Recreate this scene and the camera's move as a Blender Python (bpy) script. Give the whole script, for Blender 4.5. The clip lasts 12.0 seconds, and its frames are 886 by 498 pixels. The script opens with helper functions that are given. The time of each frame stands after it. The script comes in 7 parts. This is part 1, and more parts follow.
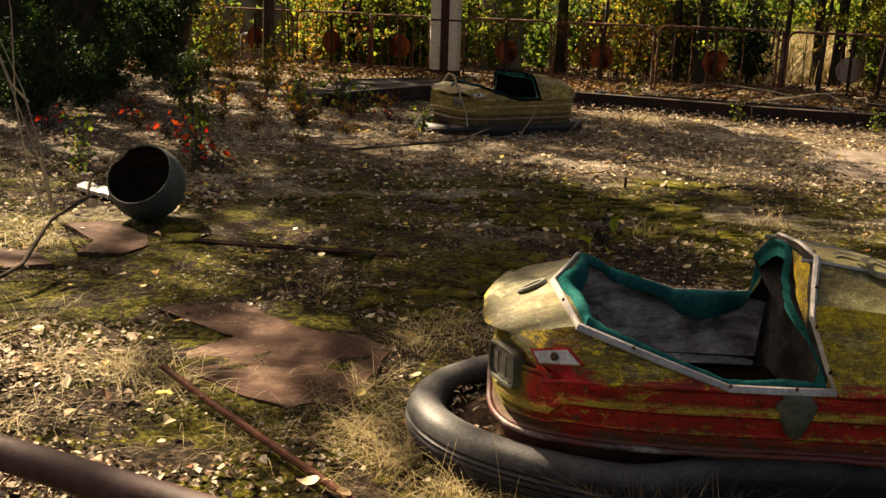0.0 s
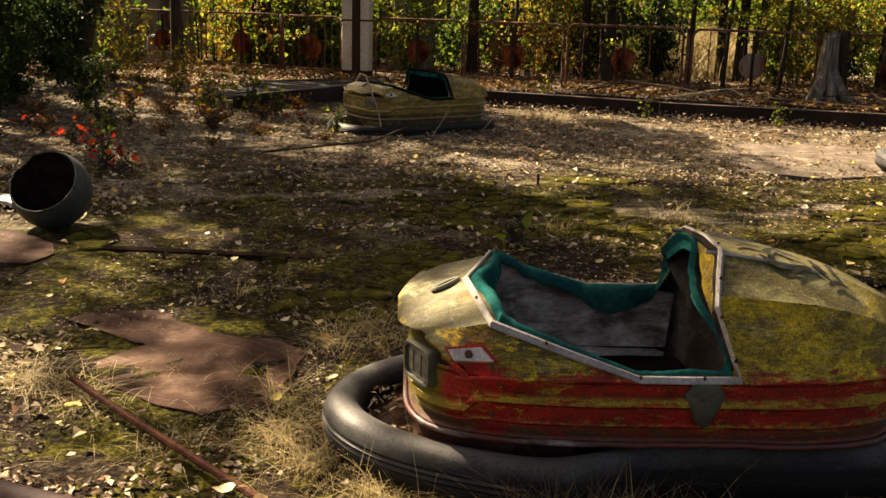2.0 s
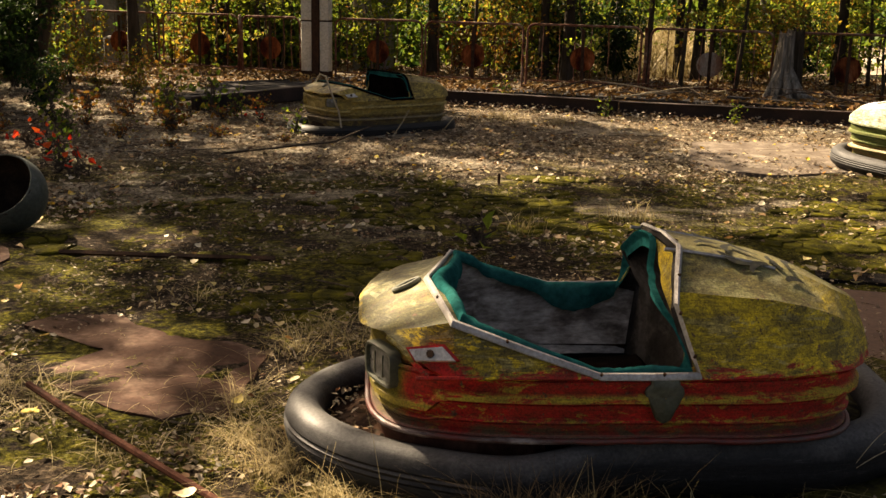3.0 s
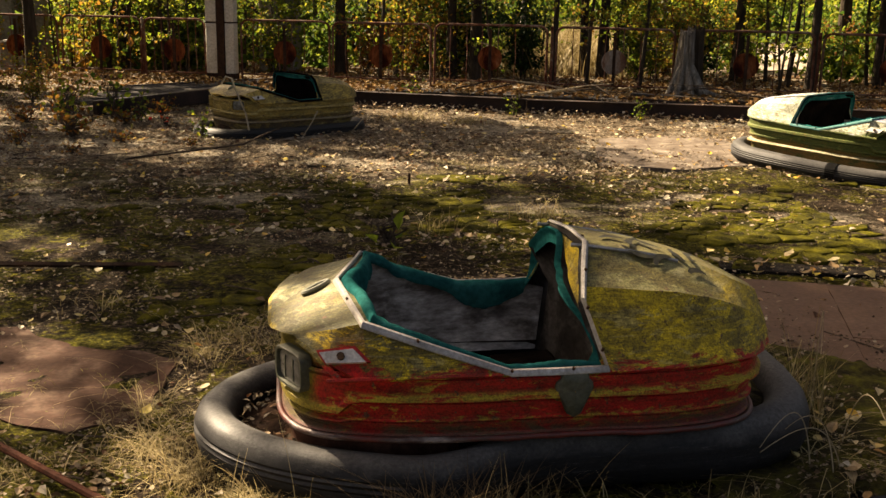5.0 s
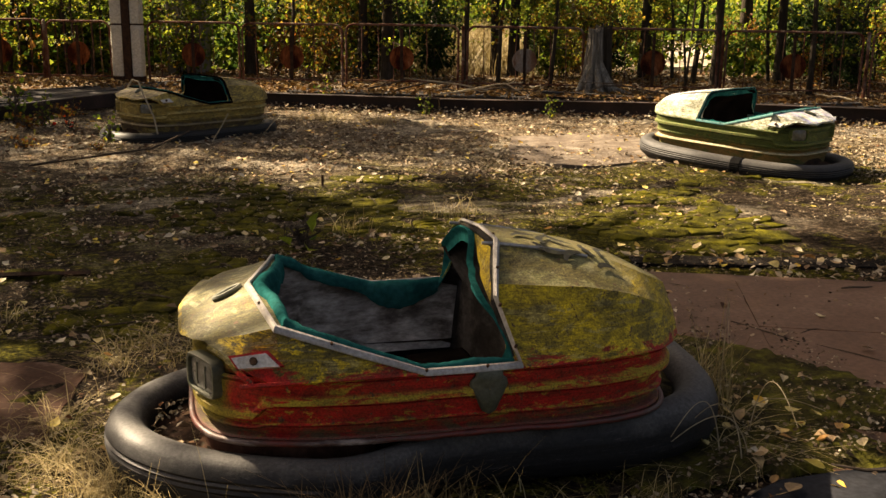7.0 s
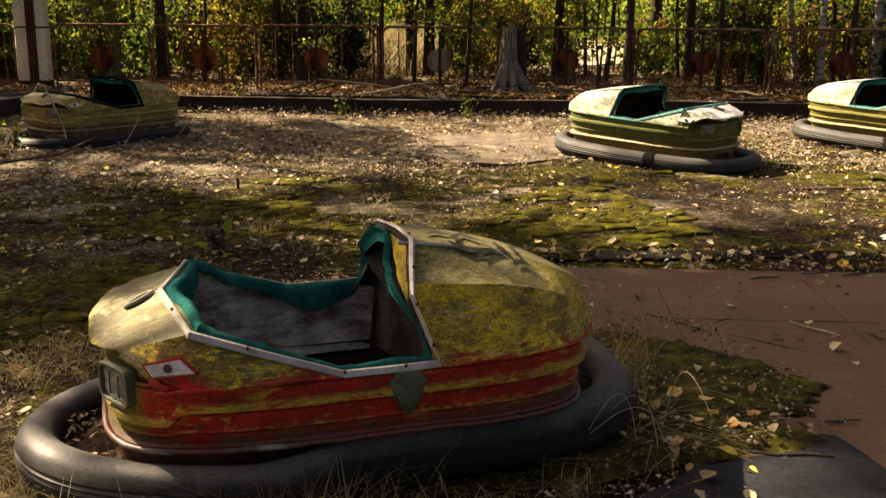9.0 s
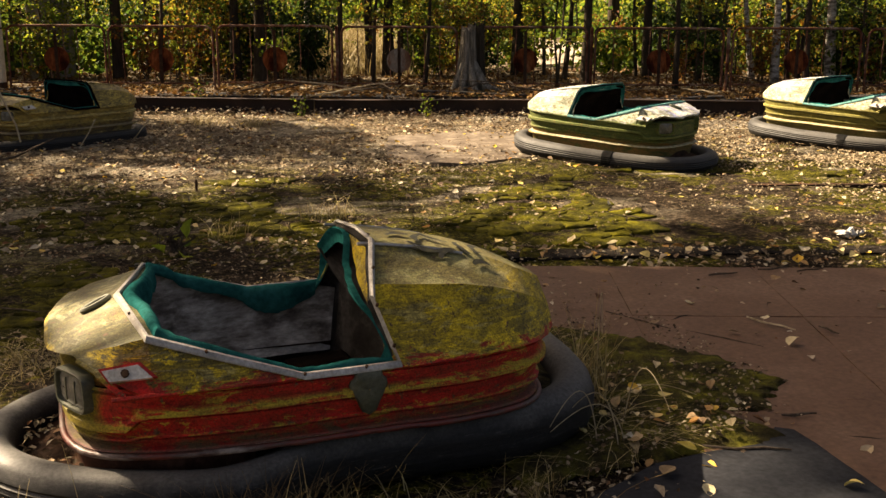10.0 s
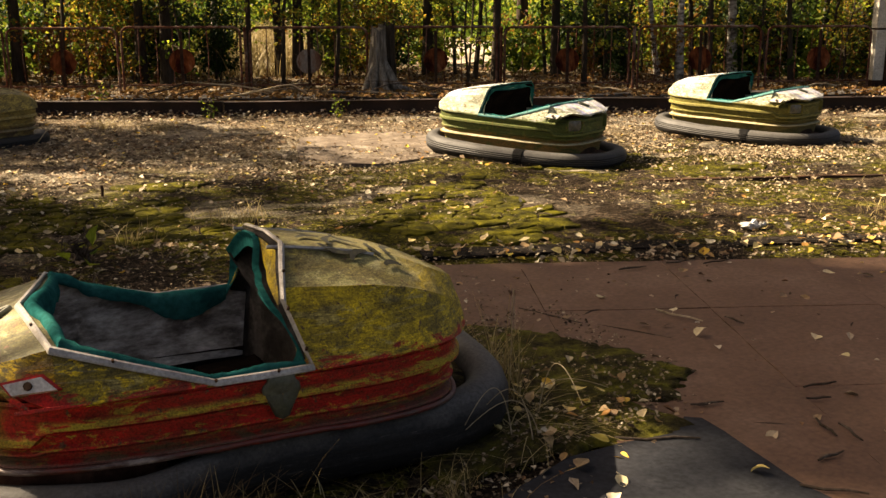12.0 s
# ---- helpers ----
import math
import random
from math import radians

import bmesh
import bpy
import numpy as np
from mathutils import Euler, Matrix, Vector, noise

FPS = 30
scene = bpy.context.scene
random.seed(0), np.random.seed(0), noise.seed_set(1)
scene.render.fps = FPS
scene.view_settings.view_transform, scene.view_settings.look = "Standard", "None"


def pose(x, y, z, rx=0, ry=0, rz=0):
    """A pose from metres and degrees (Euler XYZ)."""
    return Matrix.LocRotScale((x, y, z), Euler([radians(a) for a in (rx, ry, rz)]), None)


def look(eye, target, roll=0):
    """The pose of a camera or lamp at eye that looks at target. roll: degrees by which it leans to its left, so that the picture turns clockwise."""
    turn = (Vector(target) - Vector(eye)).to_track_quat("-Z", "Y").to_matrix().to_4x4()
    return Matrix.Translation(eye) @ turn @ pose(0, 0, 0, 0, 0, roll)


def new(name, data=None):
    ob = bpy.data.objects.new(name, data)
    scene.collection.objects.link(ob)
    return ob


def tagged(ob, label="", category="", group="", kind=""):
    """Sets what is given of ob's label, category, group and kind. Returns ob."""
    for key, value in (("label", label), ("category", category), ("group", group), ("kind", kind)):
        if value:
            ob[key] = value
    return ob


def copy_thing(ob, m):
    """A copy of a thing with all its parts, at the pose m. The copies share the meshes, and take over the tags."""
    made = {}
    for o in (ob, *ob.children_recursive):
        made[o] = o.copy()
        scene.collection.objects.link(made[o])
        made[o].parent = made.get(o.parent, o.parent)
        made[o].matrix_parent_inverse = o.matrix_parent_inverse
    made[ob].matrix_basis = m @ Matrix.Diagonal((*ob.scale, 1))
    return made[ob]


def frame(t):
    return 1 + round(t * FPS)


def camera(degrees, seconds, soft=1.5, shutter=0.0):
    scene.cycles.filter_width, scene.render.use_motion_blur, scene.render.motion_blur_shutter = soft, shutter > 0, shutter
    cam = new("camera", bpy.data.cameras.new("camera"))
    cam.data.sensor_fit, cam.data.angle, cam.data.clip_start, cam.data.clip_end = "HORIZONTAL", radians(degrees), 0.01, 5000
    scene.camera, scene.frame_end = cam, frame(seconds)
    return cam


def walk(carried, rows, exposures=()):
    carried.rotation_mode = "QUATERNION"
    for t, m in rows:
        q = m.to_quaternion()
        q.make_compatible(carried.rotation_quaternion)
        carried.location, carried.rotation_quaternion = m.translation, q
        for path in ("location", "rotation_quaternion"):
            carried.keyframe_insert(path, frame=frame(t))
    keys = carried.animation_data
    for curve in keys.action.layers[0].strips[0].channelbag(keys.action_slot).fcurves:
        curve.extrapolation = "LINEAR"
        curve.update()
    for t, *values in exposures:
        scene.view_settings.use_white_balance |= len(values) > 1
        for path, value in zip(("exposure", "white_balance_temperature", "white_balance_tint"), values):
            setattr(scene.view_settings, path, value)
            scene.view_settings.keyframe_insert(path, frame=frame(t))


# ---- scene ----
cam = camera(46.38, 12.0)
# seconds, x, y, z, heading, tilt, lean to the left
PATH = [
    (0.0, 0.0000, 0.0000, 1.5363, -0.000, -14.108, 1.834),
    (0.5, 0.0055, -0.0018, 1.5370, -1.126, -14.076, 1.737),
    (1.0, 0.0101, -0.0013, 1.5368, -2.331, -14.041, 1.652),
    (1.5, 0.0157, -0.0013, 1.5378, -3.544, -14.017, 1.564),
    (2.0, 0.0180, -0.0033, 1.5383, -4.675, -13.987, 1.519),
    (2.5, 0.0216, -0.0036, 1.5380, -5.695, -13.959, 1.457),
    (3.0, 0.0254, -0.0026, 1.5369, -6.803, -13.926, 1.381),
    (5.0, 0.0435, -0.0039, 1.5369, -11.693, -13.817, 1.041),
    (5.5, 0.0492, -0.0059, 1.5369, -12.790, -13.798, 0.936),
    (6.0, 0.0521, -0.0068, 1.5377, -13.992, -13.785, 0.866),
    (6.5, 0.0562, -0.0082, 1.5378, -15.221, -13.768, 0.809),
    (7.0, 0.0609, -0.0093, 1.5392, -16.383, -13.760, 0.723),
    (9.0, 0.0770, -0.0143, 1.5385, -20.883, -13.713, 0.400),
    (9.5, 0.0795, -0.0158, 1.5396, -21.972, -13.719, 0.341),
    (10.0, 0.0834, -0.0190, 1.5408, -23.062, -13.723, 0.267),
    (10.5, 0.0866, -0.0204, 1.5407, -24.250, -13.715, 0.197),
    (11.0, 0.0919, -0.0223, 1.5415, -25.425, -13.723, 0.127),
    (11.5, 0.0946, -0.0228, 1.5420, -26.633, -13.726, 0.067),
    (12.0, 0.0997, -0.0253, 1.5420, -27.831, -13.721, 0.005),
]


def aim(x, y, z, yaw, tilt, roll):
    a, b = radians(yaw), radians(tilt)
    way = Vector((-math.sin(a) * math.cos(b), math.cos(a) * math.cos(b), math.sin(b)))
    return look((x, y, z), Vector((x, y, z)) + way, roll)


walk(cam, [(t, aim(*row)) for t, *row in PATH], [(0.0, 2.34, 9200.0, 13.0), (12.0, 2.34, 9200.0, 13.0)])

# ---- world, sun, exposure ----
SUN_AZ, SUN_EL = 129.0, 40.0  # degrees: azimuth counted from +x towards +y
sun_way = Vector((math.cos(radians(SUN_AZ)) * math.cos(radians(SUN_EL)), math.sin(radians(SUN_AZ)) * math.cos(radians(SUN_EL)), math.sin(radians(SUN_EL))))
world = bpy.data.worlds.new("world")
scene.world = world
world.use_nodes = True
_nt = world.node_tree
_sky = _nt.nodes.new("ShaderNodeTexSky")
_sky.sky_type, _sky.sun_disc = "NISHITA", False
_sky.sun_elevation, _sky.sun_rotation = radians(SUN_EL), radians(90 - SUN_AZ)
_sky.air_density, _sky.dust_density, _sky.ozone_density = 0.5, 4.0, 0.3
_nt.links.new(_sky.outputs[0], _nt.nodes["Background"].inputs[0])
_nt.nodes["Background"].inputs[1].default_value = 0.042
sun = new("sun", bpy.data.lights.new("sun", "SUN"))
sun.data.energy, sun.data.angle, sun.data.color = 5.0, radians(0.55), (1.0, 0.94, 0.84)
sun.matrix_world = look(sun_way * 60, (0, 0, 0))


# ---- materials ----
def shader(name):
    m = bpy.data.materials.new(name)
    m.use_nodes = True
    nt = m.node_tree
    return m, nt, nt.nodes["Principled BSDF"]


def node(nt, kind, **values):
    n = nt.nodes.new(kind)
    for key, value in values.items():
        if key in n.inputs:
            n.inputs[key].default_value = value
        elif key == "operation":
            n.operation = value
        elif key == "blend_type":
            n.blend_type = value
        elif key == "data_type":
            n.data_type = value
    return n


def coords(nt, scale=(1, 1, 1), space="Object"):
    tc = nt.nodes.new("ShaderNodeTexCoord")
    mp = node(nt, "ShaderNodeMapping")
    mp.inputs["Scale"].default_value = scale
    nt.links.new(tc.outputs[space], mp.inputs[0])
    return mp.outputs[0]


def noise_tex(nt, vec, scale, detail=5.0, rough=0.6, distortion=0.0):
    n = node(nt, "ShaderNodeTexNoise", Scale=scale, Detail=detail, Roughness=rough, Distortion=distortion)
    nt.links.new(vec, n.inputs["Vector"])
    return n.outputs["Fac"]


def ramp(nt, fac, *stops):
    r = nt.nodes.new("ShaderNodeValToRGB")
    el = r.color_ramp.elements
    while len(el) < len(stops):
        el.new(0.5)
    for e, (p, c) in zip(el, stops):
        e.position, e.color = p, (*c, 1) if len(c) == 3 else c
    nt.links.new(fac, r.inputs[0])
    return r.outputs[0]


def grey(nt, fac, lo, hi):
    return ramp(nt, fac, (lo, (0, 0, 0)), (hi, (1, 1, 1)))


def mix(nt, fac, a, b, blend="MIX"):
    n = nt.nodes.new("ShaderNodeMix")
    n.data_type, n.blend_type = "RGBA", blend
    for src, sock in ((fac, n.inputs[0]), (a, n.inputs[6]), (b, n.inputs[7])):
        if isinstance(src, (int, float)):
            sock.default_value = src
        elif isinstance(src, tuple):
            sock.default_value = (*src, 1)
        else:
            nt.links.new(src, sock)
    return n.outputs[2]


def times(nt, a, b, op="MULTIPLY"):
    n = nt.nodes.new("ShaderNodeMath")
    n.operation = op
    for src, sock in ((a, n.inputs[0]), (b, n.inputs[1])):
        if isinstance(src, (int, float)):
            sock.default_value = src
        else:
            nt.links.new(src, sock)
    return n.outputs[0]


def finish(nt, bsdf, colour, rough=0.8, bump=None, strength=0.3, distance=0.01, metallic=0.0):
    if isinstance(colour, tuple):
        bsdf.inputs["Base Color"].default_value = (*colour, 1)
    else:
        nt.links.new(colour, bsdf.inputs["Base Color"])
    if isinstance(rough, (int, float)):
        bsdf.inputs["Roughness"].default_value = rough
    else:
        nt.links.new(rough, bsdf.inputs["Roughness"])
    bsdf.inputs["Metallic"].default_value = metallic
    # rough, dusty surfaces have hardly any sheen of their own
    dull = rough if isinstance(rough, (int, float)) else 0.65
    bsdf.inputs["Specular IOR Level"].default_value = 0.5 if dull < 0.58 else 0.25 if dull < 0.74 else 0.04
    if bump is not None:
        b = node(nt, "ShaderNodeBump", Strength=strength, Distance=distance)
        nt.links.new(bump, b.inputs["Height"])
        nt.links.new(b.outputs[0], bsdf.inputs["Normal"])


def worn(name, colours, scale=6.0, rough=0.75, bump=0.3, fine=60.0, distance=0.004, stretch=(1, 1, 1), metallic=0.0):
    """A worn surface: colours along a coarse noise, dirtied by a fine one."""
    m, nt, bsdf = shader(name)
    v = coords(nt, stretch)
    a = noise_tex(nt, v, scale, 8, 0.65, 0.3)
    b = noise_tex(nt, v, fine, 4, 0.6)
    k = len(colours)
    c = ramp(nt, a, *[(0.28 + 0.44 * i / max(1, k - 1), col) for i, col in enumerate(colours)])
    d = ramp(nt, b, (0.3, (0.62, 0.6, 0.57)), (0.7, (1.12, 1.1, 1.08)))
    finish(nt, bsdf, mix(nt, 1.0, c, d, "MULTIPLY"), rough, b, bump, distance, metallic)
    return m


def car_paint(name, top, side, low, ridge, lip, grime, chips, split=0.433, spill=0.10, grime_amount=0.95, nose=0.0):
    """Two-tone flaked paint on a car body: a tone for faces that look up, sides, and a lower band whose pressed ridges
    are rubbed down to an older coat.
    """
    m, nt, bsdf = shader(name)
    v = coords(nt)
    vs = coords(nt, (1.2, 1.2, 4.0))
    tc = nt.nodes.new("ShaderNodeTexCoord")
    sep = nt.nodes.new("ShaderNodeSeparateXYZ")
    nt.links.new(tc.outputs["Object"], sep.inputs[0])
    x, z = sep.outputs["X"], sep.outputs["Z"]
    k, w = (0.0, 0.0, 0.0), (1.0, 1.0, 1.0)
    n1 = noise_tex(nt, v, 4.0, 10, 0.70, 0.5)
    n2 = noise_tex(nt, vs, 5.0, 10, 0.72, 0.8)
    n3 = noise_tex(nt, v, 30.0, 8, 0.72)
    n4 = noise_tex(nt, coords(nt, (2.2, 2.2, 5.0)), 3.2, 12, 0.74, 1.2)
    n5 = noise_tex(nt, coords(nt, (3.0, 3.0, 14.0)), 5.0, 10, 0.75, 1.0)
    fine = noise_tex(nt, v, 150.0, 4, 0.7)
    # where the lower colour ends: a ragged line, higher beside the lamps
    shift = times(nt, times(nt, n2, 0.5, "SUBTRACT"), spill * 2)
    high = times(nt, grey(nt, x, 0.50, 0.60), -0.045)
    edge = times(nt, times(nt, z, shift, "ADD"), high, "ADD")
    is_low = grey(nt, edge, split - 0.006, split + 0.006)
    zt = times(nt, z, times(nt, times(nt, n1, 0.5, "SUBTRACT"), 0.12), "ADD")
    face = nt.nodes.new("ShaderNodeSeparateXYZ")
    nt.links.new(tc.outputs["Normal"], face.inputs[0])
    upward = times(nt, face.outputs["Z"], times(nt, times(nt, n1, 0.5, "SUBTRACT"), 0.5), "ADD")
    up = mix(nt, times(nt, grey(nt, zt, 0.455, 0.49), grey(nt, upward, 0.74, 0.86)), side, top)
    up = mix(nt, 1.0, up, ramp(nt, n1, (0.30, (0.46, 0.44, 0.38)), (0.48, (0.92, 0.91, 0.87)), (0.66, (1.25, 1.23, 1.18))), "MULTIPLY")
    # dirt streaks on the top, strengthened for bands of shade
    run = grey(nt, noise_tex(nt, coords(nt, (1.1, 11.0, 3.0)), 3.0, 9, 0.72, 0.5), 0.46, 0.58)
    up = mix(nt, times(nt, times(nt, run, grey(nt, upward, 0.70, 0.85)), 0.75 * grime_amount), up, mix(nt, 1.0, side, (0.30, 0.34, 1.2), "MULTIPLY"))
    if nose:
        # dirt down the front lid, thickened for dappled shade, and pale scrapes on flanks
        lid_dirt_shade = grey(nt, noise_tex(nt, coords(nt, (0.9, 7.0, 2.0)), 2.6, 10, 0.74, 0.9), 0.37, 0.55)
        up = mix(nt, times(nt, times(nt, lid_dirt_shade, grey(nt, x, 0.20, 0.45)), 0.82), up, (0.044, 0.042, 0.016))
        scrape = grey(nt, noise_tex(nt, coords(nt, (1.5, 1.5, 6.0)), 3.2, 12, 0.70, 1.8), 0.54, 0.575)
        up = mix(nt, times(nt, scrape, 0.36), up, (0.44, 0.40, 0.235))
        rub = grey(nt, noise_tex(nt, coords(nt, (2.0, 2.0, 2.6)), 2.3, 8, 0.62, 1.4), 0.53, 0.60)
        up = mix(nt, times(nt, rub, 0.50), up, (0.115, 0.088, 0.020))
    up = mix(nt, times(nt, grey(nt, n4, 0.545, 0.565), times(nt, 1.0, grey(nt, upward, 0.70, 0.85), "SUBTRACT")), up, mix(nt, 1.0, side, (1.35, 1.3, 1.0), "MULTIPLY"))
    dn = mix(nt, 1.0, low, ramp(nt, n2, (0.30, (0.28, 0.28, 0.28)), (0.46, (0.85, 0.85, 0.85)), (0.66, (1.35, 1.3, 1.25))), "MULTIPLY")
    bands = ramp(nt, z, (0.0, k), (0.350, k), (0.357, w), (0.373, w), (0.380, k), (1.0, k))
    bands_nose = ramp(nt, z, (0.0, k), (0.306, k), (0.312, w), (0.328, w), (0.334, k), (1.0, k))
    bands = mix(nt, grey(nt, x, 0.59, 0.61), bands, bands_nose)
    dn = mix(nt, times(nt, bands, grey(nt, n5, 0.42, 0.50)), dn, ridge)
    bands = ramp(nt, z, (0.0, k), (0.280, k), (0.285, w), (0.290, w), (0.295, k), (1.0, k))
    dn = mix(nt, times(nt, bands, grey(nt, n5, 0.50, 0.56)), dn, ridge)
    dn = mix(nt, times(nt, grey(nt, n4, 0.555, 0.585), 0.85), dn, ridge)
    if nose:
        front = times(nt, x, times(nt, times(nt, n1, 0.5, "SUBTRACT"), 0.20), "ADD")
        dn = mix(nt, times(nt, grey(nt, front, 0.665, 0.70), nose), dn, mix(nt, 1.0, side, (0.42, 0.44, 0.8), "MULTIPLY"))
    c = mix(nt, is_low, dn, up)
    lips = ramp(nt, z, (0.0, k), (0.222, k), (0.226, w), (0.238, w), (0.242, k), (1.0, k))
    c = mix(nt, grey(nt, n3, 0.610, 0.63), c, chips)
    # grime: soft clouds broken up by fine scratches
    cloud = grey(nt, noise_tex(nt, v, 2.6, 8, 0.66, 0.6), 0.40, 0.54)
    streak = grey(nt, noise_tex(nt, coords(nt, (4.0, 4.0, 8.0)), 4.0, 12, 0.80, 1.2), 0.42, 0.60)
    speck = grey(nt, noise_tex(nt, v, 24.0, 10, 0.8), 0.42, 0.58)
    scratch = grey(nt, noise_tex(nt, coords(nt, (2.2, 2.2, 26.0)), 4.5, 9, 0.75, 1.6), 0.47, 0.55)
    low_keep = times(nt, 0.50, times(nt, is_low, 0.50), "ADD")
    c = mix(nt, times(nt, times(nt, times(nt, cloud, streak), grime_amount), low_keep), c, grime)
    c = mix(nt, times(nt, times(nt, times(nt, speck, streak), grime_amount * 0.55), low_keep), c, grime)
    c = mix(nt, times(nt, times(nt, times(nt, scratch, cloud), grime_amount * 0.75), low_keep), c, grime)
    # rubbed and rusted strip along the bottom lip
    strip = ramp(nt, times(nt, z, times(nt, times(nt, n1, 0.5, "SUBTRACT"), 0.16), "ADD"), (0.0, w), (0.250, w), (0.285, k), (1.0, k))
    c = mix(nt, times(nt, strip, grey(nt, n2, 0.40, 0.52)), c, mix(nt, n3, grime, chips))
    c = mix(nt, times(nt, lips, grey(nt, n5, 0.36, 0.52)), c, lip)
    scuff = grey(nt, noise_tex(nt, coords(nt, (2.5, 2.5, 70.0)), 5.0, 7, 0.7, 0.6), 0.56, 0.62)
    c = mix(nt, times(nt, times(nt, scuff, grey(nt, n1, 0.45, 0.6)), 0.22), c, lip)
    c = mix(nt, 1.0, c, ramp(nt, fine, (0.34, (0.45, 0.43, 0.40)), (0.5, (1.0, 1.0, 1.0)), (0.66, (1.45, 1.42, 1.36))), "MULTIPLY")
    finish(nt, bsdf, c, ramp(nt, n1, (0.3, (0.55,) * 3), (0.7, (0.85,) * 3)), times(nt, n3, times(nt, fine, 0.4), "ADD"), 0.5, 0.004)
    return m


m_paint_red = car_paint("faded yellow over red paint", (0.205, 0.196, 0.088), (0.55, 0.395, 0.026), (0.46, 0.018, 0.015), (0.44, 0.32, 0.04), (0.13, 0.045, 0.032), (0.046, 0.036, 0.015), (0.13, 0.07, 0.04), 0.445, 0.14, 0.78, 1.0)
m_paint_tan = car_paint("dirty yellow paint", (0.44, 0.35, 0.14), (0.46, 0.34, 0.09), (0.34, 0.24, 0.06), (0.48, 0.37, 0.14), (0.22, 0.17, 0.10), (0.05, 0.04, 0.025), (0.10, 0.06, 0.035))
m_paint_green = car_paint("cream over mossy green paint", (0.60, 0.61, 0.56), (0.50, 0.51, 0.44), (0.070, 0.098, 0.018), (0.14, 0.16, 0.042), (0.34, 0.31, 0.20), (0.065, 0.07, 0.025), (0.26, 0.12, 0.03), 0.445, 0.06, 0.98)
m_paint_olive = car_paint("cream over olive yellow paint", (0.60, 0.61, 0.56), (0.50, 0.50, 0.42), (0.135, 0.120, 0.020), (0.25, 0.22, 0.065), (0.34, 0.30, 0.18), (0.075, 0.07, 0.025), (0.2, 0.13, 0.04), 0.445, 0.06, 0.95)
def rubber(name, base, dust, amount):
    """Perished rubber, dust and painted sunlight paling what faces up, and scuffs all over."""
    m, nt, bsdf = shader(name)
    v = coords(nt)
    face = nt.nodes.new("ShaderNodeSeparateXYZ")
    tc = nt.nodes.new("ShaderNodeTexCoord")
    nt.links.new(tc.outputs["Normal"], face.inputs[0])
    big, fine = noise_tex(nt, v, 4.0, 8, 0.65, 0.4), noise_tex(nt, v, 90.0, 4, 0.65)
    streak = noise_tex(nt, coords(nt, (3.0, 3.0, 30.0)), 4.0, 8, 0.7, 0.6)
    lying = times(nt, face.outputs["Z"], times(nt, times(nt, big, 0.5, "SUBTRACT"), 1.6), "ADD")
    c = mix(nt, 1.0, base, ramp(nt, streak, (0.35, (0.6, 0.6, 0.62)), (0.65, (1.7, 1.65, 1.6))), "MULTIPLY")
    # paler up-facing rubber stands for sun on the dusty top
    c = mix(nt, times(nt, grey(nt, lying, 0.30, 0.95), amount), c, dust)
    c = mix(nt, times(nt, grey(nt, streak, 0.60, 0.68), 0.35), c, dust)
    c = mix(nt, 1.0, c, ramp(nt, fine, (0.32, (0.6, 0.6, 0.6)), (0.68, (1.25, 1.25, 1.25))), "MULTIPLY")
    finish(nt, bsdf, c, ramp(nt, big, (0.3, (0.5,) * 3), (0.7, (0.8,) * 3)), times(nt, fine, streak, "ADD"), 0.3, 0.003)
    return m


m_rubber = rubber("weathered rubber", (0.008, 0.0079, 0.0082), (0.115, 0.109, 0.102), 0.68)
m_rubber_dark = rubber("dark rubber", (0.009, 0.009, 0.009), (0.05, 0.045, 0.038), 0.4)
m_rubber_grey = rubber("grey rubber paled on top for sun", (0.011, 0.0106, 0.0104), (0.095, 0.090, 0.083), 0.6)
m_teal = worn("teal vinyl cloth", ((0.004, 0.045, 0.045), (0.008, 0.085, 0.082), (0.02, 0.13, 0.12)), 7.0, 0.6, 0.5, 40.0, 0.006)
m_trim = worn("dull aluminium trim", ((0.22, 0.21, 0.20), (0.38, 0.36, 0.34), (0.50, 0.48, 0.46)), 9.0, 0.45, 0.2, 90.0, 0.002, metallic=0.55)
m_tub = worn("stained grey tub", ((0.010, 0.008, 0.007), (0.19, 0.165, 0.148), (0.60, 0.565, 0.54), (0.90, 0.87, 0.85)), 4.2, 0.8, 0.6, 45.0, 0.005, (0.8, 0.8, 2.0))
m_dark = worn("dark rusty iron", ((0.018, 0.013, 0.011), (0.045, 0.026, 0.018), (0.09, 0.045, 0.026)), 8.0, 0.8, 0.5, 60.0)
m_beam = worn("brown painted beam", ((0.010, 0.006, 0.005), (0.022, 0.012, 0.009), (0.045, 0.024, 0.018)), 3.0, 0.7, 0.4, 40.0)
m_white = worn("weathered white panel", ((0.34, 0.32, 0.26), (0.55, 0.52, 0.44), (0.62, 0.60, 0.53)), 3.0, 0.7, 0.2, 30.0)
m_bark = worn("dark bark", ((0.02, 0.016, 0.012), (0.045, 0.036, 0.027), (0.08, 0.065, 0.05)), 4.0, 0.95, 1.0, 25.0, 0.03, (1, 1, 0.25))
m_plate = worn("red-brown floor plate", ((0.082, 0.043, 0.025), (0.108, 0.058, 0.035), (0.150, 0.090, 0.060)), 1.3, 0.72, 0.12, 40.0, 0.003)


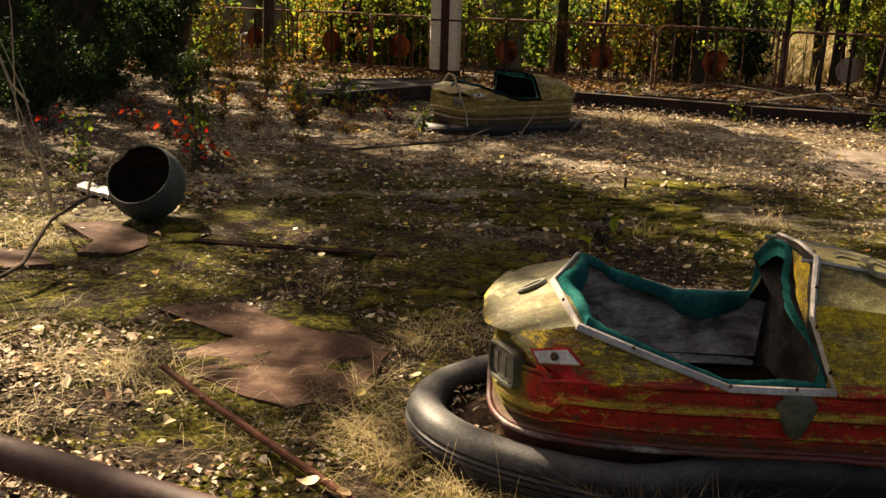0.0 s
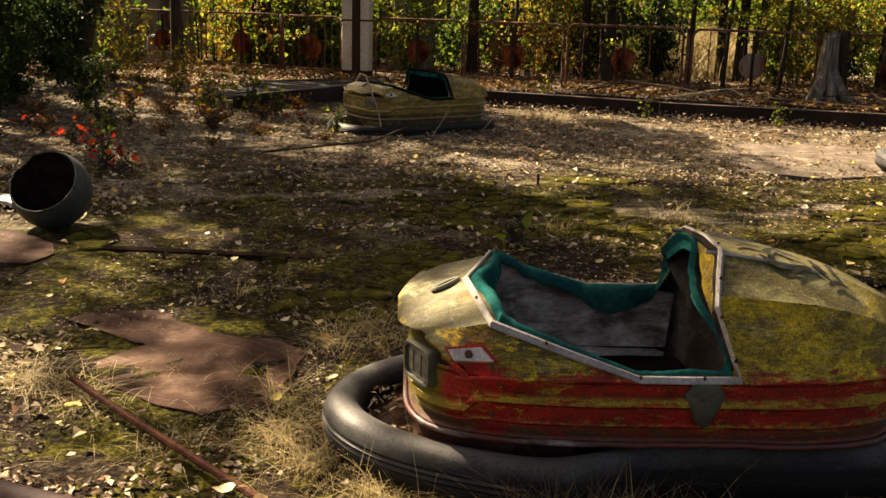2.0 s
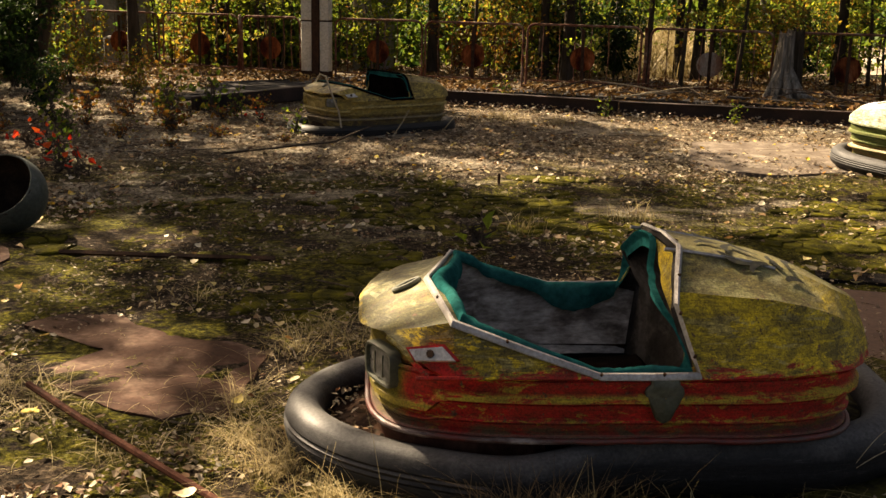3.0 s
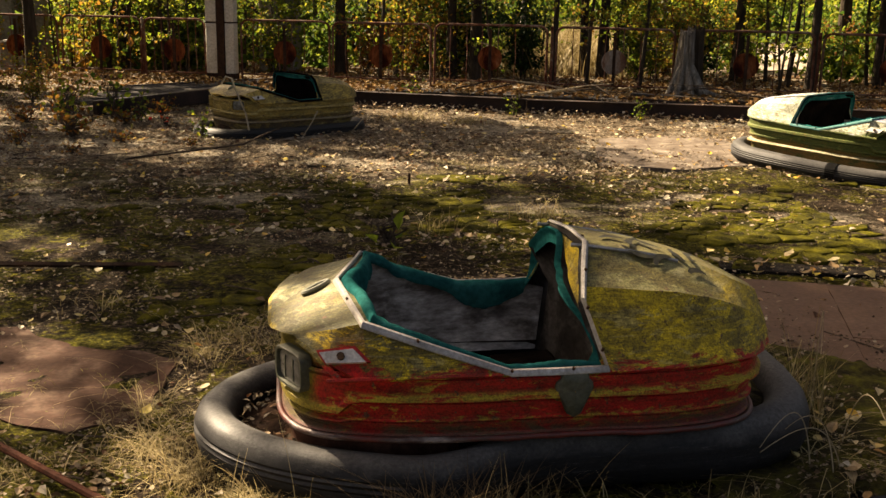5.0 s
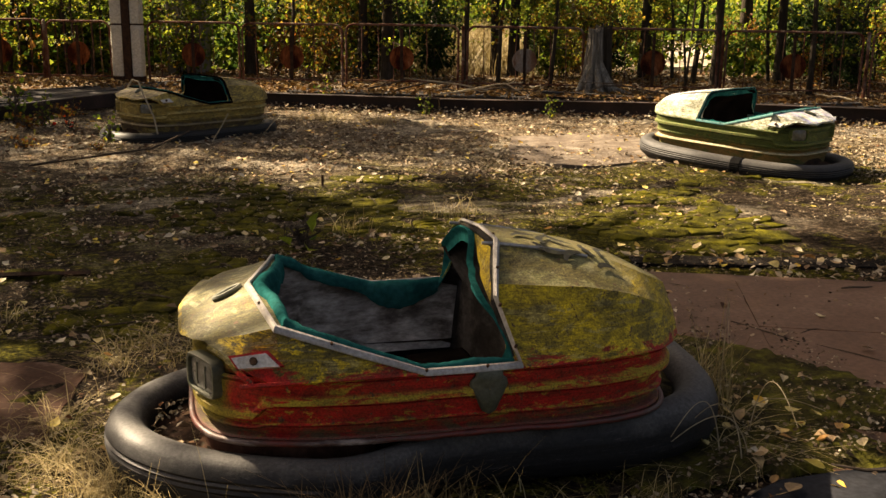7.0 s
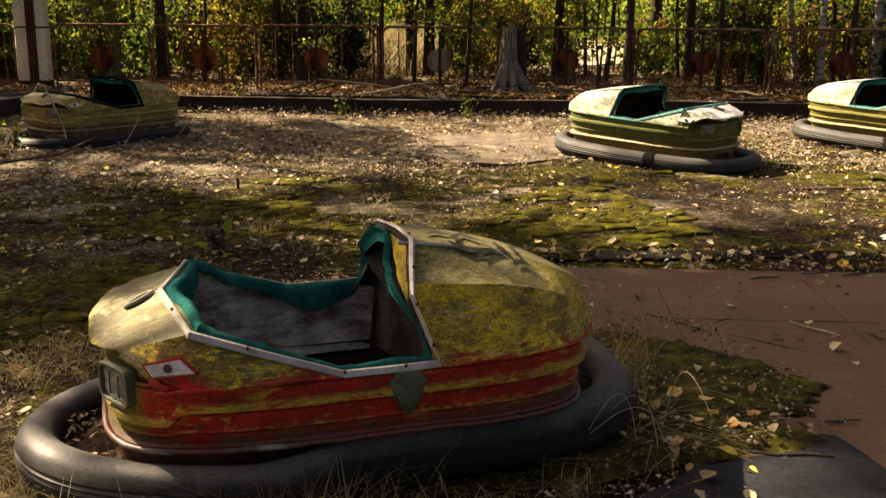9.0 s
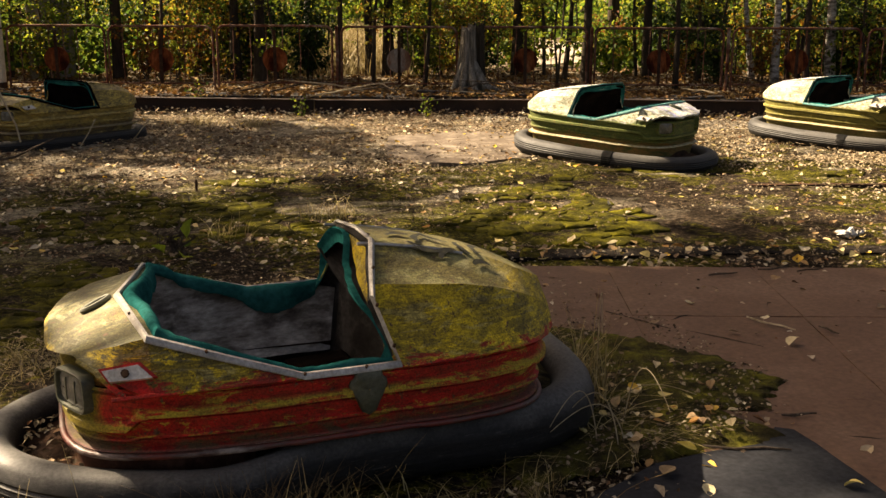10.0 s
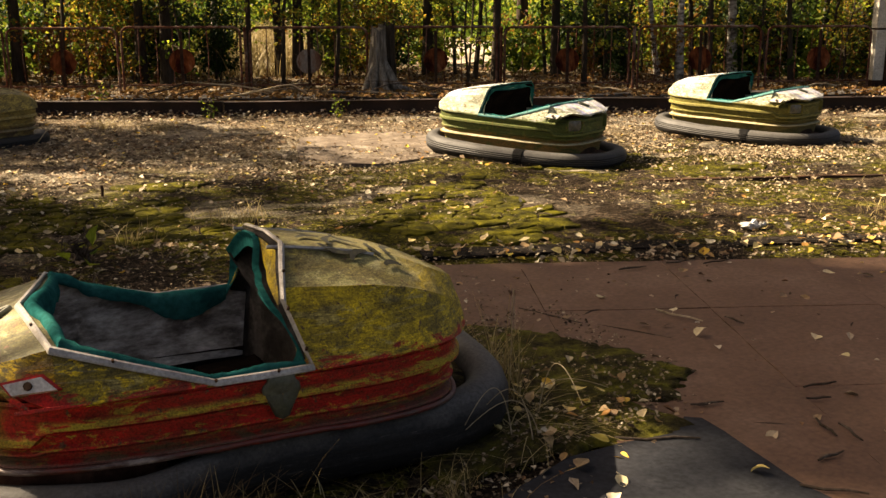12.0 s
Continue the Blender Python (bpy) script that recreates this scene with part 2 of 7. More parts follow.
# ---- helpers for meshes ----
def link(name, bm, material, parent=None, label="", smooth=40.0):
    """One mesh object out of a bmesh, under its thing or part."""
    me = bpy.data.meshes.new(name)
    bm.normal_update()
    bm.to_mesh(me)
    bm.free()
    for mat in material if isinstance(material, (list, tuple)) else [material]:
        me.materials.append(mat)
    if smooth:
        me.shade_smooth()
        me.set_sharp_from_angle(angle=radians(smooth))
    ob = new(name, me)
    ob.parent = parent
    if label:
        tagged(ob, label)
    return ob


part = link


def empty(name, m=None):
    ob = new(name)
    ob.empty_display_size = 0.2
    if m is not None:
        ob.matrix_world = m
    return ob


def box(bm, size, at=(0, 0, 0), rot=(0, 0, 0), bevel=0.0):
    m = pose(*at, *rot) @ Matrix.Diagonal((*size, 1))
    r = bmesh.ops.create_cube(bm, size=1.0, matrix=m)
    if bevel:
        edges = list({e for v in r["verts"] for e in v.link_edges})
        bmesh.ops.bevel(bm, geom=edges, offset=bevel, segments=1, affect="EDGES", profile=0.5)
    return r["verts"]


def tube(bm, points, radius, sides=8, closed=False, cap=True):
    """A tube along points; radius is a number or one a point."""
    pts = [Vector(p) for p in points]
    n = len(pts)
    rings = []
    side = None
    for i, p in enumerate(pts):
        a = pts[(i - 1) % n] if closed or i else p
        b = pts[(i + 1) % n] if closed or i < n - 1 else p
        d = (b - a).normalized()
        if side is None:
            up = Vector((0, 0, 1)) if abs(d.z) < 0.9 else Vector((1, 0, 0))
            side = d.cross(up).normalized()
        side = (side - d * side.dot(d)).normalized()
        other = d.cross(side)
        r = radius[i] if isinstance(radius, (list, tuple)) else radius
        rings.append([bm.verts.new(p + (side * math.cos(t) + other * math.sin(t)) * r) for t in (2 * math.pi * k / sides for k in range(sides))])
    for i in range(n if closed else n - 1):
        a, b = rings[i], rings[(i + 1) % n]
        for k in range(sides):
            bm.faces.new((a[k], a[(k + 1) % sides], b[(k + 1) % sides], b[k]))
    if cap and not closed:
        bm.faces.new(rings[0][::-1])
        bm.faces.new(rings[-1])
    return rings


def strip(bm, rows, closed_u=False, flip=False):
    """Faces between rows of places, all of one length."""
    vs = [[bm.verts.new(p) for p in row] for row in rows]
    m = len(vs[0])
    for a, b in zip(vs, vs[1:]):
        for k in range(m if closed_u else m - 1):
            q = (a[k], a[(k + 1) % m], b[(k + 1) % m], b[k])
            bm.faces.new(q[::-1] if flip else q)
    return vs


# ---- bumper cars ----
def lerp(a, b, t):
    return a + (b - a) * t


def round_at(t, front, rear, half, power):
    c, s = math.cos(t), math.sin(t)
    x = math.copysign(abs(c) ** (2 / power), c)
    y = math.copysign(abs(s) ** (2 / power), s)
    return (x * (front if x > 0 else rear), y * half)


def even_turns(n, front, rear, half, power):
    """Parameters that part a rounded outline into n nearly equal steps."""
    m = 4000
    p = np.array([round_at(2 * math.pi * k / m, front, rear, half, power) for k in range(m + 1)])
    d = np.concatenate([[0], np.cumsum(np.hypot(*np.diff(p, axis=0).T))])
    return [float(v) for v in np.interp(np.arange(n) / n * d[-1], d, 2 * np.pi * np.arange(m + 1) / m)]


TURNS = {2.0: even_turns(120, 1.0, 1.0, 0.60, 2.0), 2.75: even_turns(120, 1.0, 1.0, 0.55, 2.75), 3.2: even_turns(120, 0.8, 0.8, 0.46, 3.2), 4.0: even_turns(120, 0.8, 0.8, 0.46, 4.0)}


def round_plan(k, front, rear, half, power):
    return round_at(TURNS[power][k % 120], front, rear, half, power)


HULL = [  # height, half width, nose, tail, drop of the ridge round the nose
    (0.226, 0.446, 0.772, 0.765, 0), (0.236, 0.468, 0.796, 0.786, 0), (0.242, 0.462, 0.790, 0.780, 0), (0.246, 0.446, 0.772, 0.765, 0),
    (0.270, 0.455, 0.778, 0.776, 0.012), (0.275, 0.446, 0.770, 0.766, 0.012), (0.281, 0.446, 0.770, 0.766, 0.012), (0.284, 0.472, 0.789, 0.790, 0.012), (0.292, 0.472, 0.788, 0.79, 0.014), (0.298, 0.460, 0.776, 0.780, 0.016),
    (0.338, 0.470, 0.783, 0.788, 0.046), (0.343, 0.460, 0.775, 0.780, 0.046), (0.350, 0.460, 0.775, 0.780, 0.046), (0.354, 0.494, 0.802, 0.808, 0.046), (0.374, 0.494, 0.802, 0.808, 0.046), (0.382, 0.476, 0.786, 0.794, 0.046),
    (0.418, 0.484, 0.790, 0.798, 0.0), (0.421, 0.476, 0.782, 0.790, 0.0), (0.425, 0.476, 0.782, 0.790, 0.0),
    (0.428, 0.486, 0.790, 0.800, 0.0), (0.436, 0.474, 0.788, 0.78, 0)]
SHELL = [  # x: belt half width, belt z, shoulder half width, shoulder z, ridge half width, ridge z, centre z
    (0.836, 0.13, 0.49, 0.115, 0.5, 0.07, 0.507, 0.509), (0.824, 0.195, 0.498, 0.168, 0.507, 0.09, 0.517, 0.52),
    (0.798, 0.27, 0.511, 0.235, 0.515, 0.12, 0.527, 0.531), (0.755, 0.355, 0.528, 0.315, 0.526, 0.14, 0.54, 0.544),
    (0.705, 0.428, 0.506, 0.366, 0.54, 0.16, 0.558, 0.562), (0.66, 0.472, 0.462, 0.4, 0.558, 0.17, 0.572, 0.576),
    (0.628, 0.49, 0.434, 0.412, 0.571, 0.18, 0.584, 0.588), (0.604, 0.498, 0.43, 0.425, 0.58, 0.18, 0.592, 0.596)]


def lowered(z, back):
    """Cars with a broad backrest have a lower one."""
    return z if back < 0.3 or z < 0.434 else 0.434 + (z - 0.434) * 0.81


def deck_rows(back):
    """Cross-sections of the rear deck; back is half the width of the backrest's top."""
    k, w = back / 0.22, (back - 0.22) * 0.42
    rows = [(-0.125, 0.508, 0.436, 0.374, 0.662, 0.220, 0.762, 0.768), (-0.28, 0.510, 0.436, 0.390, 0.656, 0.215, 0.746, 0.754),
            (-0.44, 0.506, 0.436, 0.392, 0.645, 0.205, 0.720, 0.728), (-0.56, 0.490, 0.436, 0.374, 0.617, 0.195, 0.690, 0.697),
            (-0.64, 0.464, 0.436, 0.350, 0.590, 0.180, 0.656, 0.662), (-0.70, 0.428, 0.435, 0.320, 0.563, 0.165, 0.629, 0.634),
            (-0.76, 0.372, 0.434, 0.284, 0.530, 0.140, 0.600, 0.604), (-0.81, 0.300, 0.436, 0.238, 0.496, 0.110, 0.573, 0.577), (-0.85, 0.205, 0.442, 0.172, 0.478, 0.080, 0.551, 0.556), (-0.868, 0.12, 0.462, 0.10, 0.492, 0.05, 0.526, 0.530)]
    return [(x, a, b, c + w, lowered(d, back), min(e * k, c + w - 0.02), lowered(f, back), lowered(g, back)) for x, a, b, c, d, e, f, g in rows]


def hoop_x(z, broad):
    """The front edge of the deck leans forward to its knee and back again above it."""
    if broad:
        return lerp(-0.185, -0.125, min(1, max(0, (z - 0.436) / 0.33)))
    if z < 0.63:
        return lerp(-0.185, -0.125, min(1, max(0, (z - 0.436) / 0.194)))
    return lerp(-0.125, -0.180, min(1, (z - 0.63) / 0.136))


def rim_keys(back):
    keys = [(0.604, 0.0, 0.596), (0.546, 0.432, 0.579), (0.33, 0.466, 0.506), (0.110, 0.502, 0.436), (-0.04, 0.505, 0.437), (-0.185, 0.506, 0.440),
            (-0.155, 0.463, 0.535), (-0.125, 0.420, 0.630), (-0.150, 0.324, 0.696), (-0.180, back, 0.766), (-0.176, 0.0, 0.770)]
    if back > 0.3:  # a straight leg and a broad, level top
        keys[5:] = [(-0.185, 0.506, 0.440), (-0.168, 0.480, 0.530), (-0.152, 0.458, 0.620), (-0.138, 0.436, 0.708), (-0.128, back + 0.03, 0.762), (-0.128, 0.0, 0.772)]
    return [(x, y, lowered(z, back) if x < -0.1 else z) for x, y, z in keys]


def bent(p, back):
    """The narrow backrest is knocked down on one side, and the hood's edge pushed in."""
    if back > 0.3:
        return p
    if p.x > 0.40:
        return p - Vector((0.050 * min(1, max(0, -p.y) / 0.40) * min(1, (p.x - 0.40) / 0.08) * min(1, max(0, (0.68 - p.x) / 0.06)), 0, 0))
    far = min(1, max(0, 0.05 - p.y) / 0.28)
    pushed = 0.050 * far * max(0, 1 - abs(p.z - 0.59) / 0.15) * min(1, max(0, (0.40 + p.x) / 0.2)) * (p.x < -0.09)
    return p - Vector((pushed, 0, 0.030 * far * min(1, max(0, (p.z - 0.56) / 0.12)) * min(1, max(0, (0.78 + p.x) / 0.25)) * (p.x < -0.09)))


def edging_gap(p, back):
    """How far the cloth edging lies from the rim: most at the torn corner of the backrest."""
    if p.x < -0.09 and p.z > 0.455:
        corner = min(1, max(0, (p.z - 0.56) / 0.16)) * (min(1, max(0, p.y / 0.16)) if p.y > 0 else 0.0)
        return 0.012 + (0.135 if back < 0.3 else 0.0) * corner
    if p.x < 0.02:
        return 0.012 + 0.030 * max(0, 1 - abs(p.x + 0.09) / 0.11)
    return 0.027 if p.x > 0.5 and abs(p.y) > 0.15 else 0.012


def rim_loop(back, fine=4, inset=0.0, lift=0.0):
    keys = rim_keys(back)
    half = []
    for a, b in zip(keys, keys[1:]):
        for k in range(fine):
            half.append(Vector(a).lerp(Vector(b), k / fine))
    half.append(Vector(keys[-1]))
    full = half + [Vector((p.x, -p.y, p.z)) for p in half[-2:0:-1]]
    return [bent(p, back) + Vector((0.2 - p.x, -p.y, 0)).normalized() * inset + Vector((0, 0, lift)) for p in full]


def section(row, n=4):
    """Half cross-section from belt to middle, each facet cut in n."""
    x, *v = row
    keys = [Vector((x, v[0], v[1])), Vector((x, v[2], v[3])), Vector((x, v[4], v[5])), Vector((x, 0, v[6]))]
    out = []
    for a, b in zip(keys, keys[1:]):
        for k in range(n):
            out.append(a.lerp(b, k / n))
    out.append(keys[-1])
    return out


def fill_rows(rows, cut=3):
    out = []
    for a, b in zip(rows, rows[1:]):
        for k in range(cut):
            out.append([lerp(p, q, k / cut) for p, q in zip(a, b)])
    out.append(list(rows[-1]))
    return out


def both(pts):
    return pts + [Vector((p.x, -p.y, p.z)) for p in pts[-2::-1]]


def hood_shear(p):
    """The hood's back edge runs to a shallow point, as the rim does."""
    w = min(1.0, max(0.0, (p.x - 0.70) / -0.096))
    return Vector((p.x - 0.058 * w * abs(p.y) / 0.432, p.y, p.z))


def dented(p, amount=0.005, seed=0.0):
    return p + Vector((0, 0, amount * noise.noise(p * 4.5 + Vector((seed, 0, 0))))) + Vector((0, amount * noise.noise(p * 5 + Vector((9 + seed, 0, 0))), 0))


def deck_place(rows, x, y):
    """The place on the deck's top over x, y."""
    for a, b in zip(rows, rows[1:]):
        if a[0] >= x >= b[0]:
            t = (a[0] - x) / (a[0] - b[0])
            v = [lerp(p, q, t) for p, q in zip(a, b)]
            ay = abs(y)
            if ay <= v[5]:
                z = lerp(v[7], v[6], ay / v[5])
            else:
                z = lerp(v[6], v[4], min(1, (ay - v[5]) / max(0.01, v[3] - v[5])))
            return Vector((x, y, z))
    return Vector((x, y, 0.5))


def pushed_tyre(x, y, rear, half):
    """The tyre that was knocked askew: squarer at the tail and pushed under one flank."""
    if x < 0:
        y = math.copysign(half * max(0.0, 1 - min(1, -x / rear) ** 4) ** 0.25, y)
    t = min(1, max(0, (0.42 - x) / 0.46))
    push = 0.17 * t * t * (3 - 2 * t)
    return x, y - push * (1 if y > 0 else max(0.0, 1 + y / half))


def tucked(x, y, askew):
    """Keeps the underparts inside the tyre that was pushed in."""
    return (x, y * (1 - 0.17 * min(1, max(0, (0.60 - x) / 0.45))) if askew and y > 0 else y)


def hang_skirt(p, drop):
    """The skirt hangs down towards the tail."""
    return Vector((p.x, p.y, p.z - drop * min(1, max(0, (-0.10 - p.x) / 0.55)) * min(1, max(0, 1 - (p.z - 0.22) / 0.2))))


def bumper_car(label, paint, rubber, m, back=0.33, seed=0.0, joint=0, marks=False, tyre=(2.75, 1.005, 0.935, 0.56, 0.1)):
    car = empty("bumper_car", m)
    hang_low = 0.014 if marks else 0.012
    tagged(car, label, "bumper car", "abandoned bumper cars")
    N = 120
    bm = bmesh.new()
    rows = []
    for z, w, f, r, drop in HULL:
        row = []
        for k in range(N):
            x, y = round_plan(k, f, r, w + 0.022, 4.0)
            row.append(hang_skirt(dented(Vector((x, y, z - drop * min(1, max(0, (x - 0.585) / 0.035)))), 0.004, seed), hang_low))
        rows.append(row)
    strip(bm, rows, True)
    part("hull", bm, paint, car, "", 22)
    bm = bmesh.new()
    strip(bm, [[hang_skirt(dented(Vector((*tucked(*round_plan(k, f, r, w, 4.0), marks), z)), 0.006, seed + 3), hang_low) for k in range(N)] for f, r, w, z in ((0.760, 0.750, 0.452, 0.10), (0.772, 0.758, 0.462, 0.17), (0.786, 0.774, 0.476, 0.222))], True)
    part("skirt", bm, m_skirt if marks else paint, car, "rusted brown metal skirt" if marks else "", 30)
    bm = bmesh.new()
    tube(bm, [hang_skirt(dented(Vector((*round_plan(k, 0.804, 0.792, 0.494, 4.0), 0.226 + 0.004 * noise.noise(Vector((k * 0.35, seed, 0))))), 0.004, seed), hang_low) for k in range(N)], [0.0105 + 0.002 * noise.noise(Vector((k * 0.5, 2, seed))) for k in range(N)], 8, True)
    part("skirt_rim", bm, m_lip if marks else paint, car, "rubbed pale and rusty rim along the skirt" if marks else "", 60)
    # hood, open at the front over a dark brow
    bm = bmesh.new()
    rows = [[dented(bent(hood_shear(p), back), 0.005, seed) for p in both(section(r))] for r in fill_rows(SHELL)]
    strip(bm, rows)
    edge = [r[0] for r in rows[::-1]] + rows[0] + [r[-1] for r in rows]
    lip = [Vector((p.x - 0.05 * max(0, min(1, (p.x - 0.6) / 0.2)), p.y * 0.93, p.z - 0.02)) for p in edge]
    strip(bm, [edge, lip])
    part("hood", bm, paint, car, "", 16)
    # painted brow over the lamps, and the dark gap between it and the hood
    bm = bmesh.new()
    brow = []
    for f, w, z in ((0.786, 0.470, 0.432), (0.795, 0.472, 0.446), (0.792, 0.466, 0.460), (0.750, 0.43, 0.468)):
        brow.append([Vector((*round_at(math.pi * (k / 40 - 0.5) * 0.80, f, f, w, 4.0), z)) for k in range(41)])
    strip(bm, brow)
    part("lamp_brow", bm, paint, car)
    bm = bmesh.new()
    brow = []
    for f, w, z in ((0.760, 0.44, 0.462), (0.715, 0.41, 0.48), (0.705, 0.38, 0.55)):
        brow.append([Vector((*round_at(math.pi * (k / 40 - 0.5) * 0.56, f, f, w, 4.0), z)) for k in range(41)])
    strip(bm, brow)
    part("brow", bm, m_dark, car)
    for side in (1, -1):
        bm = bmesh.new()
        lo, hi = [], []
        loop = rim_loop(back, 4)
        for p in loop[4:23]:
            bx = min(0.60, max(p.x, -0.185))
            by = lerp(0.498, 0.512, (0.60 - bx) / 0.73)
            lo.append(Vector((bx, by * side, 0.432)))
            hi.append(Vector((p.x, p.y * side, p.z)))
        strip(bm, [lo, [dented(a.lerp(b, 0.5) + Vector((0, 0.004 * side, 0)), 0.006, seed) for a, b in zip(lo, hi)], hi], flip=side < 0)
        part("side_panel", bm, paint, car)
        # crease along the foot of the panel
        bm = bmesh.new()
        tube(bm, [Vector((lerp(0.66, -0.56, k / 14), side * (0.508 - 0.012 * max(0, k - 11)), 0.433)) for k in range(15)], 0.008, 5)
        part("waist_moulding", bm, paint, car)
        bm = bmesh.new()
        tube(bm, [(0.742, 0.385 * side, 0.520), (0.700, 0.432 * side, 0.500), (0.660, 0.470 * side, 0.462), (0.625, 0.489 * side, 0.432)], 0.009, 6)
        part("panel_edge", bm, paint, car)
        # pale plate with a bolt
        bm = bmesh.new()
        c = [Vector((0.677, 0.450 * side, 0.497)), Vector((0.658, 0.474 * side, 0.471)), Vector((0.541, 0.490 * side, 0.476)), Vector((0.578, 0.466 * side, 0.511))]
        n = (c[1] - c[0]).cross(c[3] - c[0]).normalized()
        n = n if n.y * side > 0 else -n
        strip(bm, [[p + n * 0.020 for p in c], [p + n * 0.004 for p in c]], True)
        bm.faces.new([bm.verts.new(p + n * 0.020) for p in c])
        back_plate = bmesh.new()
        mid = sum(c, Vector()) / 4
        big = [mid + (p - mid) * 1.16 + Vector((0, 0, 0.006)) for p in c]
        strip(back_plate, [[p + n * 0.014 for p in big], [p - n * 0.004 for p in big]], True)
        back_plate.faces.new([back_plate.verts.new(p + n * 0.014) for p in big])
        part("plate_backing", back_plate, m_red if marks else paint, car, "flaked red patch round the plate" if marks else "")
        plate = part("side_plate", bm, m_plate_white, car, "chipped white enamel plate")
        bm = bmesh.new()
        mid = sum(c, Vector()) / 4
        tube(bm, [mid + n * 0.018, mid + n * 0.030], 0.012, 8)
        part("bolt", bm, m_dark, plate)
        # shield-shaped lug that the side was lifted by
        if marks:
            bm = bmesh.new()
            shape = [(-0.048, 0.438), (0.048, 0.438), (0.052, 0.418), (0.066, 0.408), (0.070, 0.394), (0.060, 0.372), (0.042, 0.352), (0.026, 0.322), (0.0, 0.312), (-0.026, 0.322), (-0.044, 0.352), (-0.060, 0.372), (-0.070, 0.394), (-0.066, 0.408), (-0.052, 0.418)]
            strip(bm, [[Vector((-0.088 + x * f * 0.86, side * (d + 0.016 - 0.006 * abs(x) / 0.07), 0.375 + (z - 0.385) * 1.15 * f)) for x, z in shape] for f, d in ((1.0, 0.474), (1.0, 0.502), (0.88, 0.509), (0.45, 0.511), (0.02, 0.511))], True, side > 0)
            part("side_lug", bm, m_lug, car, "grey-green metal lug")
        # square lamp sunk into the nose
        a = pose(0.766, 0.318 * side, 0.408, 0, 0, side * 27)
        bm = bmesh.new()
        strip(bm, [[a @ Vector((d, math.copysign(abs(math.cos(t)) ** 0.4, math.cos(t)) * wy, math.copysign(abs(math.sin(t)) ** 0.4, math.sin(t)) * wz)) for t in (2 * math.pi * k / 32 for k in range(32))]
                   for d, wy, wz in ((-0.030, 0.088, 0.062), (0.004, 0.088, 0.062), (0.009, 0.085, 0.059), (0.008, 0.078, 0.052), (-0.006, 0.075, 0.049))], True, True)
        lamp = part("headlight", bm, m_lug if marks else paint, car, "grey-rimmed square headlight" if marks else "")
        bm = bmesh.new()
        strip(bm, [[a @ Vector((d, math.copysign(abs(math.cos(t)) ** 0.4, math.cos(t)) * wy, math.copysign(abs(math.sin(t)) ** 0.4, math.sin(t)) * wz)) for t in (2 * math.pi * k / 32 for k in range(32))]
                   for d, wy, wz in ((-0.008, 0.076, 0.050), (-0.002, 0.072, 0.046), (0.003, 0.04, 0.027), (0.004, 0.001, 0.001))], True, True)
        part("lens", bm, m_lens, lamp, "clouded grey glass")
        for k in range(2):
            bm = bmesh.new()
            bmesh.ops.create_cube(bm, size=1.0, matrix=a @ pose(0.0035, -0.026 + 0.052 * k, 0) @ Matrix.Diagonal((0.004, 0.005, 0.070, 1)))
            part("lens_rib", bm, m_lug, lamp)
    # deck
    bm = bmesh.new()
    deck = deck_rows(back)
    rows = [[dented(bent(p, back), 0.006, seed) for p in both(section(r))] for r in fill_rows(deck)]
    for row in rows:
        for p in row:
            p.x += (hoop_x(p.z if back < 0.3 else 0.434 + (p.z - 0.434) / 0.81, back > 0.3) + 0.125) * min(1, max(0, (p.x + 0.36) / 0.235))
    rows.append([Vector((p.x + 0.10, p.y * 0.9, 0.43)) for p in rows[-1]])
    strip(bm, rows, flip=True)
    part("rear_deck", bm, paint, car, "", 12)
    for side in (1, -1):
        bm = bmesh.new()
        tube(bm, [bent(deck_place(deck, x, side * (back + 0.004)), back) + Vector((0, 0, 0.004)) for x in (-0.135, -0.22, -0.32, -0.42, -0.50)], 0.007, 5)
        part("deck_trim", bm, m_trim if marks else paint, car, "dull aluminium strip" if marks else "")
    if marks:
        rng = random.Random(3)
        for k, (x, y, ln, turn) in enumerate(((-0.30, 0.10, 0.10, 20), (-0.36, 0.13, 0.13, 70), (-0.42, 0.12, 0.12, 130), (-0.36, 0.24, 0.12, 160), (-0.43, 0.24, 0.10, 40),
                                              (-0.50, 0.18, 0.11, 100), (-0.56, 0.15, 0.13, 65), (-0.30, 0.02, 0.07, 110), (-0.55, 0.26, 0.08, 20))):
            bm = bmesh.new()
            a, b = [], []
            for j in range(7):
                t = (j / 6 - 0.5) * ln
                bend = radians(turn + 40 * (j / 6 - 0.5))
                px, py = x + math.cos(bend) * t, y + math.sin(bend) * t
                wx, wy = -math.sin(bend) * 0.013 * (1 - abs(j / 3 - 1) * 0.5), math.cos(bend) * 0.013 * (1 - abs(j / 3 - 1) * 0.5)
                a.append(deck_place(deck, px + wx, py + wy) + Vector((0, 0, 0.011)))
                b.append(deck_place(deck, px - wx, py - wy) + Vector((0, 0, 0.011)))
            strip(bm, [a, b])
            part("painted_bar", bm, m_mark, car, "smeared black paint stroke")
    # tub: side walls, and a lining behind the seat darkened for cockpit shade
    loop = rim_loop(back, 4)
    rows = [loop]
    for z, pull in ((None, 0.03), (0.44, 0.055), (0.37, 0.075), (0.30, 0.10), (0.172, 0.155), (0.13, 0.175)):
        row = []
        for p in loop:
            q = Vector((lerp(p.x, 0.2, pull), p.y * (1 - pull), p.z - 0.012 if z is None else min(p.z - 0.02, lerp(z, p.z, 0.12 * min(1, max(0, (z - 0.13) / 0.2))))))
            if z is not None:
                q.x -= 0.20 * min(1, max(0, (-0.02 - p.x) / 0.12)) * (1 - abs(p.y) * 1.3)
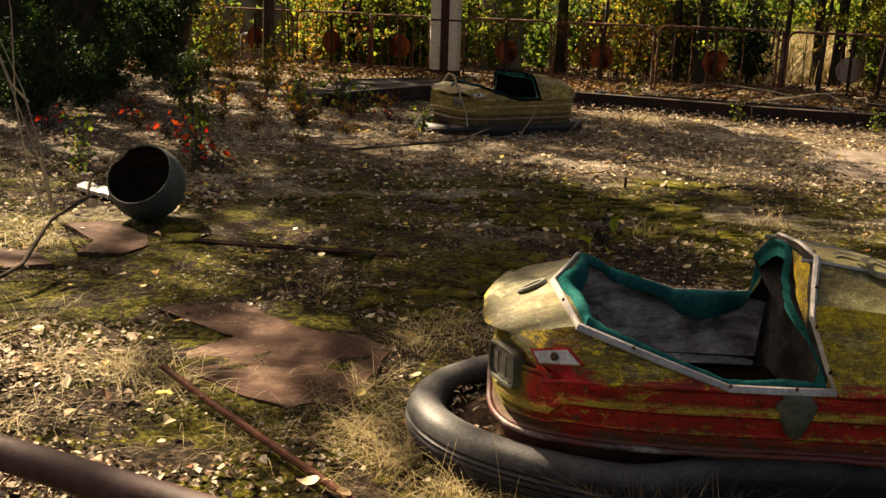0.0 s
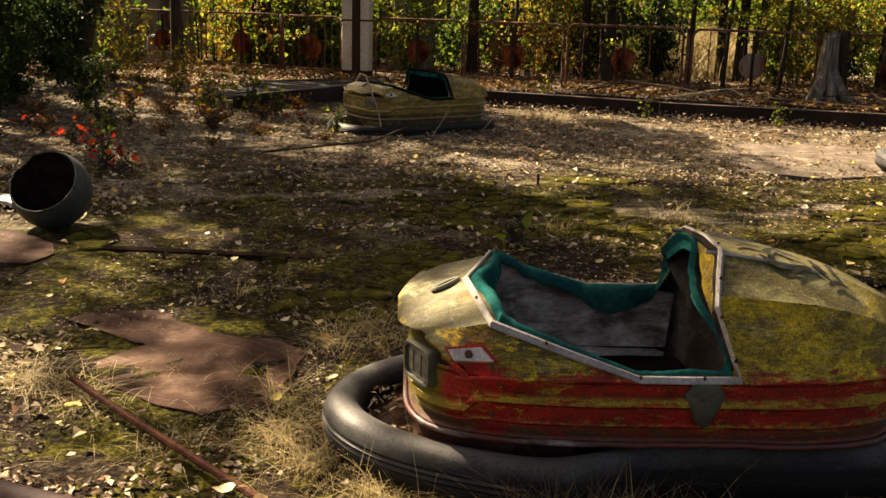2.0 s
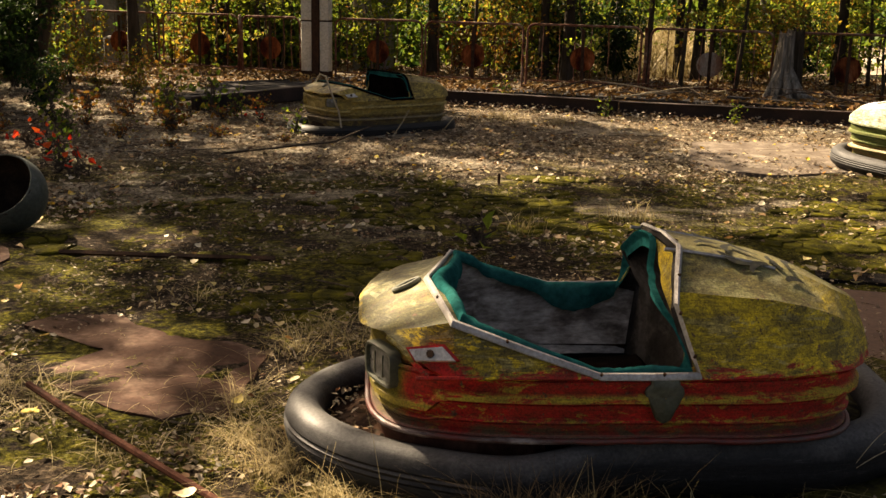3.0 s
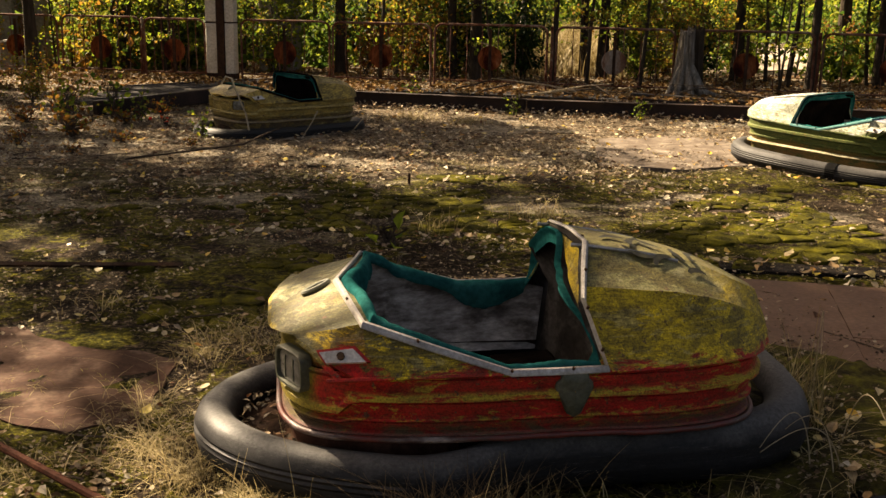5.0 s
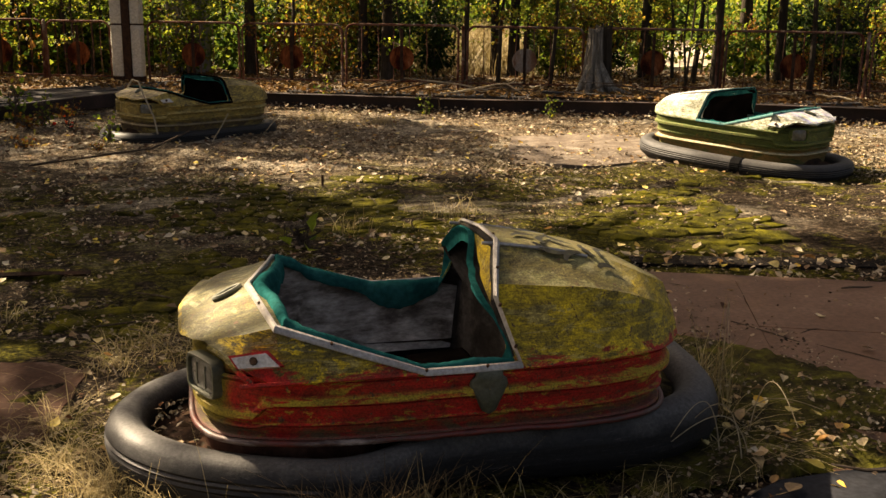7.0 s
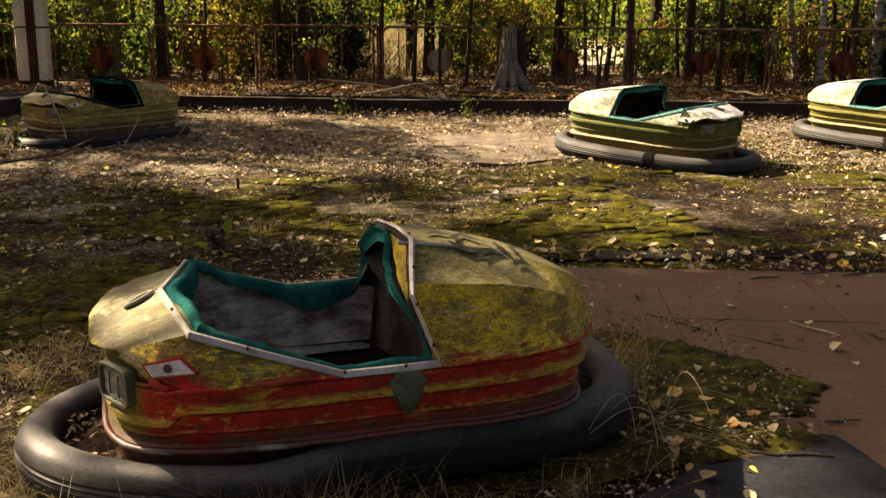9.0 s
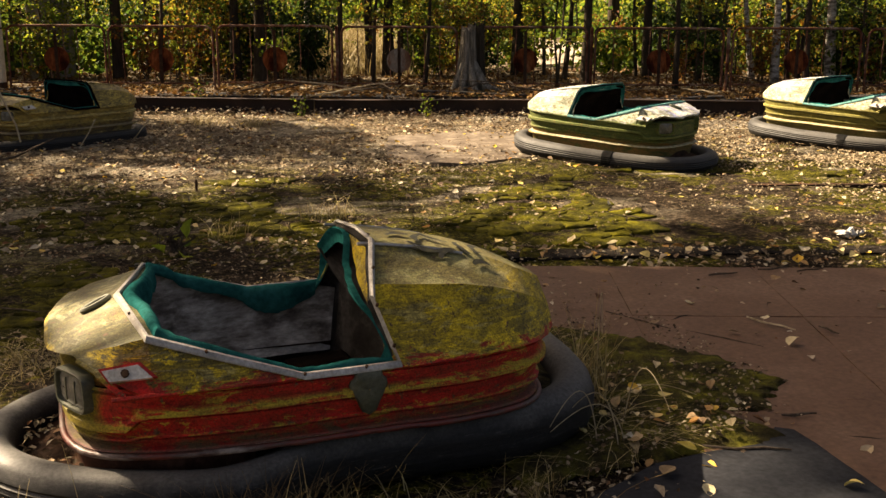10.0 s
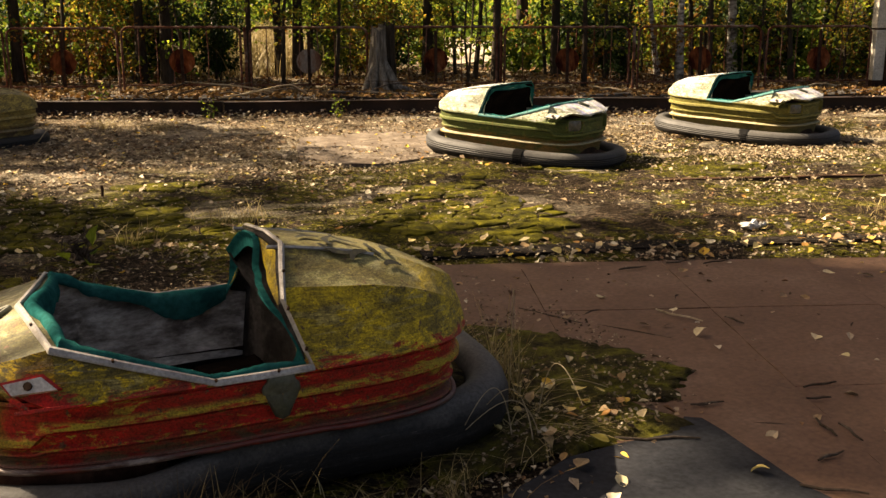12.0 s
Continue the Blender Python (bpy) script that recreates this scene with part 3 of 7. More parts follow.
            row.append(q + Vector((0.006 * noise.noise(q * 9), 0.012 * noise.noise(q * 6), 0.006 * noise.noise(q * 11))))
        rows.append(row)
    n = len(loop)
    arch = range(20, n - 19)
    walls = [k % n for k in range(n - 20, n + 21)]
    bm = bmesh.new()
    strip(bm, [[r[k] for k in walls] for r in rows[:-1]], False, True)
    part("tub", bm, m_tub, car, "stained grey inner tub")
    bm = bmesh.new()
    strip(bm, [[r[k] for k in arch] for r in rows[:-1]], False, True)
    part("seat_back", bm, m_seat if marks else m_lining, car, "dark stained seat back deepened for shade")
    # black well stands in for the shade at the tub's foot
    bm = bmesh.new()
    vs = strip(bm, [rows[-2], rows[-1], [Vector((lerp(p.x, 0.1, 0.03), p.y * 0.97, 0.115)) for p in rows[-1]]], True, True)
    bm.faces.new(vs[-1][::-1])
    part("foot_well", bm, m_black, car, "foot well blackened for the shade in it")
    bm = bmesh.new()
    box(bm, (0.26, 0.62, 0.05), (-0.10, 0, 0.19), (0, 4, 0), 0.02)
    seat = part("seat", bm, m_lining, car, "rotten seat base blackened for shade")
    for y in (0.20, -0.06, -0.22):
        bm = bmesh.new()
        box(bm, (0.022, 0.03, 0.12), (0.045, y, 0.16), (0, 0, 0), 0.004)
        part("seat_leg", bm, m_lug, seat)
    # painted flange inside the rim
    bm = bmesh.new()
    fine = rim_loop(back, 8)
    inn, up, hang = [], [], []
    for p in fine:
        a = min(1, max(0, (-0.09 - p.x) / 0.03)) * min(1, max(0, (p.z - 0.46) / 0.05))
        flat = Vector((0.2 - p.x, -p.y, 0)).normalized()
        way = Vector((0.10, -p.y, 0.50 - p.z)).normalized()
        inn.append(flat.lerp(way, a).normalized())
        up.append(Vector((0, 0, 1)).lerp(Vector((0.85, 0, 0.3)), a).normalized())
        hang.append(Vector((0, 0, -1)).lerp(inn[-1], a * 0.8).normalized())
    rows = []
    for d, h in ((0.0, 0.002), (0.025, 0.004), (0.046, 0.010), (0.044, 0.018)):
        row = [p + i * (d * max(1, edging_gap(p, back) * 18)) - u * h for p, i, u in zip(fine, inn, up)]
        for pass_ in range(8 if d else 0):
            row = [(row[k - 1] + row[k] * 2 + row[(k + 1) % len(row)]) / 4 if fine[k].x < -0.09 and fine[k].z > 0.455 else row[k] for k in range(len(row))]
        rows.append(row)
    strip(bm, rows, True, True)
    part("rim_flange", bm, paint, car, "yellow painted inner flange")
    # rubber bumper
    bm = bmesh.new()
    rows = []
    profile = [(0.0, 0.098), (0.034, 0.092), (0.058, 0.070), (0.071, 0.036), (0.066, 0.026), (0.074, 0.018), (0.068, 0.006), (0.074, -0.004), (0.066, -0.016), (0.070, -0.028),
               (0.060, -0.062), (0.036, -0.088), (0.0, -0.096), (-0.04, -0.084), (-0.066, -0.045), (-0.072, 0.0), (-0.062, 0.050), (-0.036, 0.086)]
    for ry, rz in profile:
        row = []
        for k in range(N):
            t = TURNS[tyre[0]][k]
            sag = 1 + 0.010 * noise.noise(Vector((math.cos(t) * 2, math.sin(t) * 2, seed)))
            if marks and 0.060 < ry and -0.03 < rz < 0.03:  # the ribs are worn away towards the tail
                out_y = lerp(ry, 0.0725, min(1, max(0, (0.55 - math.cos(t)) / 0.35)))
            else:
                out_y = ry
            x, y = round_plan(k, (tyre[1] + out_y) * sag, (tyre[2] + out_y) * sag, (tyre[3] + out_y) * sag, tyre[0])
            lift = min(1, max(0, (-0.2 - x) / 0.7))
            if marks:
                x, y = pushed_tyre(x, y, (tyre[2] + out_y) * sag, (tyre[3] + out_y) * sag)
                lift = lift * min(1, max(0, (0.45 - y) / 0.55)) + 0.22 * min(1, max(0, (0.45 - x) / 0.5))
            row.append(Vector((x, y, (0.098 + rz) * ((0.93 if marks else 0.80) + tyre[4] * lift) + 0.008 + 0.006 * noise.noise(Vector((x * 2.3, y * 2.3, seed + 4))))))
        rows.append(row)
    rows.append(rows[0])
    strip(bm, rows, True, True)
    bmesh.ops.remove_doubles(bm, verts=bm.verts, dist=1e-5)
    tyre = part("bumper_tyre", bm, rubber, car, "weathered rubber bumper tyre")
    if joint:  # the tyre's ends do not quite meet
        bm = bmesh.new()
        wedge = lambda z: 0.010 * (z + 0.1) / 0.2
        # solid black slab, added to show the gap as dark
        rows = [[Vector((0.33 + d * (0.042 + wedge(rz)), joint * (0.553 + ry * f), 0.088 + rz * 0.8 * f)) for ry, rz in profile] for d, f in ((-1, 0.5), (-1, 1.035), (1, 1.035), (1, 0.5))]
        strip(bm, rows, True)
        part("tyre_joint", bm, m_black, tyre, "black gap between the tyre's ends")
    if marks:
        bm = bmesh.new()
        rows = []
        for f, z in ((0.755, 0.10), (0.765, 0.178), (0.80, 0.196), (0.86, 0.192), (0.915, 0.180), (0.925, 0.10)):
            row = []
            for k in range(41):
                x, y = round_at(math.pi * (1 + (k / 40 - 0.5) * 0.9), f, f, 0.40 + (f - 0.755) * 0.8, 3.0)
                row.append(Vector((x, y - 0.10, z + 0.014 * noise.noise(Vector((x * 16, y * 16, 3))) * (z > 0.11))))
            rows.append(row)
        strip(bm, rows, False, True)
        part("soil_fill", bm, m_tail_soil, car, "brown soil and rotted leaves packed behind the tail", 60)
    # floor pan
    bm = bmesh.new()
    rows = [[Vector((*tucked(*round_plan(k, f, r, w, 3.2), marks), z)) for k in range(N)] for f, r, w, z in
            ((0.75, 0.735, 0.425, 0.217), (0.77, 0.75, 0.435, 0.205), (0.775, 0.755, 0.44, 0.12), (0.93, 0.86, 0.47, 0.085), (0.93, 0.86, 0.47, 0.03))]
    vs = strip(bm, rows, True, True)
    bm.faces.new(vs[-1])
    part("floor_pan", bm, m_dark, car, "rusted steel floor pan")
    # trim strip and cloth along the rim
    bm = bmesh.new()
    loop = rim_loop(back, 4, -0.002, 0.002)
    out = [(p, Vector((p.x - 0.2, p.y, 0)).normalized()) for p in loop]
    rows = [[p + o * a + Vector((0, 0, b)) for p, o in out] for a, b in ((-0.008, 0.004), (-0.004, 0.010), (0.006, 0.009), (0.013, 0.0), (0.014, -0.009), (0.008, -0.012))]
    strip(bm, rows, True, True)
    trim = part("rim_trim", bm, m_trim if marks else m_lining if paint == m_paint_tan else m_teal_trim, car, "dull aluminium trim strip" if marks else "teal painted rim strip")
    for i in range(2, len(loop), 5):
        p, o = out[i]
        bm = bmesh.new()
        tube(bm, [p + o * 0.006 + Vector((0, 0, 0.002)), p + o * 0.010 + Vector((0, 0, 0.012))], 0.0048, 6)
        part("rivet", bm, m_dark, trim)
    bm = bmesh.new()
    n = len(fine)
    rows = []
    for k, (a, b, h) in enumerate(((0.0, -0.004, 0), (0.004, 0.010, 0), (0.016, 0.018, 0), (0.030, 0.014, 0), (0.042, 0.002, 0.0), (0.050, -0.006, 0.35), (0.054, -0.010, 0.7), (0.052, -0.012, 1.0))):
        row = []
        for i, p in enumerate(fine):
            t = 2 * math.pi * i / n
            cx, cy = math.cos(t), math.sin(t)
            wob = noise.noise(Vector((cx * 3.5, cy * 3.5, seed)))
            crease = noise.noise(Vector((cx * 17, cy * 17, k * 0.45 + seed)))
            standing = p.x < -0.09 and p.z > 0.455
            arch_on = min(1, max(0, (p.z - 0.52) / 0.1)) if standing else 0
            gap = edging_gap(p, back) + 0.006 * wob
            fall = 0.022 + 0.014 * wob
            if p.y < -0.2 and p.z < 0.6:
                fall = 0.016 + 0.070 * max(0, 1 - abs(p.x + 0.02) / 0.20) + 0.012 * wob
            if p.x > 0.5:
                fall = 0.055 + 0.06 * noise.noise(Vector((cx * 9, cy * 9, seed + 7)))
            if standing:
                fall = 0.014 + 0.010 * wob + 0.02 * arch_on
            rough = 0.3 if standing else 1.0
            narrow = (0.44 if back < 0.3 else 0.30) if standing else (1.0 if back < 0.3 else 0.6)
            row.append(p + inn[i] * (gap + a * narrow * (1 + 0.25 * wob) + 0.004 * crease * rough) + up[i] * (b + 0.004 * crease * rough) + hang[i] * h * max(0.012, fall + 0.012 * crease * rough))
        for pass_ in range(6):  # the band over the backrest is drawn tight
            row = [(row[i - 1] + row[i] * 2 + row[(i + 1) % n]) / 4 if fine[i].x < -0.09 and fine[i].z > 0.455 else row[i] for i in range(n)]
        rows.append(row)
    strip(bm, rows, True)
    part("rim_cloth", bm, m_teal, car, "torn teal vinyl edging", 60)
    # grip on the hood
    bm = bmesh.new()
    ring = [(0.050 * math.cos(t), 0.016 * math.sin(t)) for t in (2 * math.pi * k / 24 for k in range(24))]
    tube(bm, [(0.676 + 0.82 * a - 0.57 * b, 0.005 + 0.57 * a + 0.82 * b, 0.576 - 0.31 * (0.82 * a - 0.57 * b)) for a, b in ring], 0.0095, 8, True)
    part("hood_grip", bm, m_lug, car, "dark oval grip ring")
    return car


m_skirt = worn("rust-brown skirt", ((0.020, 0.009, 0.007), (0.060, 0.026, 0.018), (0.14, 0.070, 0.048)), 7.0, 0.75, 0.5, 60.0)
m_lip = worn("rubbed pale rim", ((0.012, 0.006, 0.005), (0.15, 0.022, 0.014), (0.070, 0.030, 0.022), (0.34, 0.28, 0.25)), 5.0, 0.5, 0.4, 70.0, 0.003, (1, 1, 3))
m_tail_soil = worn("brown rotted soil", ((0.008, 0.006, 0.004), (0.022, 0.015, 0.010), (0.055, 0.046, 0.018), (0.11, 0.080, 0.050)), 14.0, 0.95, 1.0, 70.0, 0.012)
m_plate_white = worn("chipped enamel", ((0.30, 0.28, 0.25), (0.55, 0.53, 0.50), (0.62, 0.60, 0.57)), 20.0, 0.5, 0.3, 90.0, 0.002)
m_lug = worn("grimy grey metal", ((0.040, 0.044, 0.028), (0.075, 0.080, 0.052), (0.12, 0.12, 0.09)), 18.0, 0.55, 0.4, 80.0, 0.002, metallic=0.2)
m_mark = worn("smeared black paint", ((0.008, 0.008, 0.006), (0.018, 0.018, 0.012), (0.05, 0.048, 0.025)), 30.0, 0.7, 0.2, 120.0, 0.001)
m_teal_trim = worn("weathered teal rim", ((0.02, 0.10, 0.10), (0.05, 0.20, 0.19), (0.16, 0.30, 0.28)), 9.0, 0.6, 0.3, 70.0)
m_red = worn("flaked red paint", ((0.10, 0.012, 0.010), (0.36, 0.016, 0.016), (0.42, 0.03, 0.02)), 14.0, 0.65, 0.4, 90.0)
m_lens = worn("clouded lamp glass", ((0.05, 0.05, 0.045), (0.11, 0.11, 0.10), (0.20, 0.20, 0.18)), 14.0, 0.22, 0.15, 70.0, 0.001)
# seat and back linings are blackened so the cockpit reads as shaded
m_lining = worn("rotten lining blackened for shade", ((0.0025, 0.002, 0.002), (0.005, 0.004, 0.0035), (0.011, 0.008, 0.007)), 7.0, 0.9, 0.5, 50.0)
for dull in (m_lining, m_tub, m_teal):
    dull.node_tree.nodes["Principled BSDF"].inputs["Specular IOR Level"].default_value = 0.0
m_seat = worn("dark stained lining deepened for shade", ((0.006, 0.005, 0.0045), (0.024, 0.021, 0.019), (0.085, 0.080, 0.076)), 5.0, 0.85, 0.5, 50.0)
# black put where gaps and hollows lie in shade
m_black = worn("black of gaps and hollows", ((0.004, 0.004, 0.004), (0.007, 0.007, 0.007), (0.013, 0.013, 0.013)), 20.0, 0.8)

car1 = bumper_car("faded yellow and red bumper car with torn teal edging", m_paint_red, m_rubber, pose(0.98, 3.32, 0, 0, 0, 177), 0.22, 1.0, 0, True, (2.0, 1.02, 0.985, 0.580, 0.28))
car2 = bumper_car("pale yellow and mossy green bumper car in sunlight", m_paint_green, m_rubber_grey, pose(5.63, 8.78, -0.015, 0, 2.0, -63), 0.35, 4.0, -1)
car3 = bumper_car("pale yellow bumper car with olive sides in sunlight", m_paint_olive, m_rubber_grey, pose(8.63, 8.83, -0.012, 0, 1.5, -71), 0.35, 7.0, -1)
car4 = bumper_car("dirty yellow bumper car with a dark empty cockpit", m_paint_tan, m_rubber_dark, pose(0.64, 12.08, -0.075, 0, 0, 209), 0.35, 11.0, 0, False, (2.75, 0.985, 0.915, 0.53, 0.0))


# ---- materials of the ground and plants ----
def leaf_material(name, colours, translucent=0.45, rough=0.6):
    m, nt, bsdf = shader(name)
    geo = nt.nodes.new("ShaderNodeNewGeometry")
    k = len(colours)
    c = ramp(nt, geo.outputs["Random Per Island"], *[(i / max(1, k - 1), col) for i, col in enumerate(colours)])
    v = coords(nt)
    spot = noise_tex(nt, v, 60.0, 3, 0.6)
    c = mix(nt, 1.0, c, ramp(nt, spot, (0.3, (0.75, 0.72, 0.68)), (0.7, (1.1, 1.1, 1.05))), "MULTIPLY")
    finish(nt, bsdf, c, rough)
    bsdf.inputs["Specular IOR Level"].default_value = 0.12
    if translucent:
        tr = nt.nodes.new("ShaderNodeBsdfTranslucent")
        nt.links.new(c, tr.inputs[0])
        mx = nt.nodes.new("ShaderNodeMixShader")
        mx.inputs[0].default_value = translucent
        nt.links.new(bsdf.outputs[0], mx.inputs[1])
        nt.links.new(tr.outputs[0], mx.inputs[2])
        nt.links.new(mx.outputs[0], nt.nodes["Material Output"].inputs[0])
    return m


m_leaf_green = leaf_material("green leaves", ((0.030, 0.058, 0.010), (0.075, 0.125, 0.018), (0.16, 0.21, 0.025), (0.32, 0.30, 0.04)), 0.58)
# the dark and mid leaf tones carry the shade under the trees
m_leaf_dark = leaf_material("dark leaves with shade in their colour", ((0.010, 0.022, 0.006), (0.020, 0.042, 0.010), (0.04, 0.07, 0.014)), 0.3)
m_leaf_mid = leaf_material("leaves with shade in their colour", ((0.022, 0.050, 0.010), (0.050, 0.095, 0.016), (0.10, 0.15, 0.022), (0.20, 0.22, 0.03)), 0.55)
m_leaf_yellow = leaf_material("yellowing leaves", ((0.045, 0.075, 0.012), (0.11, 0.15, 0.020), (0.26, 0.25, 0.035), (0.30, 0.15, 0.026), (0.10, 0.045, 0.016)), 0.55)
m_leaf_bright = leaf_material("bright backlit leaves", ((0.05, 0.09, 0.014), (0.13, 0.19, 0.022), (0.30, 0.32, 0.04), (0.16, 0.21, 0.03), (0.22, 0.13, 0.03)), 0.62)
m_leaf_orange = leaf_material("orange leaves", ((0.11, 0.038, 0.012), (0.20, 0.070, 0.014), (0.24, 0.14, 0.03), (0.10, 0.12, 0.02)), 0.5)
m_leaf_red = leaf_material("red leaves", ((0.30, 0.012, 0.012), (0.50, 0.03, 0.015), (0.55, 0.09, 0.02)), 0.5)
m_litter = leaf_material("fallen leaves", ((0.040, 0.025, 0.016), (0.10, 0.065, 0.040), (0.24, 0.170, 0.110), (0.40, 0.335, 0.255), (0.15, 0.090, 0.050), (0.50, 0.445, 0.35), (0.29, 0.210, 0.135), (0.12, 0.050, 0.02), (0.055, 0.034, 0.022)), 0.08, 0.75)
m_crumb = leaf_material("crumbled leaves", ((0.020, 0.014, 0.009), (0.06, 0.039, 0.024), (0.13, 0.090, 0.056), (0.27, 0.215, 0.150), (0.045, 0.03, 0.016), (0.36, 0.31, 0.23), (0.09, 0.055, 0.03)), 0.05, 0.85)
m_litter_brown = leaf_material("rust-brown fallen leaves", ((0.045, 0.022, 0.010), (0.11, 0.052, 0.018), (0.20, 0.105, 0.035), (0.30, 0.20, 0.085), (0.07, 0.035, 0.018), (0.24, 0.12, 0.03)), 0.12, 0.75)
m_litter_dry = leaf_material("dry bleached leaves", ((0.12, 0.085, 0.05), (0.25, 0.19, 0.125), (0.42, 0.355, 0.26), (0.18, 0.13, 0.08), (0.33, 0.26, 0.17)), 0.1, 0.7)
m_litter_yellow = leaf_material("fresh fallen leaves", ((0.56, 0.42, 0.06), (0.52, 0.44, 0.25), (0.52, 0.31, 0.03), (0.66, 0.60, 0.45), (0.32, 0.155, 0.04), (0.28, 0.19, 0.10), (0.20, 0.12, 0.06), (0.56, 0.48, 0.31), (0.15, 0.085, 0.04)), 0.15, 0.55)
m_straw = leaf_material("dry grass", ((0.18, 0.130, 0.055), (0.28, 0.215, 0.100), (0.38, 0.310, 0.165), (0.13, 0.085, 0.033)), 0.25, 0.6)
m_withered = leaf_material("withered brown stems", ((0.05, 0.032, 0.016), (0.11, 0.072, 0.034), (0.17, 0.12, 0.06), (0.035, 0.022, 0.012)), 0.15, 0.7)
m_grass = leaf_material("mossy green grass", ((0.08, 0.09, 0.015), (0.15, 0.15, 0.03), (0.22, 0.19, 0.05)), 0.3, 0.7)
m_twig = worn("grey twig bark", ((0.03, 0.022, 0.016), (0.065, 0.05, 0.038), (0.13, 0.105, 0.085)), 12.0, 0.9, 0.6, 60.0, 0.003)
m_straw_stem = worn("pale dry stem", ((0.20, 0.16, 0.10), (0.34, 0.28, 0.19), (0.42, 0.36, 0.26)), 8.0, 0.8, 0.3, 60.0, 0.002)
m_birch = worn("birch bark", ((0.020, 0.016, 0.013), (0.12, 0.10, 0.085), (0.46, 0.43, 0.39), (0.60, 0.57, 0.53)), 5.0, 0.85, 0.6, 26.0, 0.01, (1, 1, 2.6))
m_board = worn("grey weathered board", ((0.018, 0.016, 0.015), (0.050, 0.046, 0.043), (0.13, 0.122, 0.115)), 5.0, 0.9, 0.7, 60.0, 0.006, (0.3, 3, 3))
m_stump = worn("silver-grey dead wood", ((0.035, 0.029, 0.023), (0.20, 0.18, 0.150), (0.42, 0.39, 0.34)), 9.0, 0.92, 1.0, 55.0, 0.02, (2.6, 2.6, 0.22))
m_stone = worn("weathered concrete", ((0.10, 0.095, 0.085), (0.20, 0.19, 0.175), (0.30, 0.29, 0.27)), 2.2, 0.9, 0.6, 30.0, 0.01)
m_slate = worn("blue-black sheet", ((0.014, 0.015, 0.018), (0.021, 0.0225, 0.027), (0.034, 0.036, 0.041)), 3.0, 0.75, 0.25, 45.0)
m_plate_tan = worn("dusty pink-brown plate", ((0.060, 0.046, 0.036), (0.125, 0.100, 0.080), (0.24, 0.210, 0.175)), 4.5, 0.75, 0.3, 35.0)
m_globe = worn("grey-green enamel shell", ((0.026, 0.034, 0.027), (0.056, 0.067, 0.056), (0.11, 0.122, 0.102)), 4.0, 0.65, 0.3, 50.0)
m_globe_in = worn("dark rusted inside", ((0.012, 0.008, 0.006), (0.03, 0.02, 0.014), (0.055, 0.035, 0.022)), 8.0, 0.9, 0.5, 50.0)
m_disc_pale = worn("flaked pale paint on rust", ((0.10, 0.035, 0.02), (0.20, 0.11, 0.07), (0.30, 0.26, 0.22), (0.33, 0.30, 0.27)), 4.0, 0.8, 0.4, 40.0, 0.003, (1.2, 1.2, 0.5))
m_disc_rust = worn("rusted disc", ((0.012, 0.004, 0.003), (0.05, 0.011, 0.006), (0.20, 0.06, 0.022), (0.30, 0.15, 0.08)), 5.0, 0.85, 0.4, 40.0, 0.003, (1.2, 1.2, 0.5))


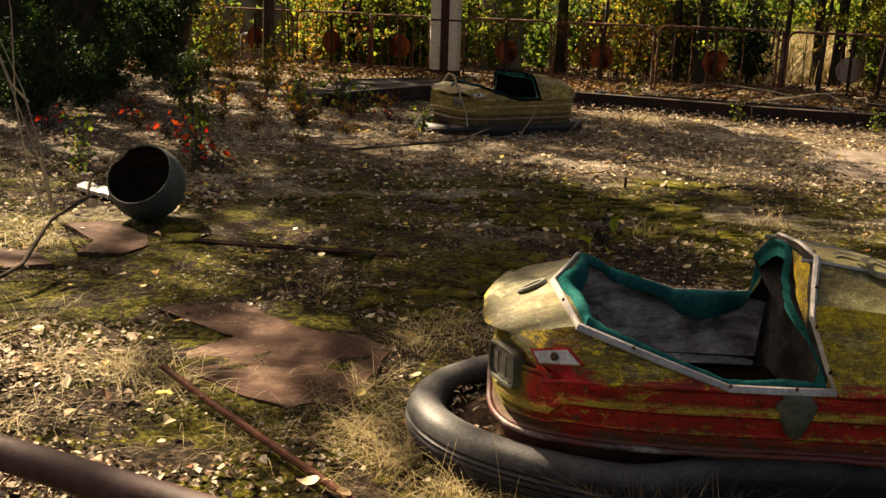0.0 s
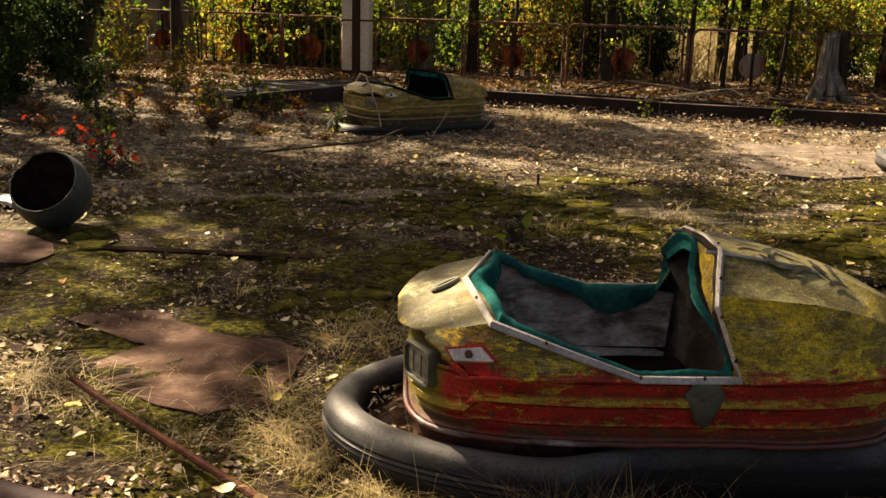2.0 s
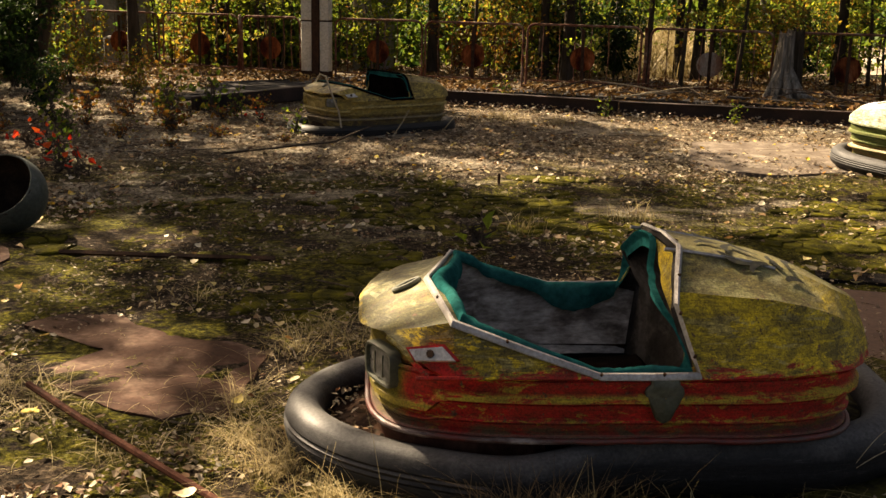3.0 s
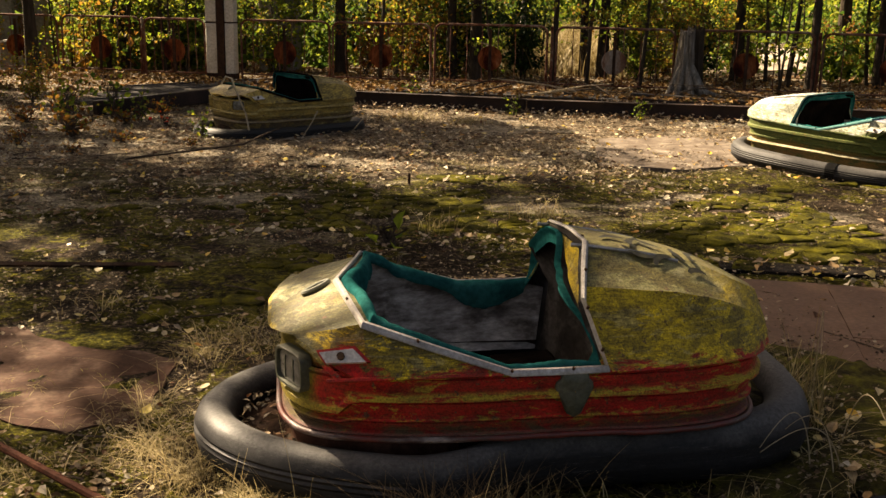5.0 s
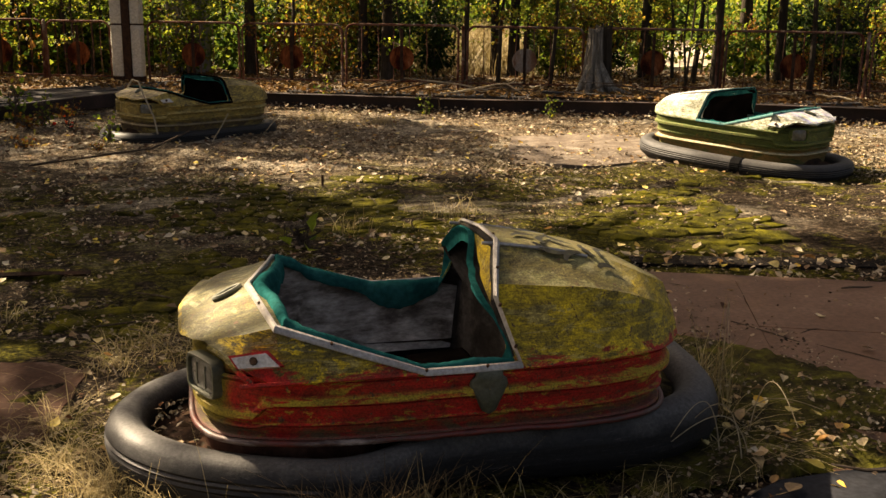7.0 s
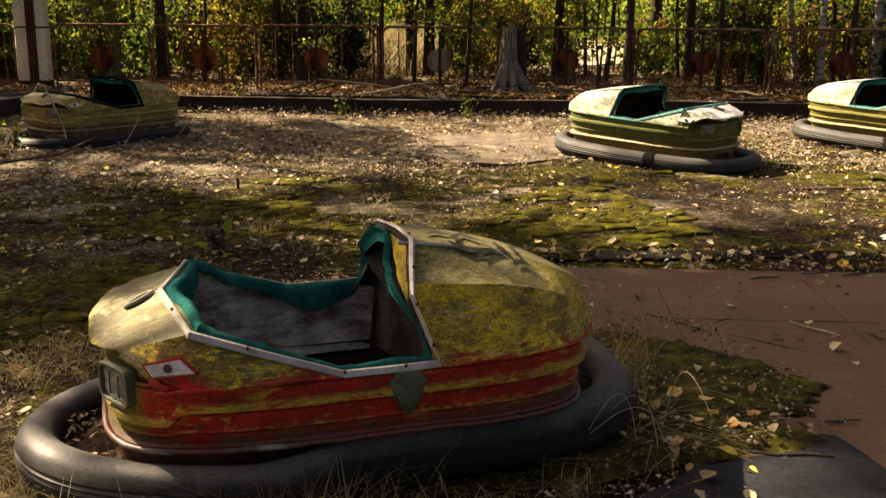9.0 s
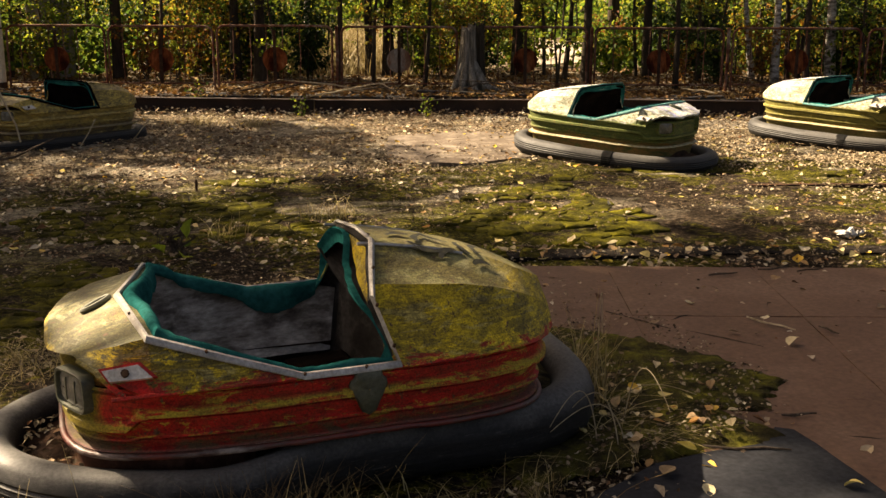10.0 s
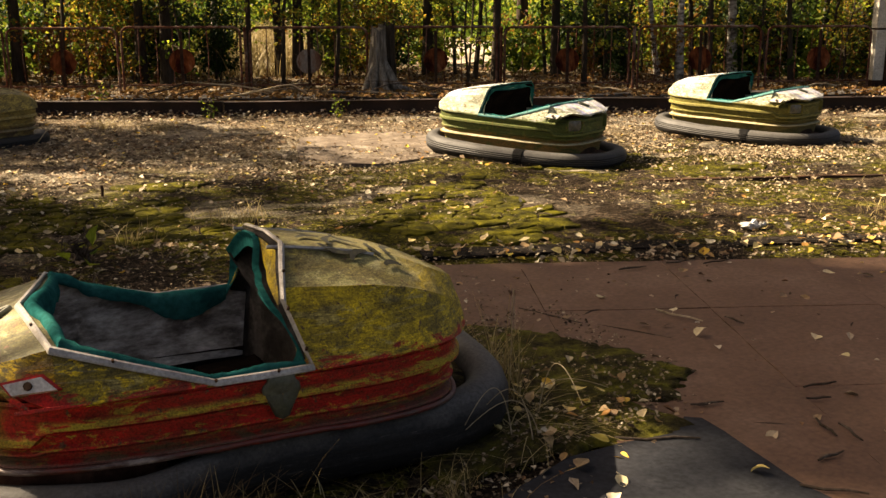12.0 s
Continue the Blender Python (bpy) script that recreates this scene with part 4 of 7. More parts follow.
def ground_material():
    m, nt, bsdf = shader("moss, soil and rotted leaves")
    v = coords(nt)
    big = noise_tex(nt, v, 0.55, 6, 0.6, 0.4)
    mid = noise_tex(nt, v, 2.6, 8, 0.65, 0.3)
    fine = noise_tex(nt, v, 26.0, 6, 0.7)
    grit = noise_tex(nt, v, 110.0, 3, 0.7)
    sep = nt.nodes.new("ShaderNodeSeparateXYZ")
    tc = nt.nodes.new("ShaderNodeTexCoord")
    nt.links.new(tc.outputs["Object"], sep.inputs[0])
    soil = ramp(nt, fine, (0.34, (0.008, 0.006, 0.004)), (0.50, (0.026, 0.018, 0.012)), (0.66, (0.095, 0.070, 0.048)))
    moss = ramp(nt, fine, (0.34, (0.012, 0.011, 0.003)), (0.50, (0.050, 0.046, 0.008)), (0.66, (0.155, 0.138, 0.020)))
    rot = ramp(nt, fine, (0.33, (0.030, 0.021, 0.014)), (0.5, (0.125, 0.094, 0.063)), (0.67, (0.33, 0.275, 0.20)))
    # moss grows on the old floor, rotted leaves pile up farther on and at the sides
    n = times(nt, big, 0.6)
    n = times(nt, n, times(nt, mid, 0.6), "ADD")
    clump = noise_tex(nt, v, 13.0, 7, 0.72, 0.4)
    n = times(nt, n, times(nt, times(nt, clump, 0.5, "SUBTRACT"), 0.34), "ADD")
    moss_on = grey(nt, n, 0.575, 0.615)
    yy = times(nt, sep.outputs["Y"], times(nt, mid, 5.0), "ADD")
    far = node(nt, "ShaderNodeMapRange")
    far.inputs["From Min"].default_value, far.inputs["From Max"].default_value = 11.2, 12.8
    nt.links.new(yy, far.inputs["Value"])
    c = mix(nt, moss_on, soil, moss)
    c = mix(nt, far.outputs[0], c, rot)
    dust = noise_tex(nt, coords(nt, (1.0, 1.6, 1.0)), 0.75, 9, 0.62, 0.5)
    near_far = node(nt, "ShaderNodeMapRange")
    near_far.inputs["From Min"].default_value, near_far.inputs["From Max"].default_value = 8.6, 10.2
    nt.links.new(yy, near_far.inputs["Value"])
    sand = ramp(nt, fine, (0.33, (0.10, 0.080, 0.058)), (0.5, (0.26, 0.225, 0.175)), (0.67, (0.42, 0.375, 0.30)))
    c = mix(nt, times(nt, near_far.outputs[0], times(nt, grey(nt, dust, 0.52, 0.60), 0.85)), c, sand)
    # dry cracks between moss cushions
    vor = nt.nodes.new("ShaderNodeTexVoronoi")
    vor.feature = "DISTANCE_TO_EDGE"
    vor.inputs["Scale"].default_value = 5.0
    warp = mix(nt, 0.12, v, nt.nodes.new("ShaderNodeTexNoise").outputs["Color"])
    nt.links.new(warp, vor.inputs["Vector"])
    crack = grey(nt, vor.outputs["Distance"], 0.01, 0.055)
    crack_on = times(nt, times(nt, moss_on, grey(nt, noise_tex(nt, v, 0.7, 3, 0.5), 0.5, 0.6)), times(nt, 1.0, far.outputs[0], "SUBTRACT"))
    c = mix(nt, times(nt, crack_on, times(nt, 1.0, crack, "SUBTRACT")), c, (0.018, 0.014, 0.010))
    c = mix(nt, 1.0, c, ramp(nt, noise_tex(nt, v, 70.0, 6, 0.75), (0.36, (0.28, 0.27, 0.26)), (0.50, (0.95, 0.95, 0.95)), (0.64, (1.7, 1.65, 1.55))), "MULTIPLY")
    c = mix(nt, 1.0, c, ramp(nt, noise_tex(nt, v, 7.0, 5, 0.6), (0.34, (0.5, 0.48, 0.45)), (0.62, (1.25, 1.25, 1.25))), "MULTIPLY")
    h = times(nt, times(nt, crack, crack_on), 0.5)
    h = times(nt, times(nt, h, fine, "ADD"), times(nt, clump, 1.2), "ADD")
    h = times(nt, h, times(nt, grit, 0.3), "ADD")
    finish(nt, bsdf, c, 0.95, h, 1.0, 0.035)
    return m


m_ground = ground_material()


# ---- ground: one sheet, close-meshed where the camera passes ----
def ground_z(x, y):
    p = Vector((x, y, 0))
    near = max(0.0, 1 - max(0, abs(x - 4) - 14) / 6) * max(0.0, 1 - max(0, y - 20) / 8)
    z = (0.020 * noise.noise(p * 0.9) + 0.012 * noise.noise(p * 3.1) + 0.007 * noise.noise(p * 9) + 0.004 * noise.noise(p * 23)) * near - 0.012
    return z


def axis(lo, hi, step, out):
    pts = list(np.arange(lo, hi + step / 2, step))
    g, d = [], step
    a = hi
    while a < out:
        d *= 1.5
        a += d
        g.append(min(a, out))
    h, d, b = [], step, lo
    while b > -out:
        d *= 1.5
        b -= d
        h.append(max(b, -out))
    return h[::-1] + pts + g


gx, gy = axis(-5.5, 12.5, 0.04, 900), axis(1.8, 15, 0.04, 900)
verts = [(x, y, ground_z(x, y)) for y in gy for x in gx]
nx = len(gx)
faces = [(j * nx + i, j * nx + i + 1, (j + 1) * nx + i + 1, (j + 1) * nx + i) for j in range(len(gy) - 1) for i in range(nx - 1)]
me = bpy.data.meshes.new("ground")
me.from_pydata(verts, [], faces)
me.materials.append(m_ground)
me.shade_smooth()
ground = tagged(new("ground", me), "cracked mossy ground with soil and rotted leaves", "ground", kind="structure")


def sheet(name, outline, material, label, z=0.012, thick=0.008, wobble=0.006, seed=0, fine=0.08, category="metal sheet"):
    """A thin metal sheet of that outline with bent, uneven edges."""
    pts = [Vector((x, y, 0)) for x, y in outline]
    edge = []
    for a, b in zip(pts, pts[1:] + pts[:1]):
        n = max(2, int((b - a).length / fine))
        for k in range(n):
            p = a.lerp(b, k / n)
            o = (b - a).cross(Vector((0, 0, 1))).normalized()
            edge.append(p + o * wobble * 2.2 * noise.noise(p * 7 + Vector((seed, 0, 0))))
    c = sum(edge, Vector()) / len(edge)
    bm = bmesh.new()
    rows = []
    for s in (1.0, 0.96, 0.7, 0.35):
        rows.append([c.lerp(p, s) + Vector((0, 0, z + thick + wobble * noise.noise(c.lerp(p, s) * 2.0 + Vector((0, seed, 0))))) for p in edge])
    low = [p + Vector((0, 0, z - 0.03)) for p in edge]
    vs = strip(bm, [low] + rows, True, False)
    bm.faces.new(vs[-1])
    bmesh.ops.recalc_face_normals(bm, faces=bm.faces)
    return tagged(link(name, bm, material), label, category)


# floor of laid plates beside the car, square to the kerb beam
UX, VX = Vector((0.407, 0.913)), Vector((0.913, -0.407))
PO = Vector((3.34, 3.08))
floor = empty("plate_floor")
tagged(floor, "red-brown steel plates laid edge to edge", "metal floor", kind="structure")


def on_plates(u, v):
    p = PO + UX * u + VX * v
    return p.x, p.y


us, vs_ = [1.70, 0.74, -0.34, -1.42], [-1.72, -0.86, -0.02, 0.86, 1.74, 2.62]
for i in range(3):
    for j in range(5):
        if i == 2 and j == 0:
            continue
        q = [on_plates(us[i] - 0.002, vs_[j] + 0.002), on_plates(us[i] - 0.002, vs_[j + 1] - 0.002), on_plates(us[i + 1] + 0.002, vs_[j + 1] - 0.002), on_plates(us[i + 1] + 0.002, vs_[j] + 0.002)]
        ob = sheet("floor_plate", q, m_plate, "", 0.010 + 0.0015 * ((i * 5 + j) % 3), 0.006, 0.003, i * 7 + j)
        ob.parent = floor
        del ob["category"]
m_soil_shade = worn("soil blackened for shade", ((0.006, 0.005, 0.004), (0.014, 0.011, 0.009), (0.05, 0.043, 0.037)), 9.0, 0.8, 1.0, 60.0, 0.015)
m_plate_bare = worn("bare red-brown plate dusted with soil", ((0.028, 0.0135, 0.0085), (0.054, 0.027, 0.018), (0.15, 0.100, 0.074)), 4.2, 0.74, 0.35, 40.0)
m_path = worn("pale sandy path", ((0.20, 0.16, 0.12), (0.34, 0.29, 0.23), (0.44, 0.39, 0.32)), 1.5, 0.95, 0.6, 20.0, 0.02)
tagged(sheet("path", [(11.2, 21.3), (13.2, 22.0), (15.5, 25.5), (19.0, 31.0), (16.5, 32.0), (13.0, 26.5)], m_path, "", 0.0, 0.02, 0.03, 5, 0.4), "pale sandy path through the undergrowth", "path", kind="structure")
sheet("steel_strip", [(5.83, 6.93), (6.45, 6.69), (7.9, 6.15), (7.88, 6.10), (6.43, 6.64), (5.81, 6.87)], m_dark, "dark rusted steel edge sunk in the litter", 0.004, 0.010, 0.006, 31)
# soil band coloured black to paint in the shade along the plates
tagged(sheet("soil_band", [(2.9, 5.62), (3.94, 5.25), (5.04, 4.89), (6.2, 4.45), (6.15, 4.31), (5.0, 4.73), (3.9, 5.08), (2.86, 5.42)], m_soil_shade, "", -0.004, 0.004, 0.02, 32, 0.05), "band of soil blackened for shade beside the plates", "soil", kind="structure")
sheet("sheet_metal", [(1.30, 2.34), (1.64, 2.50), (1.79, 2.56), (1.99, 2.64), (2.22, 2.65), (2.43, 2.63), (2.57, 2.73), (2.62, 2.69), (2.61, 2.56), (2.58, 2.39), (2.54, 2.11), (2.55, 1.96), (1.38, 1.90)], m_slate, "blue-black metal sheet lying on the plates", 0.022, 0.003, 0.003, 3)
sheet("sheet_metal", [(-1.24, 4.10), (-0.99, 3.95), (-0.75, 3.70), (-0.56, 3.60), (-0.44, 3.69), (-0.33, 3.59), (-0.30, 3.79), (-0.22, 4.33), (-0.41, 4.47), (-0.57, 4.53), (-0.69, 4.60), (-0.84, 4.72), (-0.93, 4.89), (-1.21, 4.91), (-1.34, 4.75), (-1.12, 4.64), (-0.94, 4.41), (-1.09, 4.21)],
      m_plate_bare, "red-brown rusted floor plate half sunk in moss", -0.013, 0.010, 0.012, 11, 0.03)
sheet("sheet_metal", [(-2.42, 6.42), (-2.15, 6.54), (-1.83, 6.20), (-1.76, 5.97), (-1.84, 5.72), (-2.08, 5.71), (-2.10, 6.02)], m_plate_bare, "torn red-brown plate beside the broken globe", 0.004, 0.006, 0.010, 13)
sheet("sheet_metal", [(-2.9, 5.74), (-2.32, 5.68), (-2.12, 5.43), (-2.36, 5.31), (-2.9, 5.22)], m_plate_bare, "red-brown plate sunk in dry grass", 0.01, 0.008, 0.01, 14)
sheet("sheet_metal", [(3.45, 9.15), (3.7, 10.0), (4.05, 10.9), (4.9, 11.15), (5.5, 10.75), (5.2, 9.7), (4.9, 9.0), (4.1, 8.85)], m_plate_tan, "dusty pink-brown plate under scattered leaves", 0.004, 0.004, 0.010, 15)

m_moss_dark = worn("dark moss and soil", ((0.012, 0.010, 0.006), (0.032, 0.027, 0.012), (0.070, 0.066, 0.014), (0.14, 0.132, 0.020)), 9.0, 0.95, 1.0, 55.0, 0.02)
m_moss = worn("yellow-green moss cushion", ((0.009, 0.008, 0.004), (0.030, 0.028, 0.006), (0.082, 0.075, 0.009), (0.17, 0.150, 0.014)), 6.0, 0.95, 1.0, 85.0, 0.016)


def cell_outline(points, k, reach):
    """Outline of the cell of one point among its neighbours."""
    c = points[k]
    poly = [(c[0] + reach * a, c[1] + reach * b) for a, b in ((-1, -1), (1, -1), (1, 1), (-1, 1))]
    for j, p in enumerate(points):
        dx, dy = p[0] - c[0], p[1] - c[1]
        if j == k or abs(dx) > 2 * reach or abs(dy) > 2 * reach:
            continue
        mx, my = (p[0] + c[0]) / 2, (p[1] + c[1]) / 2
        cut = []
        for a, b in zip(poly, poly[1:] + poly[:1]):
            da, db = (a[0] - mx) * dx + (a[1] - my) * dy, (b[0] - mx) * dx + (b[1] - my) * dy
            if da <= 0:
                cut.append(a)
            if da * db < 0:
                t = da / (da - db)
                cut.append((lerp(a[0], b[0], t), lerp(a[1], b[1], t)))
        poly = cut
    return poly


def moss_grows(x, y):
    """How thickly moss cushions cover a place."""
    n = noise.noise(Vector((x * 0.45, y * 1.1, 7))) + 0.5 * noise.noise(Vector((x * 1.7, y * 2.6, 1)))
    band = 0.0
    if 5.3 < y < 9.0 and 1.6 < x < 7.8:
        band = 0.34 - 0.22 * abs(y - 7.2) - 0.05 * abs(x - 4.5)
    if abs(y - 6.72 + 0.5 * (x - 1.1)) < 0.22 and 0.4 < x < 1.9:
        band = 0.6
    if x > 6.5 or (x > 5.6 and y < 6.9):
        band -= 0.35
    if x < 1.5 and y < 6.6:
        band = 0.02
    return n + band


rng = random.Random(17)
spots = []
for a in range(70):
    for b in range(34):
        x, y = -2.6 + a * 0.155 + rng.uniform(-0.10, 0.10), 3.4 + b * 0.155 + rng.uniform(-0.10, 0.10)
        p = Vector((x, y)) - PO
        on_floor = -1.5 < p.dot(UX) < 1.75 and -1.7 < p.dot(VX) < 2.7
        on_sheet = -1.35 < x < -0.2 and 3.6 < y < 5.0
        on_car = -0.2 < x < 2.2 and y < 4.1
        spots.append((x, y, not (on_floor or on_sheet or on_car) and moss_grows(x, y) > 0.28))
outlines = [(x, y) for x, y, ok in spots]
bm = bmesh.new()
for k, (x, y, ok) in enumerate(spots):
    if not ok:
        continue
    near = [q for q in outlines[max(0, k - 80):k + 81] if abs(q[0] - x) < 0.4 and abs(q[1] - y) < 0.4]
    poly = cell_outline(near, near.index((x, y)), 0.2)
    rim = []
    for a, b in zip(poly, poly[1:] + poly[:1]):
        m = max(1, int(math.hypot(b[0] - a[0], b[1] - a[1]) / 0.035))
        for i in range(m):
            q = Vector((lerp(a[0], b[0], i / m), lerp(a[1], b[1], i / m), 0))
            rim.append(q + Vector((0.012 * noise.noise(q * 30), 0.012 * noise.noise(q * 30 + Vector((4, 0, 0))), 0)))
    c = Vector((x, y, 0))
    high = 0.010 + 0.014 * rng.random()
    gap = rng.uniform(0.89, 0.965)
    rows = []
    for f, h in ((1.0, -0.02), (1.0, 0.35), (0.93, 0.75), (0.72, 0.95), (0.4, 1.0)):
        row = []
        for q in rim:
            p = c.lerp(q, f * gap)
            row.append(p + Vector((0, 0, ground_z(x, y) + high * h + (0.010 * noise.noise(p * 14) + 0.005 * noise.noise(p * 45) if h > 0.3 else -0.01))))
        rows.append(row)
    vs = strip(bm, rows, True)
    bm.faces.new(vs[-1])
tagged(link("moss_cushions", bm, m_moss), "cracked cushions of yellow-green moss", "moss", kind="stuff")

# moss that has crept over the plates behind the car
bm = bmesh.new()
isle = [(1.54, 2.66), (1.77, 2.68), (2.01, 2.70), (2.22, 2.66), (2.41, 2.60), (2.53, 2.64), (2.50, 2.80), (2.40, 2.93), (2.54, 2.95), (2.62, 2.87), (2.72, 2.90), (2.90, 3.12), (2.86, 3.30), (2.86, 3.50), (2.74, 3.66), (2.68, 3.87), (2.48, 4.02), (2.0, 4.2), (1.5, 3.6)]
edge = []
for a, b in zip(isle, isle[1:] + isle[:1]):
    for k in range(14):
        p = Vector((*a, 0)).lerp(Vector((*b, 0)), k / 14)
        edge.append(p + Vector((0.07 * noise.noise(p * 6) + 0.05 * noise.noise(p * 19), 0.07 * noise.noise(p * 6 + Vector((5, 0, 0))) + 0.05 * noise.noise(p * 17), 0)))
c = sum(edge, Vector()) / len(edge)
rows = []
for s, z in ((1.02, 0.008), (0.99, 0.022), (0.95, 0.028), (0.88, 0.032), (0.8, 0.032), (0.7, 0.034), (0.55, 0.034), (0.4, 0.034), (0.2, 0.034)):
    rows.append([c.lerp(p, s) + Vector((0, 0, z + (0.014 * noise.noise(c.lerp(p, s) * 7) + 0.008 * noise.noise(c.lerp(p, s) * 21) if s < 1 else 0))) for p in edge])
vs = strip(bm, rows, True)
bm.faces.new(vs[-1])
bmesh.ops.recalc_face_normals(bm, faces=bm.faces)
tagged(link("moss_patch", bm, m_moss_dark), "moss and soil creeping over the plates", "moss", kind="stuff")


# ---- kerb beam and boards ----
B0, BW = Vector((1.35, 14.83)), Vector((0.913, -0.407))
BN = Vector((0.407, 0.913))


def on_beam(s, off=0.0, z=0.0):
    p = B0 + BW * s + BN * off
    return Vector((p.x, p.y, z))


BEAM_TURN = math.degrees(math.atan2(BW.y, BW.x))
kerb = empty("kerb_beam")
tagged(kerb, "brown steel kerb beam along the floor's edge", "kerb", kind="structure")
s = -0.2
k = 0
while s < 19:
    ln = 3.1 + 0.4 * ((k * 7) % 3)
    bm = bmesh.new()
    c = on_beam(s + ln / 2, 0, 0.095)
    box(bm, (ln - 0.02, 0.10, 0.19), (0, 0, 0), (0, 0, 0), 0.006)
    box(bm, (ln - 0.02, 0.16, 0.012), (0, -0.03, 0.092))
    box(bm, (ln - 0.02, 0.16, 0.012), (0, -0.03, -0.08))
    ob = part("beam", bm, m_beam, kerb)
    ob.matrix_local = pose(c.x, c.y, c.z + 0.012 * noise.noise(Vector((k * 1.7, 0, 0))), 2.5 * noise.noise(Vector((k * 1.7, 4, 0))), (-1) ** k * 0.45, BEAM_TURN + 0.8 * noise.noise(Vector((k * 2.3, 9, 0))))
    s += ln
    k += 1
decking = empty("old_boards")
tagged(decking, "rotting grey boards lying behind the kerb beam", "boards", kind="structure")
rng = random.Random(21)
for row in range(6):
    s = -0.3 + rng.random()
    while s < 18.5:
        ln = rng.uniform(1.8, 3.6)
        if rng.random() < 0.62:
            bm = bmesh.new()
            box(bm, (ln, rng.uniform(0.12, 0.17), 0.035), (0, 0, 0), (0, 0, 0), 0.006)
            for v in bm.verts:
                v.co.z += 0.012 * noise.noise(Vector((v.co.x * 1.3 + s, row, 0)))
            ob = part("board", bm, m_board, decking)
            ob.matrix_local = pose(*on_beam(s + ln / 2, 0.16 + row * 0.19 + rng.uniform(-0.03, 0.03), 0.205 - row * 0.012 + rng.uniform(-0.06, 0.03)), rng.uniform(-14, 14), rng.uniform(-2.2, 2.2), BEAM_TURN + rng.uniform(-7, 7))
        s += ln + rng.uniform(0.02, 0.5)


rng = random.Random(29)
for k in range(26):  # dead sticks fallen across the boards
    s0, off = rng.uniform(0.3, 15), rng.uniform(-0.25, 1.2)
    a = on_beam(s0, off, 0.23 + rng.uniform(0, 0.05))
    turn, ln = rng.uniform(0, 6.283), rng.uniform(0.4, 1.5)
    d = Vector((math.cos(turn), math.sin(turn) * 0.5, rng.uniform(-0.05, 0.22))) * ln
    bm = bmesh.new()
    tube(bm, [a, a + d * 0.35 + Vector((0, 0, rng.uniform(-0.02, 0.06))), a + d * 0.7 + Vector((rng.uniform(-0.05, 0.05), 0, rng.uniform(-0.02, 0.06))), a + d], [0.014, 0.012, 0.009, 0.004], 6)
    tagged(link("dead_branch", bm, m_twig if k % 3 else m_straw_stem), "dead branch fallen across the rotting boards", "branch", "dead branches")


def lone_board(name, a, b, width, thick, material, label, roll=0):
    a, b = Vector(a), Vector(b)
    bm = bmesh.new()
    box(bm, ((b - a).length, width, thick), (0, 0, 0), (0, 0, 0), min(thick, width) * 0.12)
    ob = tagged(link(name, bm, material), label, "board")
    d = b - a
    ob.matrix_world = Matrix.Translation((a + b) / 2) @ d.to_track_quat("X", "Z").to_matrix().to_4x4() @ pose(0, 0, 0, roll)
    return ob


lone_board("beam", (-1.62, 13.55, 0.08), (-0.15, 14.7, 0.14), 0.11, 0.19, m_beam, "loose brown beam end behind the tan bumper car")
for k in range(6):
    lone_board("board", (-1.9 + 0.1 * k, 14.0 + 0.36 * k, 0.10 + 0.012 * k), (-0.05 + 0.16 * k, 15.2 + 0.34 * k, 0.13 + 0.012 * k), 0.30, 0.03, m_board, "pale grey board in a pile beside the kerb", 4 * (-1) ** k)


# ---- fence ----
def fence_y(x):
    return 18.9 - 0.405 * x


FD = Vector((0.9268, -0.3754, 0))


fence = tagged(empty("fence"), "rusty tubular fence with a round plate on each panel", "fence")


def fence_panel(x0, x1, pale, seed):
    rng = random.Random(seed)
    ln = (x1 - x0) / FD.x
    place = pose(x0, fence_y(x0), rng.uniform(-0.02, 0.0), rng.uniform(-2, 2), 0, math.degrees(math.atan2(FD.y, FD.x)) + rng.uniform(-1, 1))
    top = 1.06
    r = 0.13
    pts = [(0, 0, 0)]
    pts += [(0, 0, top - r)] + [(r - r * math.cos(a), 0, top - r + r * math.sin(a)) for a in (0.4, 0.8, 1.2)] + [(r, 0, top)]
    pts += [(ln - r, 0, top)] + [(ln - r + r * math.sin(a), 0, top - r + r * math.cos(a)) for a in (0.4, 0.8, 1.2)] + [(ln, 0, top - r), (ln, 0, 0)]
    bm = bmesh.new()
    tube(bm, [Vector(p) + Vector((0, 0.01 * noise.noise(Vector(p) * 2), 0)) for p in pts], 0.020, 8)
    panel = part("fence_panel", bm, m_fence, fence)
    panel.matrix_local = place
    bm = bmesh.new()
    tube(bm, [(0, 0, 0.13), (ln, 0, 0.13)], 0.014, 6)
    part("bottom_rail", bm, m_fence, panel)
    n = 7
    for k in range(1, n):
        if rng.random() < 0.12 and k != n // 2:
            continue
        bm = bmesh.new()
        x = ln * k / n
        tube(bm, [(x, 0, 0.13), (x + rng.uniform(-0.02, 0.02), rng.uniform(-0.02, 0.02), 0.6), (x, 0, top)], 0.0085, 5)
        part("bar", bm, m_fence, panel)
    bm = bmesh.new()
    c = Vector((ln / 2, -0.018, 0.515))
    ring = 28
    tube(bm, [c, c + Vector((0, -0.012, 0))], 0.205, ring)
    part("round_plate", bm, m_disc_pale if pale else m_disc_rust, panel, "pale flaked round plate" if pale else "rusted round plate")
    bm = bmesh.new()
    box(bm, (0.05, 0.02, 0.86), c + Vector((0, -0.022, 0.05)))
    part("strap", bm, m_dark, panel)


m_fence = worn("rust-spotted fence paint", ((0.04, 0.014, 0.009), (0.09, 0.030, 0.018), (0.15, 0.085, 0.06), (0.26, 0.23, 0.20)), 5.0, 0.75, 0.4, 60.0, 0.002)
